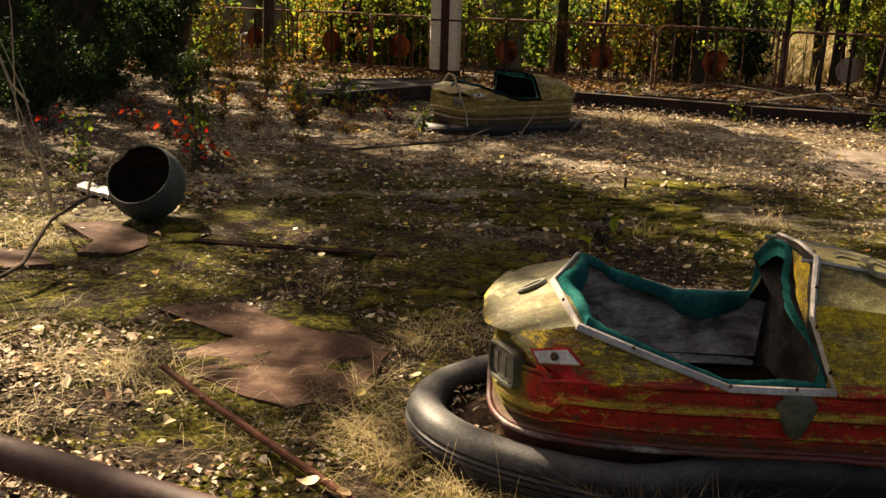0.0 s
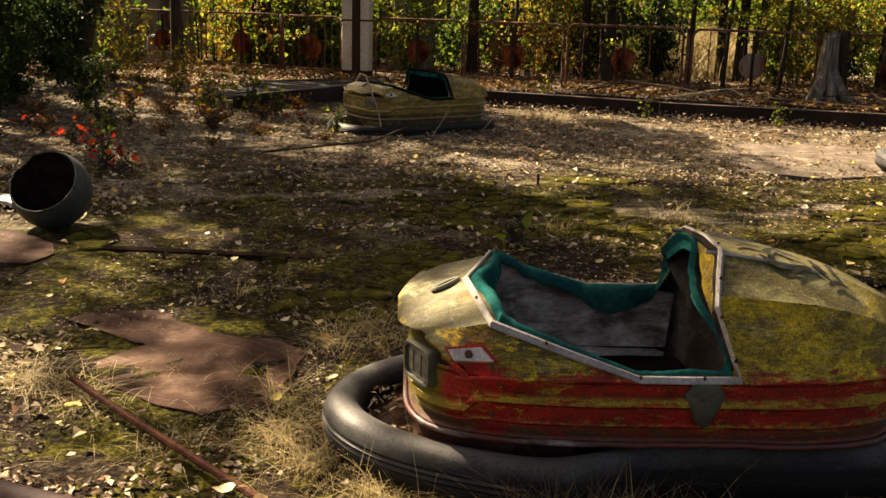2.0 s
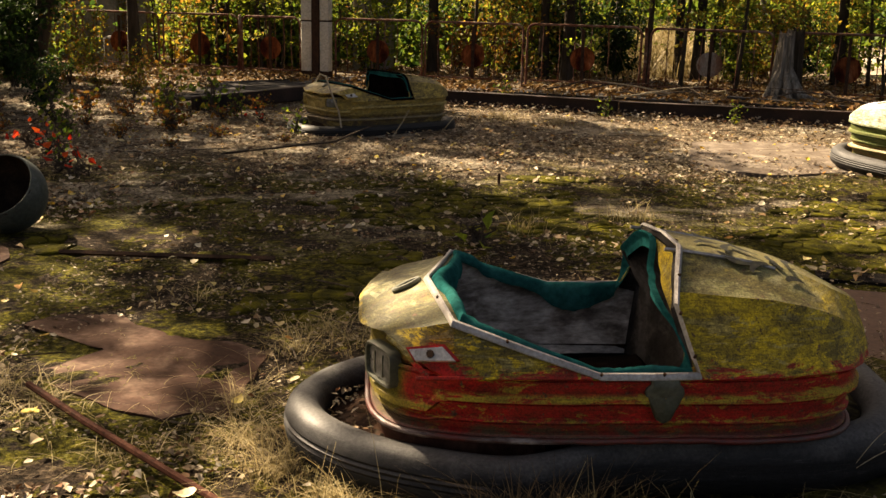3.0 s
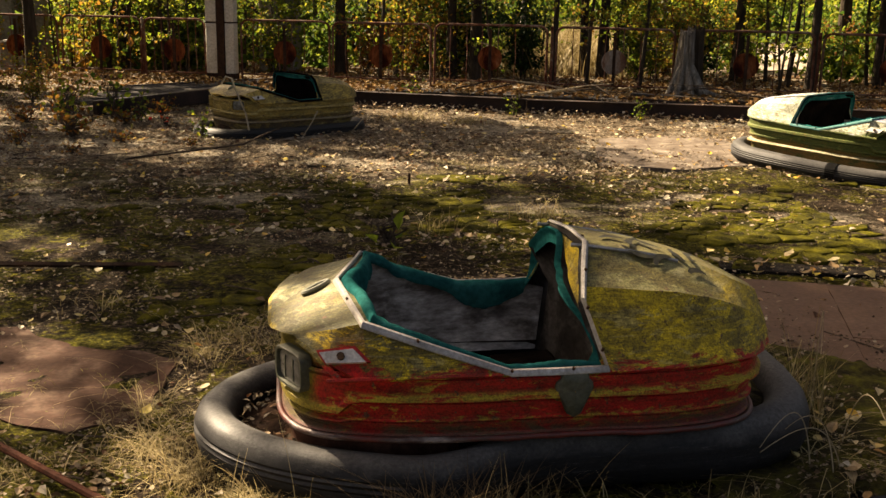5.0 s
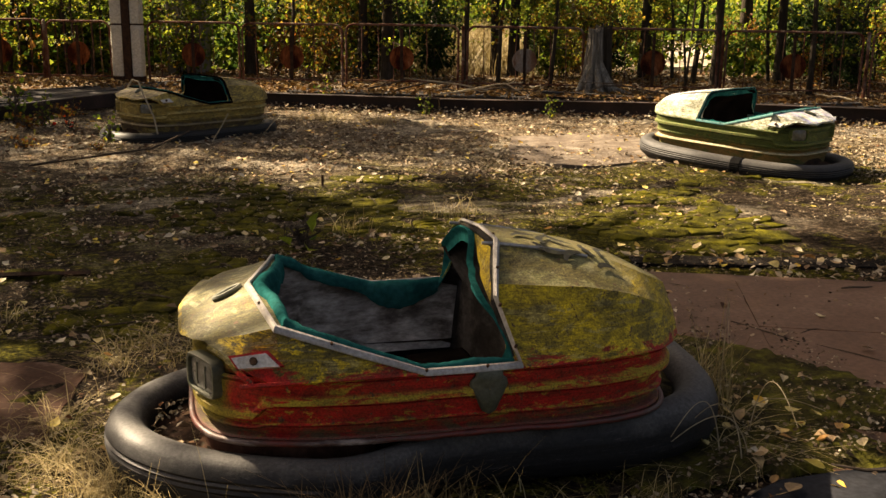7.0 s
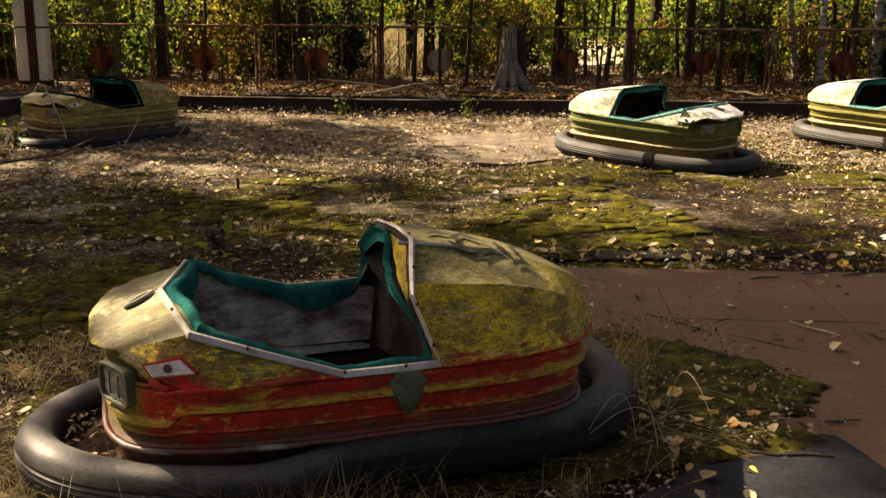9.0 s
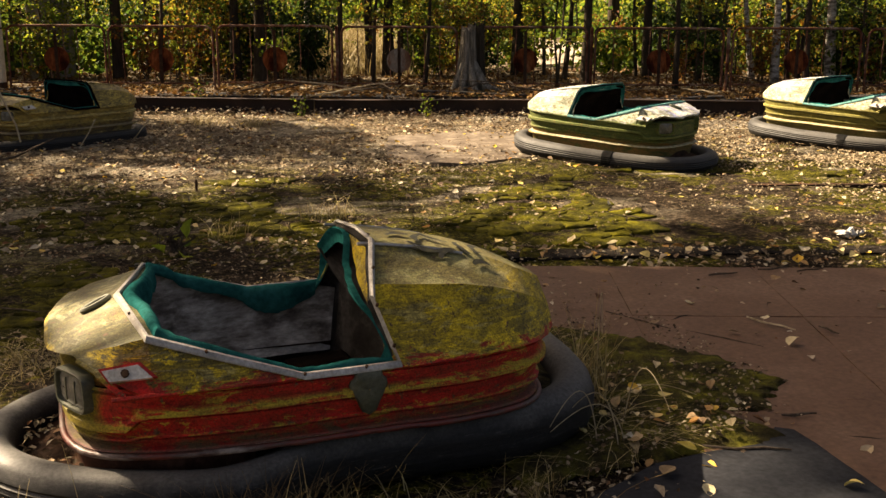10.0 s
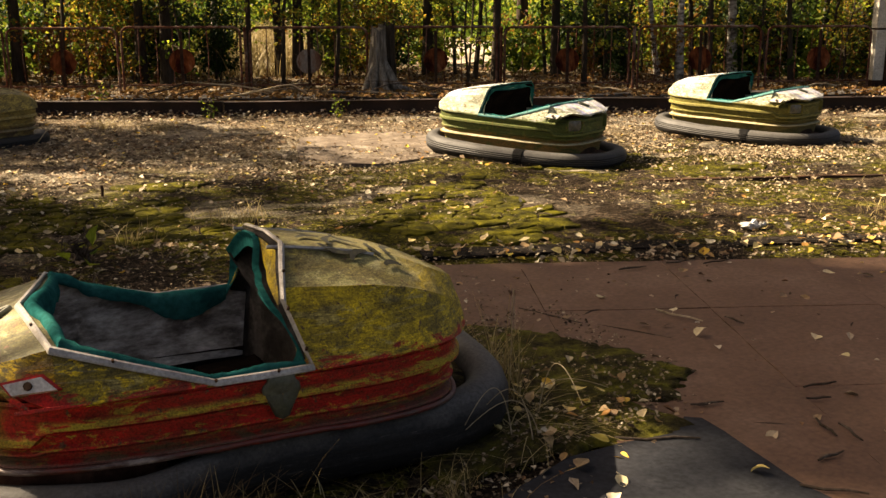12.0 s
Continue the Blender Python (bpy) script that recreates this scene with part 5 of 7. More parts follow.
for k, (x0, x1, pale) in enumerate(((-6.1, -4.6, 0), (-4.5, -3.0, 0), (-2.92, -1.50, 0), (-1.42, -0.36, 0), (0.26, 1.74, 0), (1.80, 3.40, 0), (3.46, 5.22, 0), (5.36, 7.14, 1),
                                    (7.24, 9.16, 0), (9.28, 11.26, 0), (11.42, 13.42, 0), (13.52, 15.24, 0), (15.9, 17.6, 0))):
    fence_panel(x0, x1, pale, 40 + k)
for x in (-1.46, 5.29, 9.22, 11.34):
    bm = bmesh.new()
    tube(bm, [(x, fence_y(x), -0.1), (x + 0.01, fence_y(x), 0.6), (x, fence_y(x), 1.02)], 0.028, 8)
    bmesh.ops.create_uvsphere(bm, u_segments=8, v_segments=6, radius=0.032, matrix=pose(x, fence_y(x), 1.03))
    part("fence_post", bm, m_fence, fence)
# rail of the fence that the camera looks over
bm = bmesh.new()
rail, along = Vector((-0.480, 1.2485, 0.900)), Vector((0.8988, -0.4383, 0))
tube(bm, [rail + along * k * 0.2 + Vector((0, 0, 0.002 * noise.noise(Vector((k * 0.7, 0, 0))))) for k in range(-10, 11)], 0.0241, 20)
near_rail = tagged(empty("near_fence"), "rusty brown pipe rail of the near fence", "fence")
part("rail", bm, m_pipe := worn("red-brown painted pipe", ((0.024, 0.009, 0.007), (0.058, 0.024, 0.020), (0.12, 0.070, 0.064)), 11.0, 0.66, 0.4, 70.0, 0.003), near_rail)
for k in (-5, 5):
    bm = bmesh.new()
    p = rail + along * k * 0.4
    tube(bm, [(p.x, p.y, 0), p], 0.026, 10)
    part("post", bm, m_pipe, near_rail)


# ---- pillars of the old roof ----
def pillar(x, width, label):
    y = fence_y(x)
    turn = math.degrees(math.atan2(FD.y, FD.x))
    p = empty("pillar", pose(x, y, 0, 0, 0, turn))
    tagged(p, label, "pillar", "roof pillars", "structure")
    for a, b in ((-0.5, -0.10), (0.18, 0.5)):
        for z0, z1 in ((0.12, 0.985), (1.01, 3.6)):
            bm = bmesh.new()
            box(bm, ((b - a) * width, 0.20, z1 - z0), ((a + b) / 2 * width, 0, (z0 + z1) / 2), (0, 0, 0), 0.01)
            part("panel", bm, m_white, p)
    bm = bmesh.new()
    box(bm, (0.27 * width, 0.26, 3.6), (0.04 * width, 0, 1.8), (0, 0, 0), 0.008)
    part("strut", bm, m_dark, p)
    for z, h in ((0.06, 0.12), (0.997, 0.022)):
        bm = bmesh.new()
        box(bm, (width, 0.21, h), (0, 0.005, z), (0, 0, 0), 0.004)
        part("crossbar", bm, m_dark, p)
    return p


pillar(-0.075, 0.52, "white panelled steel pillar with rusty frame")
pillar(15.52, 0.50, "white panelled steel pillar streaked with rust")


# ---- stump, ruins, globe ----
def stump_thing():
    st = empty("tree_stump", pose(7.2, 15.55, 0))
    tagged(st, "silver-grey split tree stump with flared roots", "stump")
    for dx, dy, r0, r1, h, nm, mat, lab in ((-0.07, 0, 0.235, 0.105, 1.05, "trunk", m_stump, ""), (0.17, 0.06, 0.13, 0.085, 1.12, "split_trunk", m_bark, "dark split side of the trunk"), (0.06, 0.10, 0.10, 0.06, 1.10, "heartwood", m_stump, "pale splintered heartwood")):
        bm = bmesh.new()
        rows = []
        for i in range(25):
            t = i / 24
            row = []
            for k in range(56):
                a = 2 * math.pi * k / 56
                fold = math.sin(a * 7 + dx * 9 + 1.2 * noise.noise(Vector((a, t * 2, dx)))) + 0.5 * math.sin(a * 17 + t * 2)
                flare = lerp(r0, r1, t ** 0.42) * (1 + (0.16 * (1 - t) ** 2 + 0.055) * fold)
                flare *= 1 + 0.12 * noise.noise(Vector((math.cos(a) * 3, math.sin(a) * 3, t * 1.4 + dx)))
                top = 0.16 * noise.noise(Vector((math.cos(a) * 3.5, math.sin(a) * 3.5, 3 + dx))) * max(0, t - 0.86) / 0.14
                row.append(Vector((dx * (1 - 0.1 * t) + flare * math.cos(a), dy + flare * math.sin(a), h * t + top - 0.03)))
            rows.append(row)
        vs = strip(bm, rows, True)
        bm.faces.new(vs[-1])
        part(nm, bm, mat, st, lab)
    for a, ln in ((-0.35, 0.62), (-1.0, 0.45), (-1.7, 0.42), (-2.4, 0.40), (3.4, 0.45)):
        bm = bmesh.new()
        way = Vector((math.cos(a), math.sin(a), 0))
        tube(bm, [Vector((-0.05, 0, 0.52)) + way * 0.10, Vector((-0.05, 0, 0.28)) + way * 0.19, Vector((-0.04, 0, 0.10)) + way * 0.30, way * ln], [0.030, 0.065, 0.058, 0.015], 10)
        part("root", bm, m_stump, st)


stump_thing()


def slab(x, y, w, h, d, label, name="concrete_slab", turn=-15):
    bm = bmesh.new()
    box(bm, (w, d, h), (0, 0, h / 2 - 0.03), (0, 0, 0), 0.03)
    bmesh.ops.subdivide_edges(bm, edges=bm.edges[:], cuts=3, use_grid_fill=True)
    for v in bm.verts:
        v.co += Vector((0.03 * noise.noise(v.co * 3 + Vector((x, 0, 0))), 0.03 * noise.noise(v.co * 3), 0.04 * noise.noise(v.co * 2 + Vector((0, y, 0))) if v.co.z > h * 0.8 else 0))
    ob = tagged(link(name, bm, m_stone), label, "concrete")
    ob.matrix_world = pose(x, y, 0, 0, 0, turn)


slab(-4.35, 22.6, 0.42, 2.2, 0.3, "pale concrete slab standing behind the fence")
slab(-3.80, 22.9, 0.42, 2.4, 0.3, "pale concrete slab standing behind the fence")
slab(-3.95, 20.9, 0.38, 0.62, 0.25, "low weathered stone post behind the fence")
slab(-4.9, 23.4, 2.6, 1.9, 0.3, "grey ruined concrete wall behind the fence")
slab(1.05, 21.3, 0.75, 2.6, 0.5, "wide grey concrete column behind the fence", "concrete_column")
slab(-1.9, 23.8, 2.2, 2.2, 0.3, "grey ruined concrete wall behind the fence")


def globe_thing():
    g = empty("broken_globe", pose(-1.965, 6.70, 0.236, 0, 0, 0))
    tagged(g, "broken hollow grey-green globe lying open", "globe")
    way = Vector((-0.20, -0.74, 0.62)).normalized()
    for nm, r, mat, lab in (("shell", 0.250, m_globe, ""), ("inside", 0.243, m_globe_in, "dark rusted inside of the shell")):
        bm = bmesh.new()
        bmesh.ops.create_icosphere(bm, subdivisions=5, radius=r)
        gone = []
        for f in bm.faces:
            d = f.calc_center_median().normalized()
            cut = 0.46 + 0.05 * noise.noise(d * 3) + 0.03 * noise.noise(d * 14) - (0.26 if (d - Vector((-0.72, 0.10, 0.70)).normalized()).length < 0.26 else 0)
            if d.dot(way) > cut:
                gone.append(f)
        bmesh.ops.delete(bm, geom=gone, context="FACES")
        if nm == "inside":
            bmesh.ops.reverse_faces(bm, faces=bm.faces)
        part(nm, bm, mat, g, lab)
    bm = bmesh.new()
    ring = []
    side = way.cross(Vector((0, 0, 1))).normalized()
    up = side.cross(way)
    for k in range(48):
        a = 2 * math.pi * k / 48
        d = (way * 0.47 + (side * math.cos(a) + up * math.sin(a)) * 0.883).normalized()
        if (d - Vector((-0.72, 0.10, 0.70)).normalized()).length < 0.30:
            continue
        ring.append(d * 0.2465)
    for a, b in zip(ring, ring[1:]):
        if (a - b).length < 0.08:
            tube(bm, [a, b], 0.006, 5)
    part("lip", bm, m_globe, g)


globe_thing()
sheet("scrap", [(-2.74, 7.5), (-2.72, 7.62), (-2.3, 7.35), (-2.36, 7.16)], m_trim, "pale bent strip of scrap metal in the leaves", 0.05, 0.006, 0.02, 19)


# ---- bars and sticks on the ground ----
m_rod = worn("dark flaking rust", ((0.020, 0.009, 0.006), (0.060, 0.022, 0.014), (0.13, 0.055, 0.034)), 12.0, 0.8, 0.6, 90.0)
def rod(name, pts, radius, material, label, category, sides=8):
    bm = bmesh.new()
    tube(bm, pts, radius, sides)
    return tagged(link(name, bm, material), label, category)


rod("iron_rod", [(-1.09, 3.84, 0.055), (-0.8, 3.50, 0.035), (-0.28, 2.89, 0.025), (0.08, 2.46, 0.02)], 0.0135, m_rod, "thin rusty iron rod lying in the grass", "rod")
rod("iron_bar", [(-1.50, 6.04, 0.022), (-0.9, 5.95, 0.020), (-0.25, 5.86, 0.018)], 0.016, m_dark, "dark iron bar lying on the moss", "bar", 4)
rod("branch", [(-2.30, 4.62, 0.02), (-2.20, 4.85, 0.08), (-2.13, 5.05, 0.115), (-2.14, 5.3, 0.19), (-2.16, 5.55, 0.24), (-2.05, 5.8, 0.31), (-2.10, 6.05, 0.40), (-2.04, 6.2, 0.44), (-2.02, 6.32, 0.52), (-1.98, 6.42, 0.56)], [0.011, 0.013, 0.010, 0.012, 0.009, 0.011, 0.007, 0.006, 0.004, 0.002], m_twig, "crooked grey branch propped in the grass", "branch")
rod("branch", [(-2.15, 5.5, 0.235), (-2.02, 5.56, 0.34), (-1.97, 5.62, 0.36), (-1.90, 5.66, 0.44)], [0.007, 0.006, 0.004, 0.002], m_twig, "thin side twig of the propped branch", "branch", 6)
rod("branch", [(-0.15, 10.6, 0.05), (-0.9, 9.6, 0.05), (0.15, 10.4, 0.06), (0.55, 11.2, 0.12)], [0.006, 0.008, 0.012, 0.008], m_twig, "thin dry branch on the leaves", "branch")
rod("dry_stem", [(0.24, 11.3, 0.0), (0.20, 11.35, 0.25), (0.10, 11.42, 0.50), (0.06, 11.45, 0.62), (0.0, 11.5, 0.64), (-0.05, 11.5, 0.56)], 0.011, m_straw_stem, "pale bent dry stem beside the tan bumper car", "stem", 6)
rod("dry_stem", [(1.35, 11.55, 0.0), (1.45, 11.5, 0.14), (1.55, 11.52, 0.24)], 0.006, m_straw_stem, "pale dry stem leaning on the tyre", "stem", 6)
rod("dry_stem", [(0.78, 11.2, 0.0), (0.9, 11.3, 0.16), (0.97, 11.35, 0.28)], 0.006, m_straw_stem, "pale dry stem leaning on the tyre", "stem", 6)
for pts in ([(-2.58, 6.70, 0.0), (-2.60, 6.68, 0.16), (-2.66, 6.71, 0.45), (-2.75, 6.72, 0.82), (-2.87, 6.70, 1.14), (-3.05, 6.72, 1.6)], [(-2.62, 6.75, 0.0), (-2.66, 6.73, 0.3), (-2.73, 6.70, 0.56), (-2.84, 6.69, 0.92), (-3.0, 6.7, 1.35)],
            [(-2.70, 6.8, 0.0), (-2.80, 6.80, 0.40), (-2.83, 6.78, 0.75), (-2.80, 6.74, 1.31), (-2.84, 6.74, 1.7)], [(-2.72, 6.72, 0.74), (-2.84, 6.75, 0.86), (-2.95, 6.8, 1.12)]):
    rod("bare_sapling", pts, [0.008 - 0.0012 * k for k in range(len(pts))], m_straw_stem, "thin pale bare sapling stem", "sapling", 6)
for k, (a, b) in enumerate((((2.66, 2.80), (2.79, 2.76)), ((3.18, 2.73), (3.34, 2.71)), ((3.10, 2.64), (3.19, 2.60)), ((2.71, 2.22), (2.84, 2.23)), ((2.98, 2.48), (2.92, 2.33)), ((3.02, 2.41), (2.97, 2.26)), ((3.34, 3.84), (3.41, 3.58)),
                            ((3.56, 3.59), (3.56, 3.46)), ((2.22, 2.69), (2.48, 2.54)), ((3.65, 4.55), (3.83, 4.53)), ((3.99, 4.55), (4.18, 4.51)), ((4.17, 4.43), (4.35, 4.42)), ((2.52, 2.12), (2.66, 1.97)))):
    a, b = Vector((*a, 0.030)), Vector((*b, 0.032))
    side = Vector((b.y - a.y, a.x - b.x, 0)) * 0.06 * (-1) ** k
    rod("twig", [a, a.lerp(b, 0.35) + side, a.lerp(b, 0.7) - side * 0.4, b], [0.004, 0.007 if k in (0, 3, 9, 10) else 0.005, 0.005, 0.003], m_straw_stem if k == 6 else m_twig, "pale broken twig lying on the floor plates" if k == 6 else "dark broken twig lying on the floor plates", "twig", 6)
rod("stake", [(1.48, 8.38, 0), (1.48, 8.38, 0.09)], 0.012, m_dark, "short dark peg in the ground", "stake", 6)


# ---- plants ----
def leaf_quads(out, centre, size, rng, fold=0.25, flat=0.0):
    """Adds one folded leaf to (verts, faces)."""
    verts, faces = out
    if flat:
        n = Vector((rng.gauss(0, flat), rng.gauss(0, flat), 1)).normalized()
    else:
        n = Vector((rng.gauss(0, 1), rng.gauss(0, 1), rng.gauss(0, 1))).normalized()
    a = n.orthogonal().normalized()
    a.rotate(Matrix.Rotation(rng.uniform(0, 6.283), 3, n))
    b = n.cross(a)
    i = len(verts)
    up = n * size * fold
    w = rng.uniform(0.36, 0.5)
    verts.extend((centre - a * size * 0.5, centre + b * size * w * 0.9 - a * size * 0.12 + up, centre + b * size * w * 0.5 + a * size * 0.25 + up * 0.8, centre + a * size * 0.55 + up * rng.uniform(-0.3, 0.8),
                  centre - b * size * w * 0.5 + a * size * 0.25 + up * 0.8, centre - b * size * w * 0.9 - a * size * 0.12 + up))
    faces.extend(((i, i + 1, i + 2, i + 3), (i, i + 3, i + 4, i + 5)))


def whole_leaf(out, centre, size, rng, curl, tilt):
    """Adds one curled birch or poplar leaf with a drawn-out tip and a stalk."""
    verts, faces = out
    n = Vector((rng.gauss(0, tilt), rng.gauss(0, tilt), 1)).normalized()
    a = n.orthogonal().normalized()
    a.rotate(Matrix.Rotation(rng.uniform(0, 6.283), 3, n))
    b = n.cross(a)
    roll, bend, wide = rng.uniform(0.2, 1.0) * curl, rng.uniform(-1.0, 1.2) * curl, rng.uniform(0.34, 0.46)
    i = len(verts)
    spine = ((-0.48, 0.0), (-0.34, 0.72), (-0.12, 1.0), (0.12, 0.82), (0.32, 0.46), (0.56, 0.03))
    for u, w in spine:
        mid = centre + a * u * size + n * size * (bend * u * u * 1.6)
        for side in (-1, 0, 1):
            verts.append(mid + b * side * w * wide * size * (1 + rng.uniform(-0.08, 0.08)) + n * size * (abs(side) * w * roll * 0.5))
    for k in range(len(spine) - 1):
        p, q = i + 3 * k, i + 3 * k + 3
        faces.extend(((p, p + 1, q + 1, q), (p + 1, p + 2, q + 2, q + 1)))
    s0 = i + 1
    j = len(verts)
    tail = centre - a * size * rng.uniform(0.75, 1.0) + b * size * rng.uniform(-0.15, 0.15)
    verts.extend((tail - b * size * 0.015, tail + b * size * 0.015))
    faces.append((s0, j, j + 1))


def from_lists(name, out, material, parent=None, smooth=False):
    me = bpy.data.meshes.new(name)
    me.from_pydata(out[0], [], out[1])
    for mat in material if isinstance(material, (list, tuple)) else [material]:
        me.materials.append(mat)
    ob = new(name, me)
    ob.parent = parent
    return ob


def shrub(seed, height, spread, leaves, size, mat, bare=0.0):
    rng = random.Random(seed)
    th = empty("shrub")
    bm = bmesh.new()
    out = ([], [])
    tips = []
    for k in range(rng.randint(5, 8)):
        a = rng.uniform(0, 6.283)
        d = Vector((math.cos(a), math.sin(a), 0)) * spread * rng.uniform(0.3, 1.0)
        h = height * rng.uniform(0.65, 1.0)
        pts = [Vector((rng.uniform(-0.06, 0.06), rng.uniform(-0.06, 0.06), 0)) + d * (t ** 1.4) * 0.7 + Vector((0, 0, h * t)) + Vector((rng.gauss(0, 0.03), rng.gauss(0, 0.03), 0)) * t for t in (0, 0.25, 0.5, 0.75, 1)]
        tube(bm, pts, [0.012, 0.010, 0.008, 0.006, 0.003], 5)
        for i in (1, 2, 3, 4):
            for j in range(3):
                q = pts[i] + Vector((rng.gauss(0, 1), rng.gauss(0, 1), rng.gauss(0.3, 0.7))).normalized() * spread * rng.uniform(0.15, 0.45)
                tube(bm, [pts[i], pts[i].lerp(q, 0.5) + Vector((0, 0, 0.02)), q], [0.005, 0.004, 0.002], 4)
                tips.append((pts[i], q))
    for k in range(leaves):
        p, q = rng.choice(tips)
        c = p.lerp(q, rng.uniform(0.3, 1.25)) + Vector((rng.gauss(0, 1), rng.gauss(0, 1), rng.gauss(0, 1))) * size * 0.9
        if c.z > 0.03:
            leaf_quads(out, c, size * rng.uniform(0.6, 1.25), rng)
    part("branchwork", bm, m_twig, th)
    from_lists("foliage", out, mat, th)
    return th


def tree(seed, height, trunk_r, crown_z, crown_r, leaves, size, leaf_mat, bark, lean=(0, 0)):
    rng = random.Random(seed)
    th = empty("tree")
    bm = bmesh.new()
    pts, rad = [], []
    for i in range(9):
        t = i / 8
        pts.append(Vector((lean[0] * t * height + 0.10 * noise.noise(Vector((t * 3, seed, 0))), lean[1] * t * height + 0.10 * noise.noise(Vector((t * 3, seed, 5))), t * height - 0.05)))
        rad.append(trunk_r * (1.35 if i == 0 else 1) * (1 - 0.8 * t))
    tube(bm, pts, rad, 10)
    part("trunk", bm, bark, th)
    bm = bmesh.new()
    tips = []
    for k in range(16):
        t = rng.uniform(crown_z / height * 0.85, 0.95)
        i = min(7, int(t * 8))
        p = pts[i].lerp(pts[i + 1], t * 8 - i)
        a = rng.uniform(0, 6.283)
        r = crown_r * rng.uniform(0.6, 1.0) * (1.1 - 0.5 * t)
        q = p + Vector((math.cos(a) * r, math.sin(a) * r, r * rng.uniform(0.1, 0.6)))
        m = p.lerp(q, 0.5) + Vector((0, 0, -0.08 * r))
        tube(bm, [p, m, q], [trunk_r * 0.3, trunk_r * 0.2, trunk_r * 0.07], 6)
        for j in range(6):
            s = p.lerp(q, rng.uniform(0.35, 1.0))
            e = s + Vector((rng.gauss(0, 1), rng.gauss(0, 1), rng.gauss(0, 0.7))).normalized() * crown_r * rng.uniform(0.2, 0.4)
            tube(bm, [s, s.lerp(e, 0.5), e], [0.02, 0.014, 0.006], 4)
            tips.append((s, e))
    part("limbs", bm, bark, th)
    out = ([], [])
    for k in range(leaves):
        p, q = rng.choice(tips)
        c = p.lerp(q, rng.uniform(0.2, 1.15)) + Vector((rng.gauss(0, 1), rng.gauss(0, 1), rng.gauss(0, 1))) * 0.12
        leaf_quads(out, c, size * rng.uniform(0.7, 1.3), rng)
    from_lists("crown", out, leaf_mat, th)
    return th


# tall trees added left and behind, their unseen crowns placed to shade the floor
oak = tagged(tree(1, 14.5, 0.30, 7.0, 4.0, 900, 0.17, m_leaf_green, m_bark), "tall dark-barked tree with a yellowing green crown", "tree", "trees")
oak.matrix_world = pose(-5.03, 14.21, 0, 0, 0, -168.5) @ Matrix.Diagonal((1.00, 1.00, 1.00, 1))
for x, y, turn, s in ((-6.50, 21.23, 67.6, 0.75), (-10.43, 14.34, 58.9, 0.78), (-8.85, 10.15, 269.2, 1.14), (-11.05, 19.47, 85.7, 0.70), (-5.52, 12.76, 354.0, 0.93), (-8.56, 16.83, 288.7, 0.89), (-10.06, 17.29, 262.4, 0.84), (-10.50, 24.60, 28.6, 1.28), (-17.33, 22.25, 125.2, 1.20)):
    copy_thing(oak, pose(x, y, 0, 0, 0, turn) @ Matrix.Diagonal((s, s, s, 1)))
tall = tagged(tree(8, 18.0, 0.20, 13.2, 3.4, 800, 0.18, m_leaf_green, m_bark), "added very tall dark tree, high crown out of view", "tree", "trees")
tall.matrix_world = pose(-7.17, 14.92, 0, 0, 0, 37.8) @ Matrix.Diagonal((0.78, 0.78, 0.78, 1))
for x, y, turn, s in ((-12.80, 20.30, 72.0, 0.81), (-4.30, 26.70, 265.3, 1.36), (-8.20, 18.90, 158.5, 0.74)):
    copy_thing(tall, pose(x, y, 0, 0, 0, turn) @ Matrix.Diagonal((s, s, s, 1)))
# dense crowns added only to shade the floor plates
dense = tagged(tree(9, 18.0, 0.22, 12.4, 3.0, 3400, 0.19, m_leaf_green, m_bark), "added shade tree with a full leafy crown out of view", "tree", "trees")
dense.matrix_world = pose(-7.71, 17.23, 0, 0, 0, 133.3) @ Matrix.Diagonal((1.00, 1.00, 1.00, 1))
for x, y, turn, s in ((-6.11, 16.19, 308.0, 0.97), (-8.66, 18.16, 138.6, 1.10)):
    copy_thing(dense, pose(x, y, 0, 0, 0, turn) @ Matrix.Diagonal((s, s, s, 1)))
thin = tagged(tree(2, 10.0, 0.105, 4.0, 1.7, 1100, 0.15, m_leaf_yellow, m_bark, (0.02, 0.0)), "slim dark tree with sparse yellow leaves", "tree", "trees")
thin.matrix_world = pose(4.52, 19.0, 0)
for x, y, turn, s in ((4.2, 19.6, 60, 0.9), (6.91, 19.7, 120, 0.6), (7.2, 19.5, 20, 1.0), (2.2, 20.6, 90, 1.0), (9.9, 19.2, 200, 1.0), (10.1, 16.8, 240, 0.8), (8.4, 21.5, 330, 1.2), (11.9, 17.5, 140, 0.9),
                      (3.1, 22.5, 250, 1.2), (-2.0, 21.5, 20, 1.0), (13.0, 20.5, 100, 1.3), (16.5, 19.5, 170, 1.3), (5.7, 24, 270, 1.4), (19.5, 16.5, 270, 1.4), (18, 22, 10, 1.5), (22, 19, 70, 1.5), (-3.3, 19.3, 160, 1.0), (0.6, 24.5, 190, 1.5)):
    copy_thing(thin, pose(x, y, 0, 0, 0, turn) @ Matrix.Diagonal((s, s, s, 1)))
slant = tagged(tree(5, 7.0, 0.14, 3.2, 2.4, 1500, 0.17, m_leaf_dark, m_bark, (0.26, 0.02)), "dark leaning tree with a low dense crown", "tree", "trees")
slant.matrix_world = pose(-5.0, 18.6, 0) @ Matrix.Diagonal((1.24, 1.24, 1.24, 1))
birch = tagged(tree(3, 10.0, 0.070, 4.2, 1.5, 900, 0.12, m_leaf_yellow, m_birch), "white-barked birch with thin yellow foliage", "tree", "trees")
birch.matrix_world = pose(13.3, 15.4, 0)
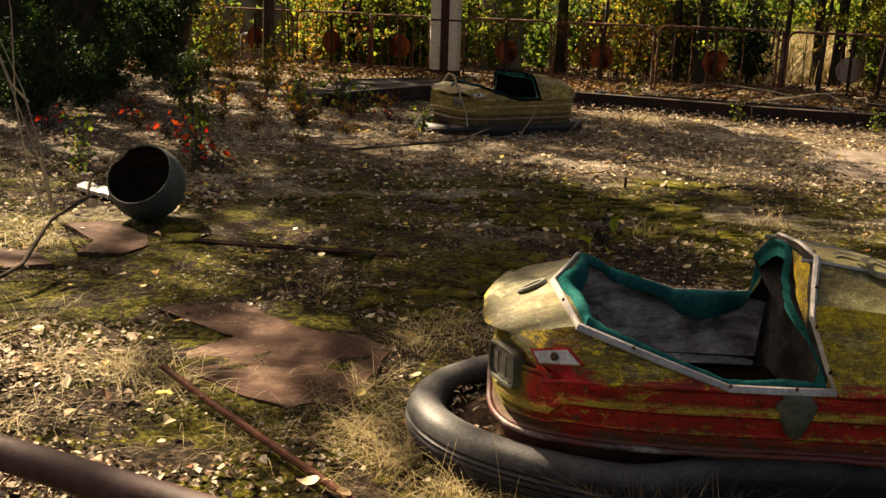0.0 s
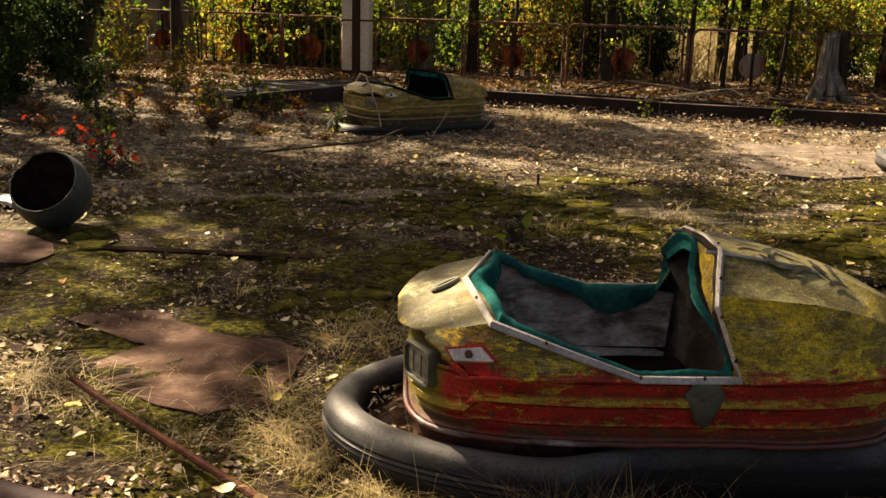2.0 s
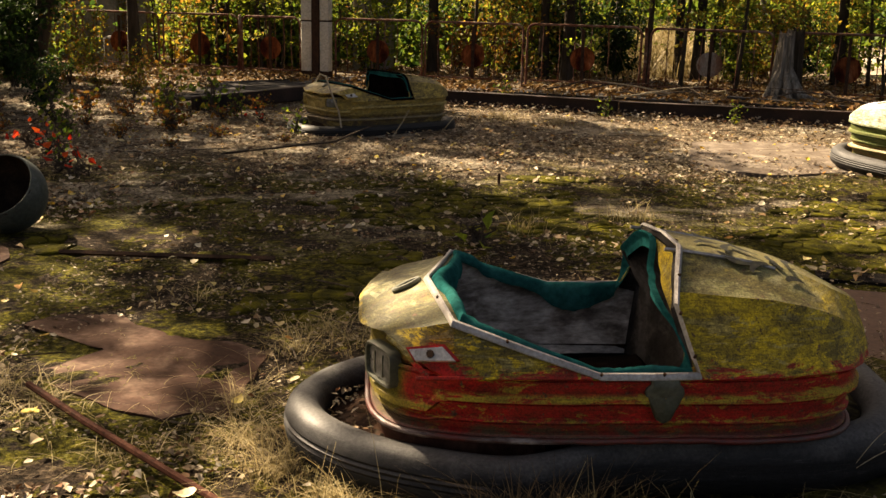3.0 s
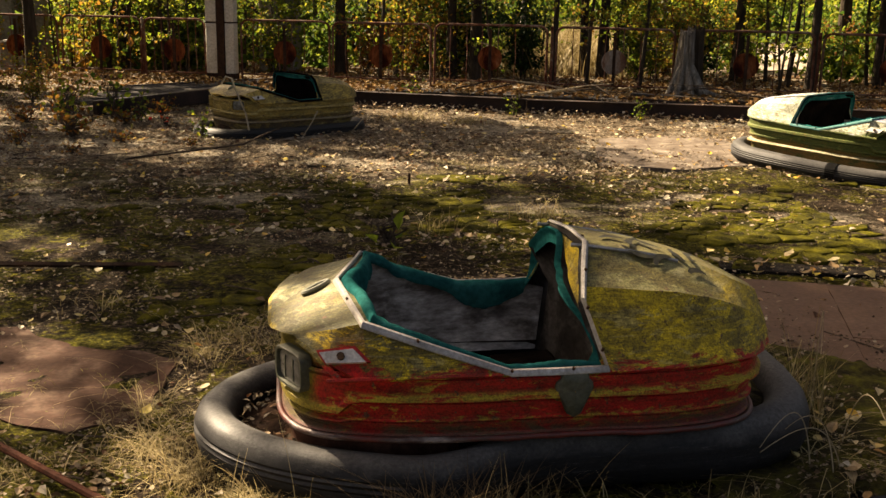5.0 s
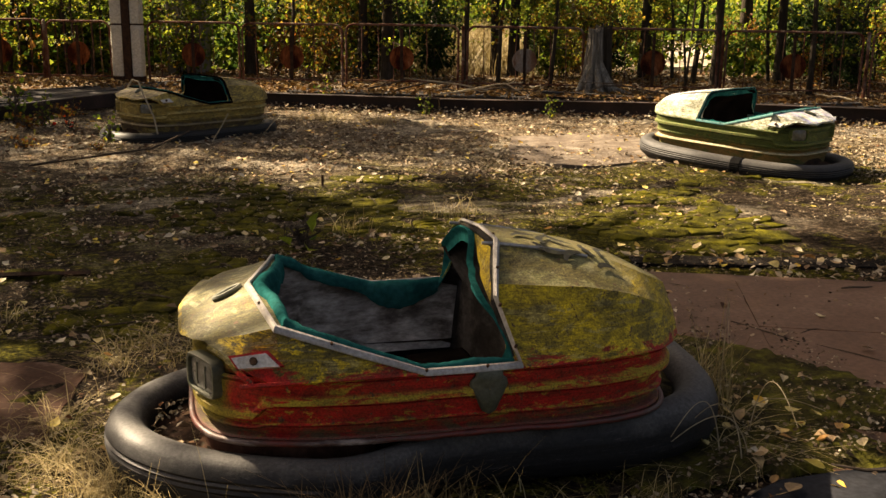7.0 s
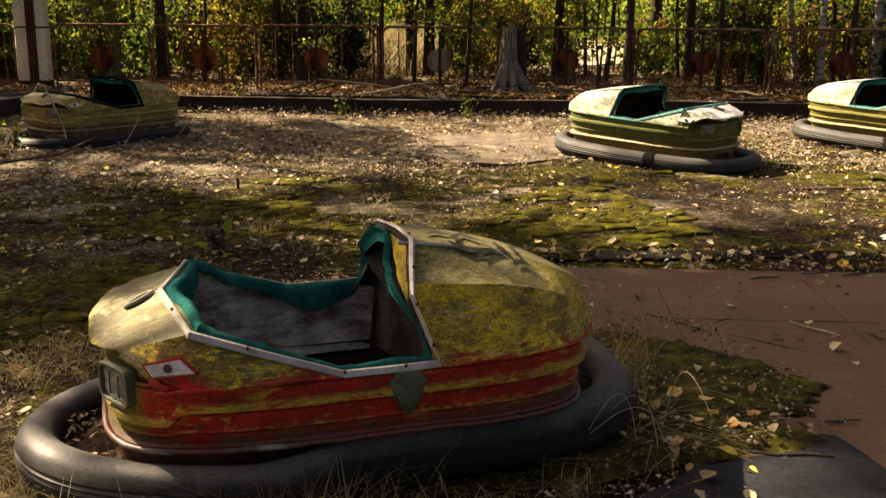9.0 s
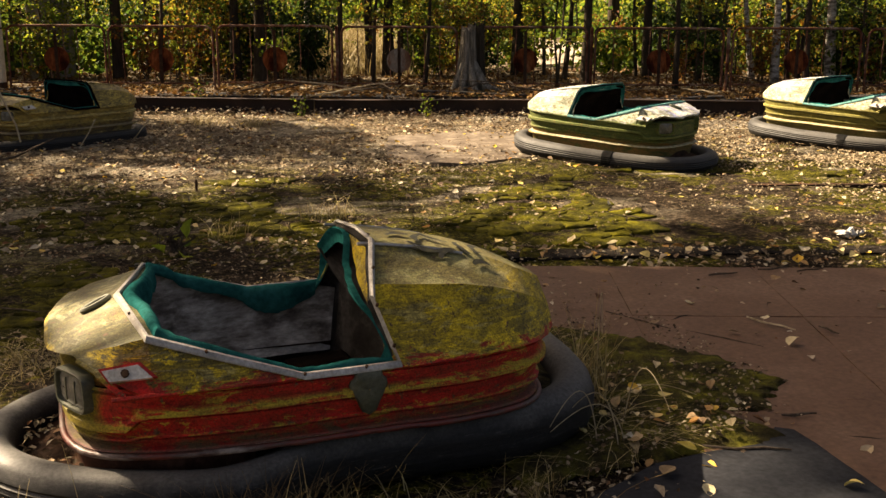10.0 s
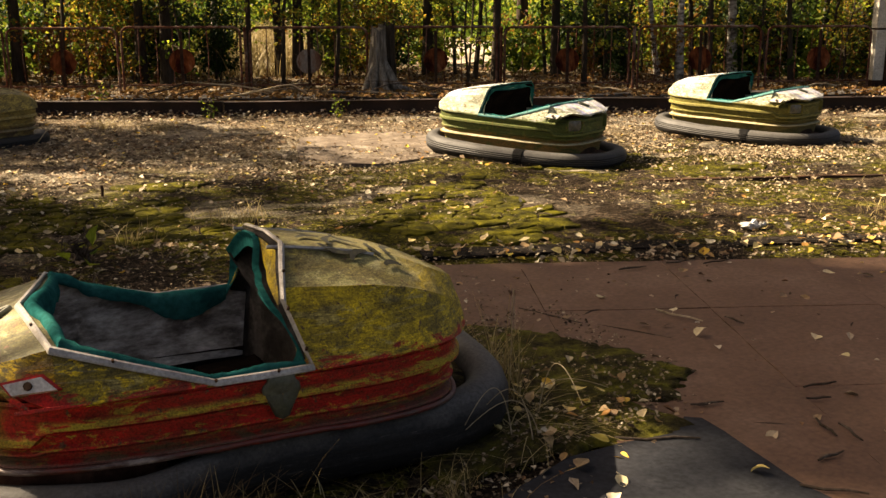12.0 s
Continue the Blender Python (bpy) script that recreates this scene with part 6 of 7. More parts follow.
for x, y, turn, s, tip in ((13.6, 16.4, 0, 0.8, 9.5), (14.41, 15.18, 40, 1.2, 1), (15.85, 15.25, 0, 0.8, -1.5), (16.47, 14.92, 160, 0.8, 1), (17.74, 15.14, 300, 0.8, 1), (9.0, 20.5, 10, 1.0, 6), (6.0, 21.0, 100, 1.0, 5), (18.3, 15.2, 200, 1.1, 3)):
    copy_thing(birch, pose(x, y, 0, 0, -tip, turn) @ Matrix.Diagonal((s, s, s, 1)))



def pole(seed, height, radius, leaves, mat):
    """A thin stem of the undergrowth with a few leafy twigs."""
    rng = random.Random(seed)
    th = empty("sapling")
    pts = [Vector((0.35 * noise.noise(Vector((t * 2, seed, 0))) * t, 0.35 * noise.noise(Vector((t * 2, seed, 5))) * t, height * t)) for t in (0, 0.15, 0.3, 0.45, 0.6, 0.8, 1)]
    bm = bmesh.new()
    tube(bm, pts, [radius * (1.15 - 0.8 * k / 6) for k in range(7)], 7)
    part("trunk", bm, m_bark, th)
    bm = bmesh.new()
    out = ([], [])
    for k in range(15):
        t = rng.uniform(0.12, 0.98) * 6
        i = min(5, int(t))
        p = pts[i].lerp(pts[i + 1], t - i)
        a = rng.uniform(0, 6.283)
        q = p + Vector((math.cos(a), math.sin(a), rng.uniform(-0.1, 0.8))) * rng.uniform(0.25, 0.75)
        m = p.lerp(q, 0.5) + Vector((rng.gauss(0, 0.04), rng.gauss(0, 0.04), 0.05))
        tube(bm, [p, m, q], [0.010, 0.006, 0.002], 4)
        for j in range(leaves):
            leaf_quads(out, m.lerp(q, rng.uniform(-0.4, 1.1)) + Vector((rng.gauss(0, 0.05), rng.gauss(0, 0.05), rng.gauss(0, 0.05))), rng.uniform(0.05, 0.10), rng)
    tagged(part("branchwork", bm, m_twig, th), kind="stuff")
    from_lists("foliage", out, mat, th)
    return th


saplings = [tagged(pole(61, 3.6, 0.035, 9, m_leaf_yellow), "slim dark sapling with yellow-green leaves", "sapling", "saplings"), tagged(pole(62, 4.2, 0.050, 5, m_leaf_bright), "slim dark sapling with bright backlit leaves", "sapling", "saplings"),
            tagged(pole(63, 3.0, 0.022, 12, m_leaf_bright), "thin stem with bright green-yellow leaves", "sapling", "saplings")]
rng = random.Random(131)
for k in range(66):
    x = rng.uniform(-4.5, 19)
    y = 18.9 - 0.405 * x + rng.uniform(0.3, 5.5)
    m = pose(x, y, 0, rng.uniform(-5, 5), rng.uniform(-5, 5), rng.uniform(0, 360)) @ Matrix.Diagonal((1, 1, rng.uniform(0.8, 1.2), 1))
    if k < 3:
        saplings[k].matrix_world = m
    else:
        copy_thing(saplings[k % 3], m)

# undergrowth behind the fence
kinds = []
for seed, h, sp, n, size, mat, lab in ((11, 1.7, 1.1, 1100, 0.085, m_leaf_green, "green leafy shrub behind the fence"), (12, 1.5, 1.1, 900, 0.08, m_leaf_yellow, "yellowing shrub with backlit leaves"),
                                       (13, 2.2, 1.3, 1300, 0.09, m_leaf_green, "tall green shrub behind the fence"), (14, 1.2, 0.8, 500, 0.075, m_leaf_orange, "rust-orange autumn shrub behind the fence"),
                                       (15, 2.0, 1.2, 800, 0.08, m_leaf_yellow, "thin yellow-leaved shrub under the trees"), (16, 1.9, 1.2, 1500, 0.10, m_leaf_dark, "dense dark green shrub with shade in its colour")):
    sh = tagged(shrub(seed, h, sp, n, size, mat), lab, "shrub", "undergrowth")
    kinds.append(sh)
placed = set()
rng = random.Random(77)


def plant(kind, x, y, s):
    m = pose(x, y, 0, 0, 0, rng.uniform(0, 360)) @ Matrix.Diagonal((s, s, s, 1))
    if kind not in placed:
        placed.add(kind)
        kinds[kind].matrix_world = m
    else:
        copy_thing(kinds[kind], m)


def clear_view(x, y):
    """Gaps through which the bright meadow and the path beyond are seen."""
    a = math.degrees(math.atan2(x, y))
    return (16.4 < a < 21.5) or (27.6 < a < 31.2 and y > 15) or (-13.5 < a < -10.5)


for k in range(118):
    x = rng.uniform(-7, 22)
    off = 0.5 + rng.uniform(0.25, 1.0) ** 1.5 * 7
    y = fence_y(x) + 0.3 + off
    if clear_view(x, y) and off < 9:
        continue
    # darker leaf tones at the left paint in the thicket's shade
    if x < -2.5:
        kind = rng.choice((5, 5, 3, 4))
    elif x < 3:
        kind = rng.choice((0, 2, 4, 5, 3))
    elif x < 9:
        kind = rng.choice((0, 0, 2, 4, 5, 5, 3))
    else:
        kind = rng.choice((4, 5, 5, 5, 3, 2))
    plant(kind, x, y, rng.uniform(0.7, 1.25))
def far_woods(name, count, near, far, size, leaf, mat, label, wide=1.0):
    """Bushes too far off to count, as one mass of leaves."""
    out = ([], [])
    for k in range(count):
        a = radians(rng.uniform(-25, 57))
        d = rng.uniform(near, far)
        x, y = d * math.sin(a), d * math.cos(a)
        if clear_view(x, y) and d < 40:
            continue
        h, w = size * rng.uniform(0.7, 1.3), wide * rng.uniform(0.7, 1.3)
        for j in range(260):
            u, v, t = rng.gauss(0, 0.45), rng.gauss(0, 0.45), rng.random()
            lump = 0.6 + 0.6 * noise.noise(Vector((x + u * 2, y + v * 2, t * 3)))
            leaf_quads(out, Vector((x + u * w * lump * 1.3, y + v * w * lump * 1.3, 0.05 + h * t * lump)), leaf * rng.uniform(0.7, 1.3), rng)
    tagged(from_lists(name, out, mat), label, "woods", kind="stuff")


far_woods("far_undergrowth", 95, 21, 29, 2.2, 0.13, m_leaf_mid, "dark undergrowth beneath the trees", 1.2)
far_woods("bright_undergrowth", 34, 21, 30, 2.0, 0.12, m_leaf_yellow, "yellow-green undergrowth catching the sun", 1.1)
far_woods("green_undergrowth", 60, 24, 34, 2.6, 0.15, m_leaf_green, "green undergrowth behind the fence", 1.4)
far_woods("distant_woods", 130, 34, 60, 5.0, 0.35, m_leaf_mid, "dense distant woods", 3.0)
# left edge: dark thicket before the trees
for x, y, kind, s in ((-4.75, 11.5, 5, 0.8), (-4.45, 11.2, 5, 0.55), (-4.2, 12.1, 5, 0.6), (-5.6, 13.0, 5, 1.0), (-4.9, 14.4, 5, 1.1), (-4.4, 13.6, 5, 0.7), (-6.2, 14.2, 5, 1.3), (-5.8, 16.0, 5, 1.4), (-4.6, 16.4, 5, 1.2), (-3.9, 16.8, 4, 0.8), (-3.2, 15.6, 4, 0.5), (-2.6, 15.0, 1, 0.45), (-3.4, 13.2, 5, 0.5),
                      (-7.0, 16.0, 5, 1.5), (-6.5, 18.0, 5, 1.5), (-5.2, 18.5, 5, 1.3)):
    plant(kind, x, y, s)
# small seedlings in the leaves
red = tagged(shrub(31, 0.26, 0.14, 9, 0.085, m_leaf_red), "red-leaved seedling in the dead leaves", "seedling", "seedlings")
red.matrix_world = pose(-2.75, 10.2, 0)
for x, y, s in ((-2.15, 8.9, 1.0), (-1.95, 8.7, 0.8), (-2.5, 9.8, 0.9), (-3.6, 11.5, 0.8), (-0.7, 12.4, 0.6), (-4.1, 10.6, 0.9)):
    copy_thing(red, pose(x, y, 0, 0, 0, x * 77) @ Matrix.Diagonal((s, s, s, 1)))
seedling = tagged(shrub(32, 0.5, 0.25, 46, 0.085, m_leaf_green), "green leafy seedling in the dead leaves", "seedling", "seedlings")
seedling.matrix_world = pose(-1.36, 13.4, 0)
for x, y, s in ((-1.0, 12.8, 0.7), (-0.25, 11.3, 0.55), (-2.3, 9.4, 0.6), (-3.0, 12.0, 0.9), (-2.6, 11.0, 0.7), (-3.4, 9.6, 0.6), (-1.7, 12.0, 0.9), (3.7, 13.2, 0.45), (5.2, 12.6, 0.5), (-2.95, 8.2, 0.5), (-2.0, 13.9, 0.8), (2.6, 14.6, 0.7), (6.4, 13.6, 0.4)):
    copy_thing(seedling, pose(x, y, 0, 0, 0, x * 91) @ Matrix.Diagonal((s, s, s, 1)))
sprout = tagged(shrub(34, 0.17, 0.07, 6, 0.10, m_leaf_green), "small green sprout on the dark moss", "seedling", "seedlings")
sprout.matrix_world = pose(0.99, 6.28, 0)
weed = tagged(shrub(33, 0.26, 0.30, 70, 0.065, m_leaf_orange), "brown-orange withered weed in dead leaves", "weed", "seedlings")
weed.matrix_world = pose(-1.6, 11.6, 0)
for x, y, s in ((-2.3, 12.7, 0.8), (-1.05, 11.0, 0.5), (-1.45, 10.3, 0.4), (-2.9, 13.3, 1.0), (-3.8, 12.4, 0.7), (-0.35, 10.7, 0.35), (-2.05, 10.9, 0.6), (-2.6, 11.9, 0.5), (-1.15, 12.6, 0.7), (-3.3, 11.0, 0.6), (-2.0, 13.5, 1.0), (-0.8, 13.6, 0.7)):
    copy_thing(weed, pose(x, y, 0, 0, 0, x * 57) @ Matrix.Diagonal((s, s, s, 1)))


# ---- dry grass ----
def tuft(out, x, y, n, height, spread, rng, width=0.0035, lay=0.5):
    verts, faces = out
    for k in range(n):
        a = rng.uniform(0, 6.283)
        r = abs(rng.gauss(0, spread))
        base = Vector((x + r * math.cos(a), y + r * math.sin(a), ground_z(x, y)))
        b = rng.uniform(0, 6.283)
        d = Vector((math.cos(b), math.sin(b), 0))
        h = height * rng.uniform(0.4, 1.2)
        bend = h * rng.uniform(0.2, 1.3) * lay * 2
        side = Vector((-d.y, d.x, 0)) * width * rng.uniform(0.7, 1.4)
        i = len(verts)
        steps = 5
        for j in range(steps):
            t = j / (steps - 1)
            p = base + d * bend * t ** 1.7 + Vector((0, 0, h * (t - 0.45 * lay * t * t * 1.6)))
            w = side * (1 - 0.8 * t)
            verts.extend((p - w, p + w))
        for j in range(steps - 1):
            q = i + 2 * j
            faces.append((q, q + 1, q + 3, q + 2))


rng = random.Random(91)
out = ([], [])
for x, y, n, h, s, lay in ((0.05, 4.62, 160, 0.16, 0.16, 0.8), (0.45, 4.8, 160, 0.16, 0.14, 0.8), (-0.1, 4.35, 120, 0.14, 0.14, 0.9), (0.25, 4.35, 120, 0.15, 0.12, 0.8),
                           (-0.25, 3.42, 260, 0.16, 0.11, 0.8), (-0.12, 3.15, 260, 0.18, 0.10, 0.7), (-0.30, 3.75, 150, 0.15, 0.13, 0.9), (0.10, 2.80, 260, 0.17, 0.14, 0.7), (0.42, 2.63, 240, 0.16, 0.12, 0.7),
                           (0.85, 2.55, 200, 0.18, 0.13, 0.6), (1.25, 2.55, 120, 0.14, 0.12, 0.7), (-0.05, 2.62, 220, 0.14, 0.16, 0.9),
                           (2.14, 3.42, 90, 0.30, 0.035, 0.35), (2.12, 3.34, 16, 0.42, 0.03, 0.16), (2.10, 3.15, 46, 0.22, 0.05, 0.6), (1.96, 2.93, 26, 0.20, 0.06, 0.9), (2.15, 3.75, 50, 0.18, 0.06, 0.6), (1.75, 2.70, 16, 0.16, 0.08, 0.9),
                           (-1.30, 3.95, 240, 0.13, 0.14, 1.0), (-1.85, 4.55, 130, 0.15, 0.16, 1.0), (-1.58, 4.0, 150, 0.14, 0.16, 1.0), (-1.05, 3.78, 140, 0.12, 0.1, 1.0), (-2.6, 6.3, 110, 0.2, 0.2, 0.8), (-2.4, 5.9, 90, 0.18, 0.16, 0.8),
                           (-2.9, 5.5, 90, 0.18, 0.2, 0.9), (-1.5, 3.4, 120, 0.12, 0.2, 1.0), (-0.7, 3.35, 120, 0.10, 0.2, 1.0), (2.2, 7.0, 60, 0.20, 0.12, 0.5), (2.3, 13.0, 160, 0.22, 0.22, 0.7), (2.9, 12.6, 120, 0.18, 0.25, 0.8),
                           (1.4, 6.7, 40, 0.2, 0.15, 0.5), (1.15, 4.75, 100, 0.15, 0.2, 0.8), (1.6, 5.2, 60, 0.14, 0.2, 0.8), (-0.6, 5.2, 50, 0.12, 0.2, 0.8), (7.9, 5.6, 160, 0.18, 0.3, 0.8), (6.5, 5.0, 160, 0.16, 0.3, 0.8), (3.02, 2.98, 220, 0.06, 0.07, 1.0), (3.12, 2.90, 160, 0.05, 0.06, 1.0), (0.62, 2.56, 90, 0.20, 0.10, 0.5), (0.20, 2.66, 8, 0.36, 0.06, 0.25), (0.75, 2.56, 10, 0.30, 0.10, 0.3), (1.0, 2.55, 7, 0.30, 0.08, 0.3), (0.02, 2.80, 8, 0.30, 0.06, 0.3), (1.5, 2.56, 60, 0.16, 0.1, 0.5), (0.22, 2.74, 150, 0.12, 0.07, 0.8), (0.05, 2.95, 90, 0.13, 0.06, 0.7), (0.95, 2.80, 10, 0.22, 0.06, 0.3), (2.10, 3.02, 30, 0.20, 0.07, 0.8), (2.06, 2.86, 26, 0.16, 0.08, 0.95), (2.15, 3.22, 26, 0.36, 0.03, 0.2)):
    tuft(out, x, y, n, h, s, rng, 0.0024 if x > 1.8 and y < 5 else 0.0016 if y < 5 else 0.003, lay)
tagged(from_lists("dry_grass", out, m_straw), "tufts of dry straw-coloured grass", "grass", kind="stuff")
out = ([], [])
for k in range(260):
    x, y = rng.uniform(-3, 9), rng.uniform(2.8, 12)
    tuft(out, x, y, 8, 0.07, 0.05, rng, 0.0018, 0.9)
for k in range(70):
    a, d = radians(rng.uniform(15.0, 23.0)), rng.uniform(21, 38)
    tuft(out, d * math.sin(a), d * math.cos(a), 60, rng.uniform(0.7, 1.2), 0.6, rng, 0.010, 0.4)
withered = ([], [])
for x, y, n, h in ((0.46, 2.59, 120, 0.25), (0.56, 2.60, 150, 0.28), (0.66, 2.60, 150, 0.28), (0.76, 2.62, 90, 0.24), (0.92, 2.68, 14, 0.26), (1.9, 2.84, 30, 0.12)):
    tuft(withered, x, y, n, h, 0.045, rng, 0.0015, 0.45)
tagged(from_lists("withered_weeds", withered, m_withered), "dark withered weeds against the tyre", "weeds", kind="stuff")
tagged(from_lists("sparse_grass", out, m_straw), "sparse straw grass and the dry meadow behind", "grass", kind="stuff")
out = ([], [])
for k in range(1500):
    x, y = rng.uniform(-2.6, 4.2), rng.uniform(2.6, 8.5)
    if noise.noise(Vector((x * 0.9, y * 0.9, 4))) > 0.0:
        tuft(out, x, y, 9, 0.025, 0.04, rng, 0.0018, 0.9)
for k in range(900):
    x, y = rng.uniform(1.70, 2.86), rng.uniform(2.68, 4.0)
    if noise.noise(Vector((x * 4, y * 4, 2))) > 0.0:
        tuft(out, x, y, 10, 0.03, 0.03, rng, 0.0016, 0.9)
tagged(from_lists("moss_tufts", out, m_grass), "low green moss tufts", "moss", kind="stuff")
# long bleached blades that arch over the tyre
for k, (x, y, dx, dy, h) in enumerate(((1.90, 2.86, -0.22, -0.05, 0.22), (1.95, 2.80, -0.16, 0.10, 0.20), (2.0, 2.84, -0.3, 0.0, 0.16), (2.1, 3.0, 0.02, -0.25, 0.24), (2.12, 3.1, 0.3, -0.1, 0.10), (2.16, 3.3, 0.05, 0.05, 0.40))):
    rod("grass_blade", [(x + dx * t * (0.4 + 0.6 * t), y + dy * t * (0.4 + 0.6 * t), 0.02 + h * math.sin(2.55 * t) * (1.06 - 0.1 * t)) for t in (j / 14 for j in range(15))], [0.0024 - 0.0012 * j / 14 for j in range(15)], m_straw_stem, "long bleached grass blade arching over the tyre", "grass blade", 5)


# ---- fallen leaves and twigs ----
CARS = ((0.98, 3.32, 177), (5.63, 8.78, -63), (8.63, 8.83, -71), (0.64, 12.08, 209))


def under_car(x, y):
    if ((x + 0.72) / 0.5) ** 2 + ((y - 4.2) / 0.62) ** 2 < 1:  # the bare plate in the moss
        return True
    for cx, cy, a in CARS:
        dx, dy = x - cx, y - cy
        c, s = math.cos(radians(a)), math.sin(radians(a))
        u, v = dx * c + dy * s, -dx * s + dy * c
        if (abs(u) / 1.08) ** 2.7 + (abs(v) / 0.62) ** 2.7 < 1:
            return True
    return False


def litter_density(x, y):
    p = (Vector((x, y)) - PO)
    u, v = p.dot(UX), p.dot(VX)
    if -1.5 < u < 1.68 and -0.9 < v < 2.6:
        return 0.02
    if ((x - 4.5) / 1.05) ** 2 + ((y - 9.9) / 1.0) ** 2 < 1 + 0.5 * noise.noise(Vector((x * 2, y * 2, 6))):  # the swept plate
        return 0.22
    d = 0.075 + 0.925 * min(1, max(0, (y - 7.2 - 0.12 * max(0, x)) / 2.8))
    d = max(d, 0.75 * min(1, max(0, (-0.9 - x) / 0.8)) if y < 4.4 else 0)
    if x < -1.5 and y > 6.8:
        d = 1
    if 1.69 < u < 2.3:
        d = max(d, 0.6)
    patch = noise.noise(Vector((x * 0.8, y * 0.8, 2))) + 0.75 * noise.noise(Vector((x * 2.1, y * 2.6, 7)))
    return d * (0.20 + 1.15 * max(0, patch + 0.30))


rng = random.Random(5)
old, fresh, crumbs = ([], []), ([], []), ([], [])
tries = 0
while len(old[1]) < 2 * 46000 and tries < 700000:
    tries += 1
    x, y = rng.uniform(-6.5, 14.5), 2.2 + 14.5 * rng.random() ** 1.15
    if abs(math.degrees(math.atan2(x, y)) - 14) > 42 or under_car(x, y) or rng.random() > litter_density(x, y):
        continue
    leaf_quads(old, Vector((x, y, ground_z(x, y) + rng.uniform(0.004, 0.03) + (0.012 if y < 9 else 0))), rng.uniform(0.014, 0.036) if rng.random() < 0.80 else rng.uniform(0.036, 0.07), rng, rng.uniform(0.05, 0.3), 0.32)
brown = ([], [])
for k in range(26000):  # the slope between kerb and woods
    x = rng.uniform(-8, 19)
    off = 0.1 + 9.5 * rng.random() ** 1.5
    leaf_quads(brown, Vector((x, 15.43 - 0.446 * x + off, rng.uniform(0.0, 0.03) + (0.20 if off < 1.3 and rng.random() < 0.5 else 0.0))), rng.uniform(0.045, 0.10), rng, 0.25, 0.45)
tagged(from_lists("leaf_slope", brown, m_litter_brown), "rust-brown fallen leaves under the trees", "leaves", kind="stuff")
count = 0
while count < 2700:
    x, y = rng.uniform(-4, 12), 2.2 + 12 * rng.random() ** 1.25
    if under_car(x, y) or rng.random() > (0.25 if litter_density(x, y) > 0.04 else 0.03) + litter_density(x, y) * 0.6:
        continue
    count += 1
    whole_leaf(fresh, Vector((x, y, ground_z(x, y) + 0.028)), rng.uniform(0.032, 0.066), rng, 0.5, 0.25)
for x, y in ((3.37, 3.74), (3.28, 3.45), (2.50, 2.88), (2.47, 2.25), (3.0, 4.6), (3.9, 4.3), (1.98, 2.55), (1.92, 2.30), (-0.94, 3.36), (-0.28, 2.86), (-0.39, 2.92), (1.98, 2.75), (2.15, 2.68), (2.3, 3.0), (2.28, 3.2), (2.35, 3.1), (2.2, 2.95), (0.42, 2.60), (0.9, 2.52), (1.3, 2.56), (3.6, 2.9), (4.1, 3.6), (4.6, 3.9)):
    whole_leaf(fresh, Vector((x, y, 0.045)), rng.uniform(0.05, 0.075), rng, 0.45, 0.2)
for k in range(25):  # in the gap between tyre and nose, on the hull's ledge
    a = rng.uniform(-1, 1)
    leaf_quads(old, Vector((0.98 - 0.88 - rng.uniform(-0.06, 0.06), 3.32 + a * 0.30, 0.125 + rng.uniform(0, 0.02))), rng.uniform(0.02, 0.045), rng, 0.1, 0.5)
for k in range(13000):  # thick litter beside the near fence
    x, y = rng.gauss(-1.5, 0.65), rng.gauss(2.8, 0.9)
    if noise.noise(Vector((x * 1.3, y * 1.3, 9))) < -0.25 + 0.5 * max(0, x + 1.1) or (x > -1.2 and y > 3.5) or y > 4.6 or x > -0.1:
        continue
    leaf_quads(old, Vector((x, y, ground_z(x, y) + rng.uniform(0.006, 0.03))), rng.uniform(0.012, 0.040), rng, rng.uniform(0.05, 0.25), 0.5)
for k in range(150):  # on the moss behind the car and along the plates' edge
    a, b = rng.choice((((1.75, 2.70), (2.75, 3.9)), ((2.0, 2.72), (2.75, 2.95)), ((2.3, 4.2), (4.6, 4.75))))
    x, y = rng.uniform(a[0], b[0]), rng.uniform(a[1], b[1])
    leaf_quads(old, Vector((x, y, 0.052)), rng.uniform(0.010, 0.030), rng, 0.15, 0.4)
for k in range(170):
    x = rng.uniform(2.8, 7.5)
    y = rng.gauss(5.35 - 0.42 * (x - 3.5), 0.35)
    if litter_density(x, y) < 0.04:
        continue
    whole_leaf(fresh, Vector((x, y, 0.042)), rng.uniform(0.04, 0.08), rng, 0.5, 0.3)
for k in range(34):
    x, y = rng.uniform(1.85, 2.6), rng.uniform(2.66, 3.4)
    whole_leaf(fresh, Vector((x, y, 0.058)), rng.uniform(0.035, 0.06), rng, 0.5, 0.35)
for k in range(60000):
    y = 2.3 + 8.5 * rng.random() ** 1.3
    x = y * math.tan(radians(rng.uniform(-27, 54)))
    if under_car(x, y) or litter_density(x, y) < 0.03:
        continue
    leaf_quads(crumbs, Vector((x, y, ground_z(x, y) + rng.uniform(0.002, 0.030))), rng.uniform(0.007, 0.024), rng, 0.1, 0.4)
for k in range(2600):  # rotted bits on the moss behind the car
    x, y = rng.uniform(1.6, 2.92), rng.uniform(2.68, 4.1)
    if under_car(x, y) or noise.noise(Vector((x * 3, y * 3, 8))) < -0.1 or x > 2.2 + 0.7 * min(1, (y - 2.6) / 0.5):
        continue
    leaf_quads(crumbs, Vector((x, y, 0.040 + rng.uniform(0, 0.016))), rng.uniform(0.007, 0.022), rng, 0.15, 0.5)
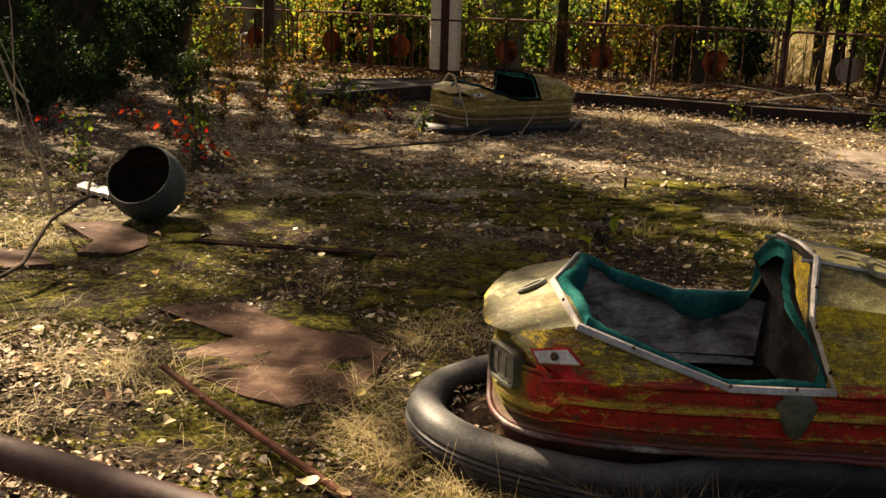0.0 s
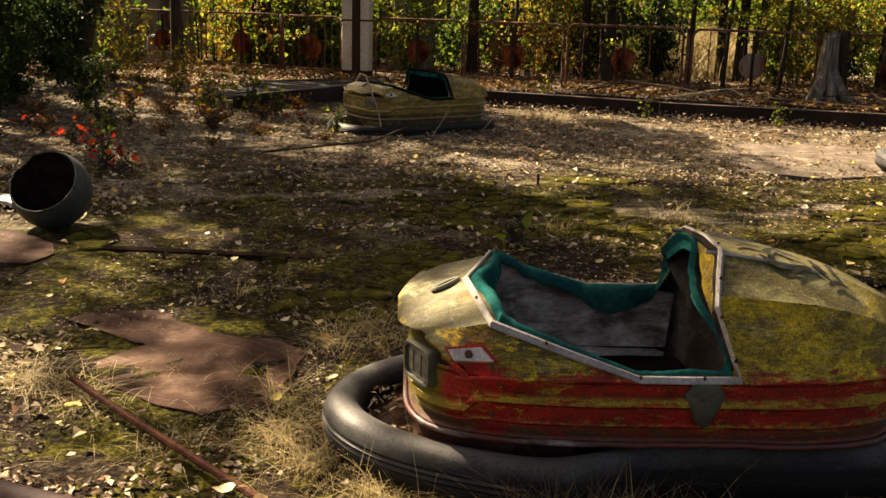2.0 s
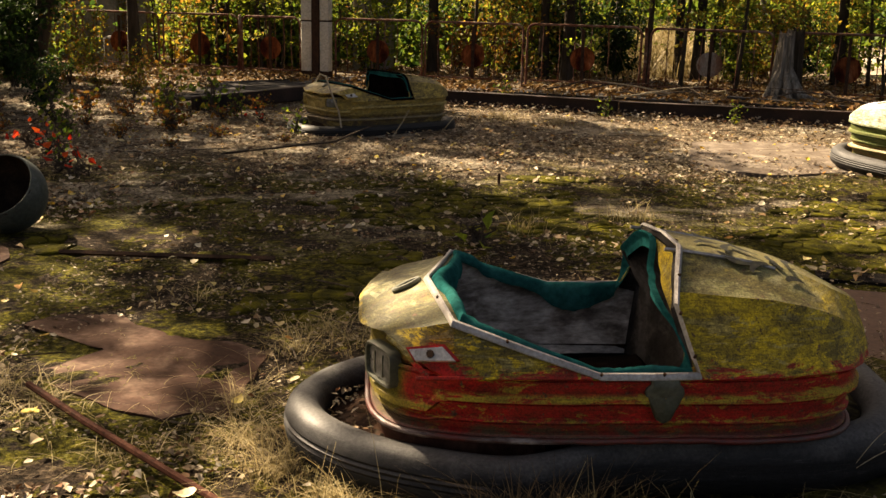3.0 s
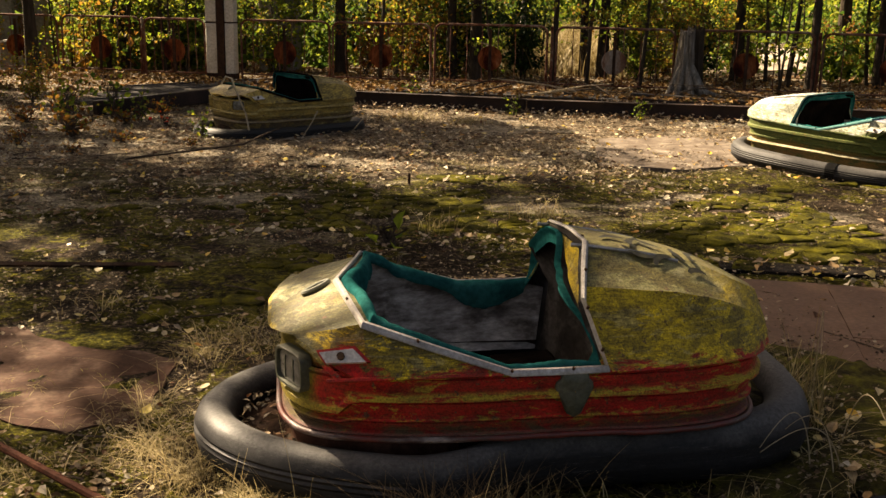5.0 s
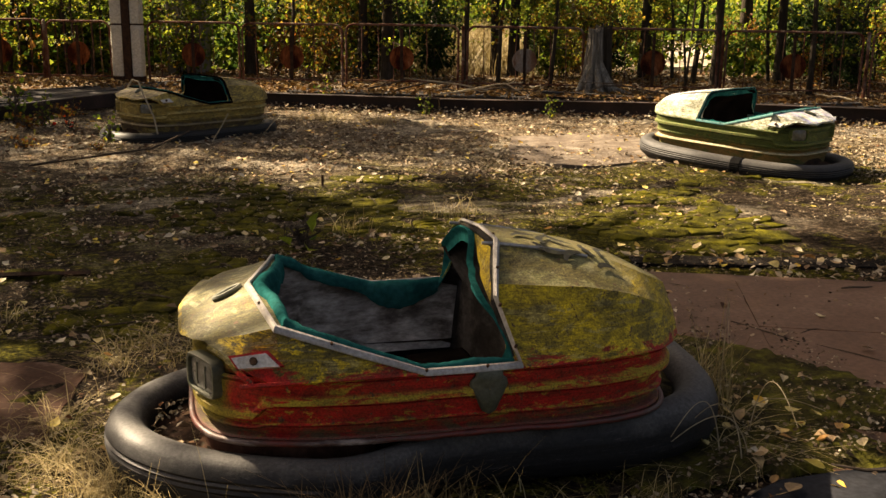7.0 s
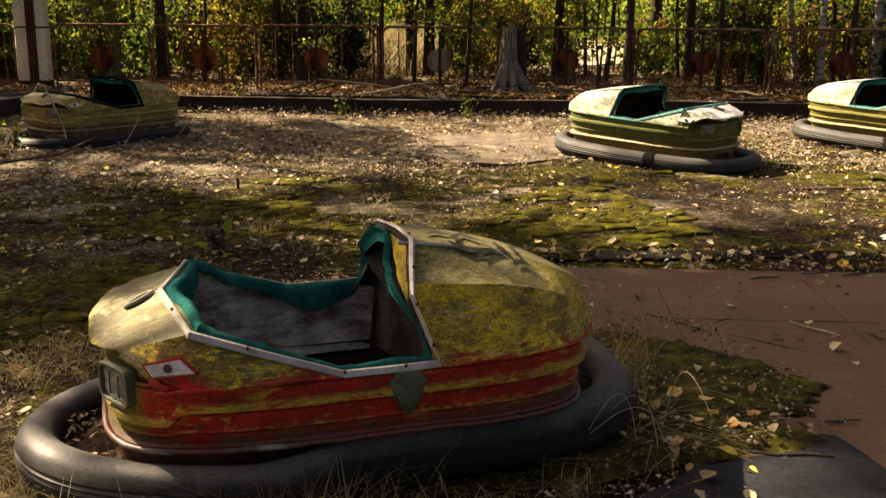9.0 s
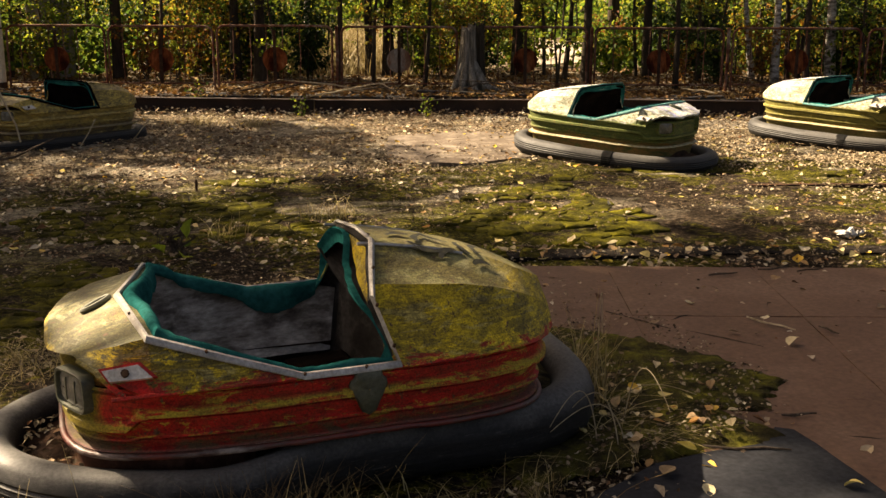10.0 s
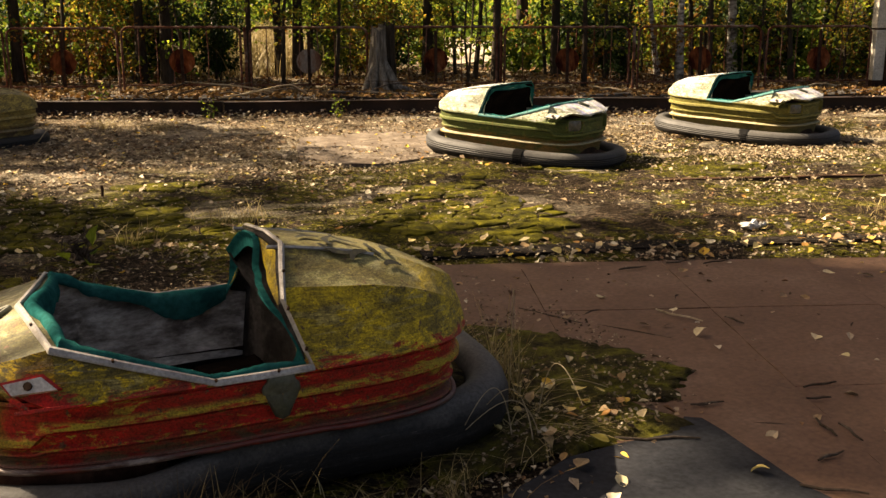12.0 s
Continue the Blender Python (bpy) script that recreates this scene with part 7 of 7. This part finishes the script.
for k in range(170):  # debris between the tyre and the nose
    a = rng.uniform(-1.2, 1.2)
    leaf_quads(crumbs, Vector((0.98 - rng.uniform(0.78, 0.93) * math.cos(a * 0.5), 3.32 + 0.42 * math.sin(a), 0.118 + rng.uniform(0, 0.02))), rng.uniform(0.010, 0.028), rng, 0.15, 0.6)
drift, brown_kerb = ([], []), ([], [])
for cx, cy, rx, ry, n in ((7.9, 7.8, 1.3, 0.9, 5200), (9.6, 8.0, 1.6, 1.2, 3600), (6.5, 6.35, 0.9, 0.45, 600), (7.1, 9.4, 0.8, 0.9, 1800), (3.3, 9.0, 0.9, 0.6, 1200), (2.6, 10.2, 1.2, 0.8, 1600)):
    for k in range(n):  # dry leaves blown together between the cars
        x, y = rng.gauss(cx, rx * 0.55), rng.gauss(cy, ry * 0.55)
        if under_car(x, y) or noise.noise(Vector((x * 1.1, y * 1.9, 5))) + 0.4 * noise.noise(Vector((x * 4, y * 5, 1))) < rng.uniform(-0.35, 0.1):
            continue
        leaf_quads(drift, Vector((x, y, ground_z(x, y) + rng.uniform(0.006, 0.034))), rng.uniform(0.014, 0.045), rng, rng.uniform(0.05, 0.3), 0.35)
for k in range(3600):  # leaves heaped against the kerb and lying on it
    s0, off = rng.uniform(-0.2, 18), -0.10 - abs(rng.gauss(0, 0.16))
    lying = rng.random() < 0.25
    p = on_beam(s0, rng.uniform(-0.06, 0.05) if lying else off, 0.197 if lying else max(0.01, 0.085 * (1 + (off + 0.1) / 0.3)) * rng.random())
    if lying and noise.noise(Vector((s0 * 0.8, 3, 0))) < 0.05:
        continue
    leaf_quads(brown_kerb, p, rng.uniform(0.025, 0.06), rng, rng.uniform(0.1, 0.3), 0.5)
tagged(from_lists("kerb_leaves", brown_kerb, m_litter), "dead leaves heaped against the kerb beam", "leaves", kind="stuff")
tagged(from_lists("dry_leaf_drift", drift, m_litter_dry), "bleached dry leaves blown together between the cars", "leaves", kind="stuff")
tagged(from_lists("leaf_crumbs", crumbs, m_crumb), "crumbled dead leaf fragments on the moss", "leaves", kind="stuff")
tagged(from_lists("fallen_leaves", old, m_litter), "dead brown and grey fallen leaves", "leaves", kind="stuff")
tagged(from_lists("fresh_leaves", fresh, m_litter_yellow), "yellow and cream freshly fallen leaves", "leaves", kind="stuff")
bm = bmesh.new()
for k in range(420):
    x, y = rng.uniform(-4, 11), rng.uniform(2.3, 13.5)
    if under_car(x, y):
        continue
    a, ln = rng.uniform(0, 6.283), rng.uniform(0.08, 0.4)
    d = Vector((math.cos(a), math.sin(a), 0)) * ln / 2
    c = Vector((x, y, ground_z(x, y) + 0.022))
    tube(bm, [c - d, c + Vector((rng.gauss(0, 0.01), rng.gauss(0, 0.01), 0.006)), c + d], rng.uniform(0.002, 0.005), 4)
tagged(link("twigs", bm, m_twig), "thin broken twigs strewn on the ground", "twigs", kind="stuff")
# clear plastic on the leaves, shaped as opaque dull white lumps
bm = bmesh.new()
for k in range(3):
    r = bmesh.ops.create_icosphere(bm, subdivisions=3, radius=0.052 - 0.010 * k, matrix=pose(5.18 + 0.06 * k, 5.09 + 0.02 * k, 0.015) @ Matrix.Diagonal((1.4, 0.8, 0.22, 1)))
    for v in r["verts"]:
        v.co += Vector((noise.noise(v.co * 26), noise.noise(v.co * 26 + Vector((3, 0, 0))), noise.noise(v.co * 26 + Vector((0, 6, 0))) + 0.25)) * 0.045
tagged(link("crumpled_plastic", bm, worn("dull white plastic", ((0.36, 0.36, 0.36), (0.50, 0.50, 0.50), (0.62, 0.62, 0.61)), 12.0, 0.8, 0.3, 60.0)), "crumpled clear plastic, drawn dull white, on the leaves", "litter")
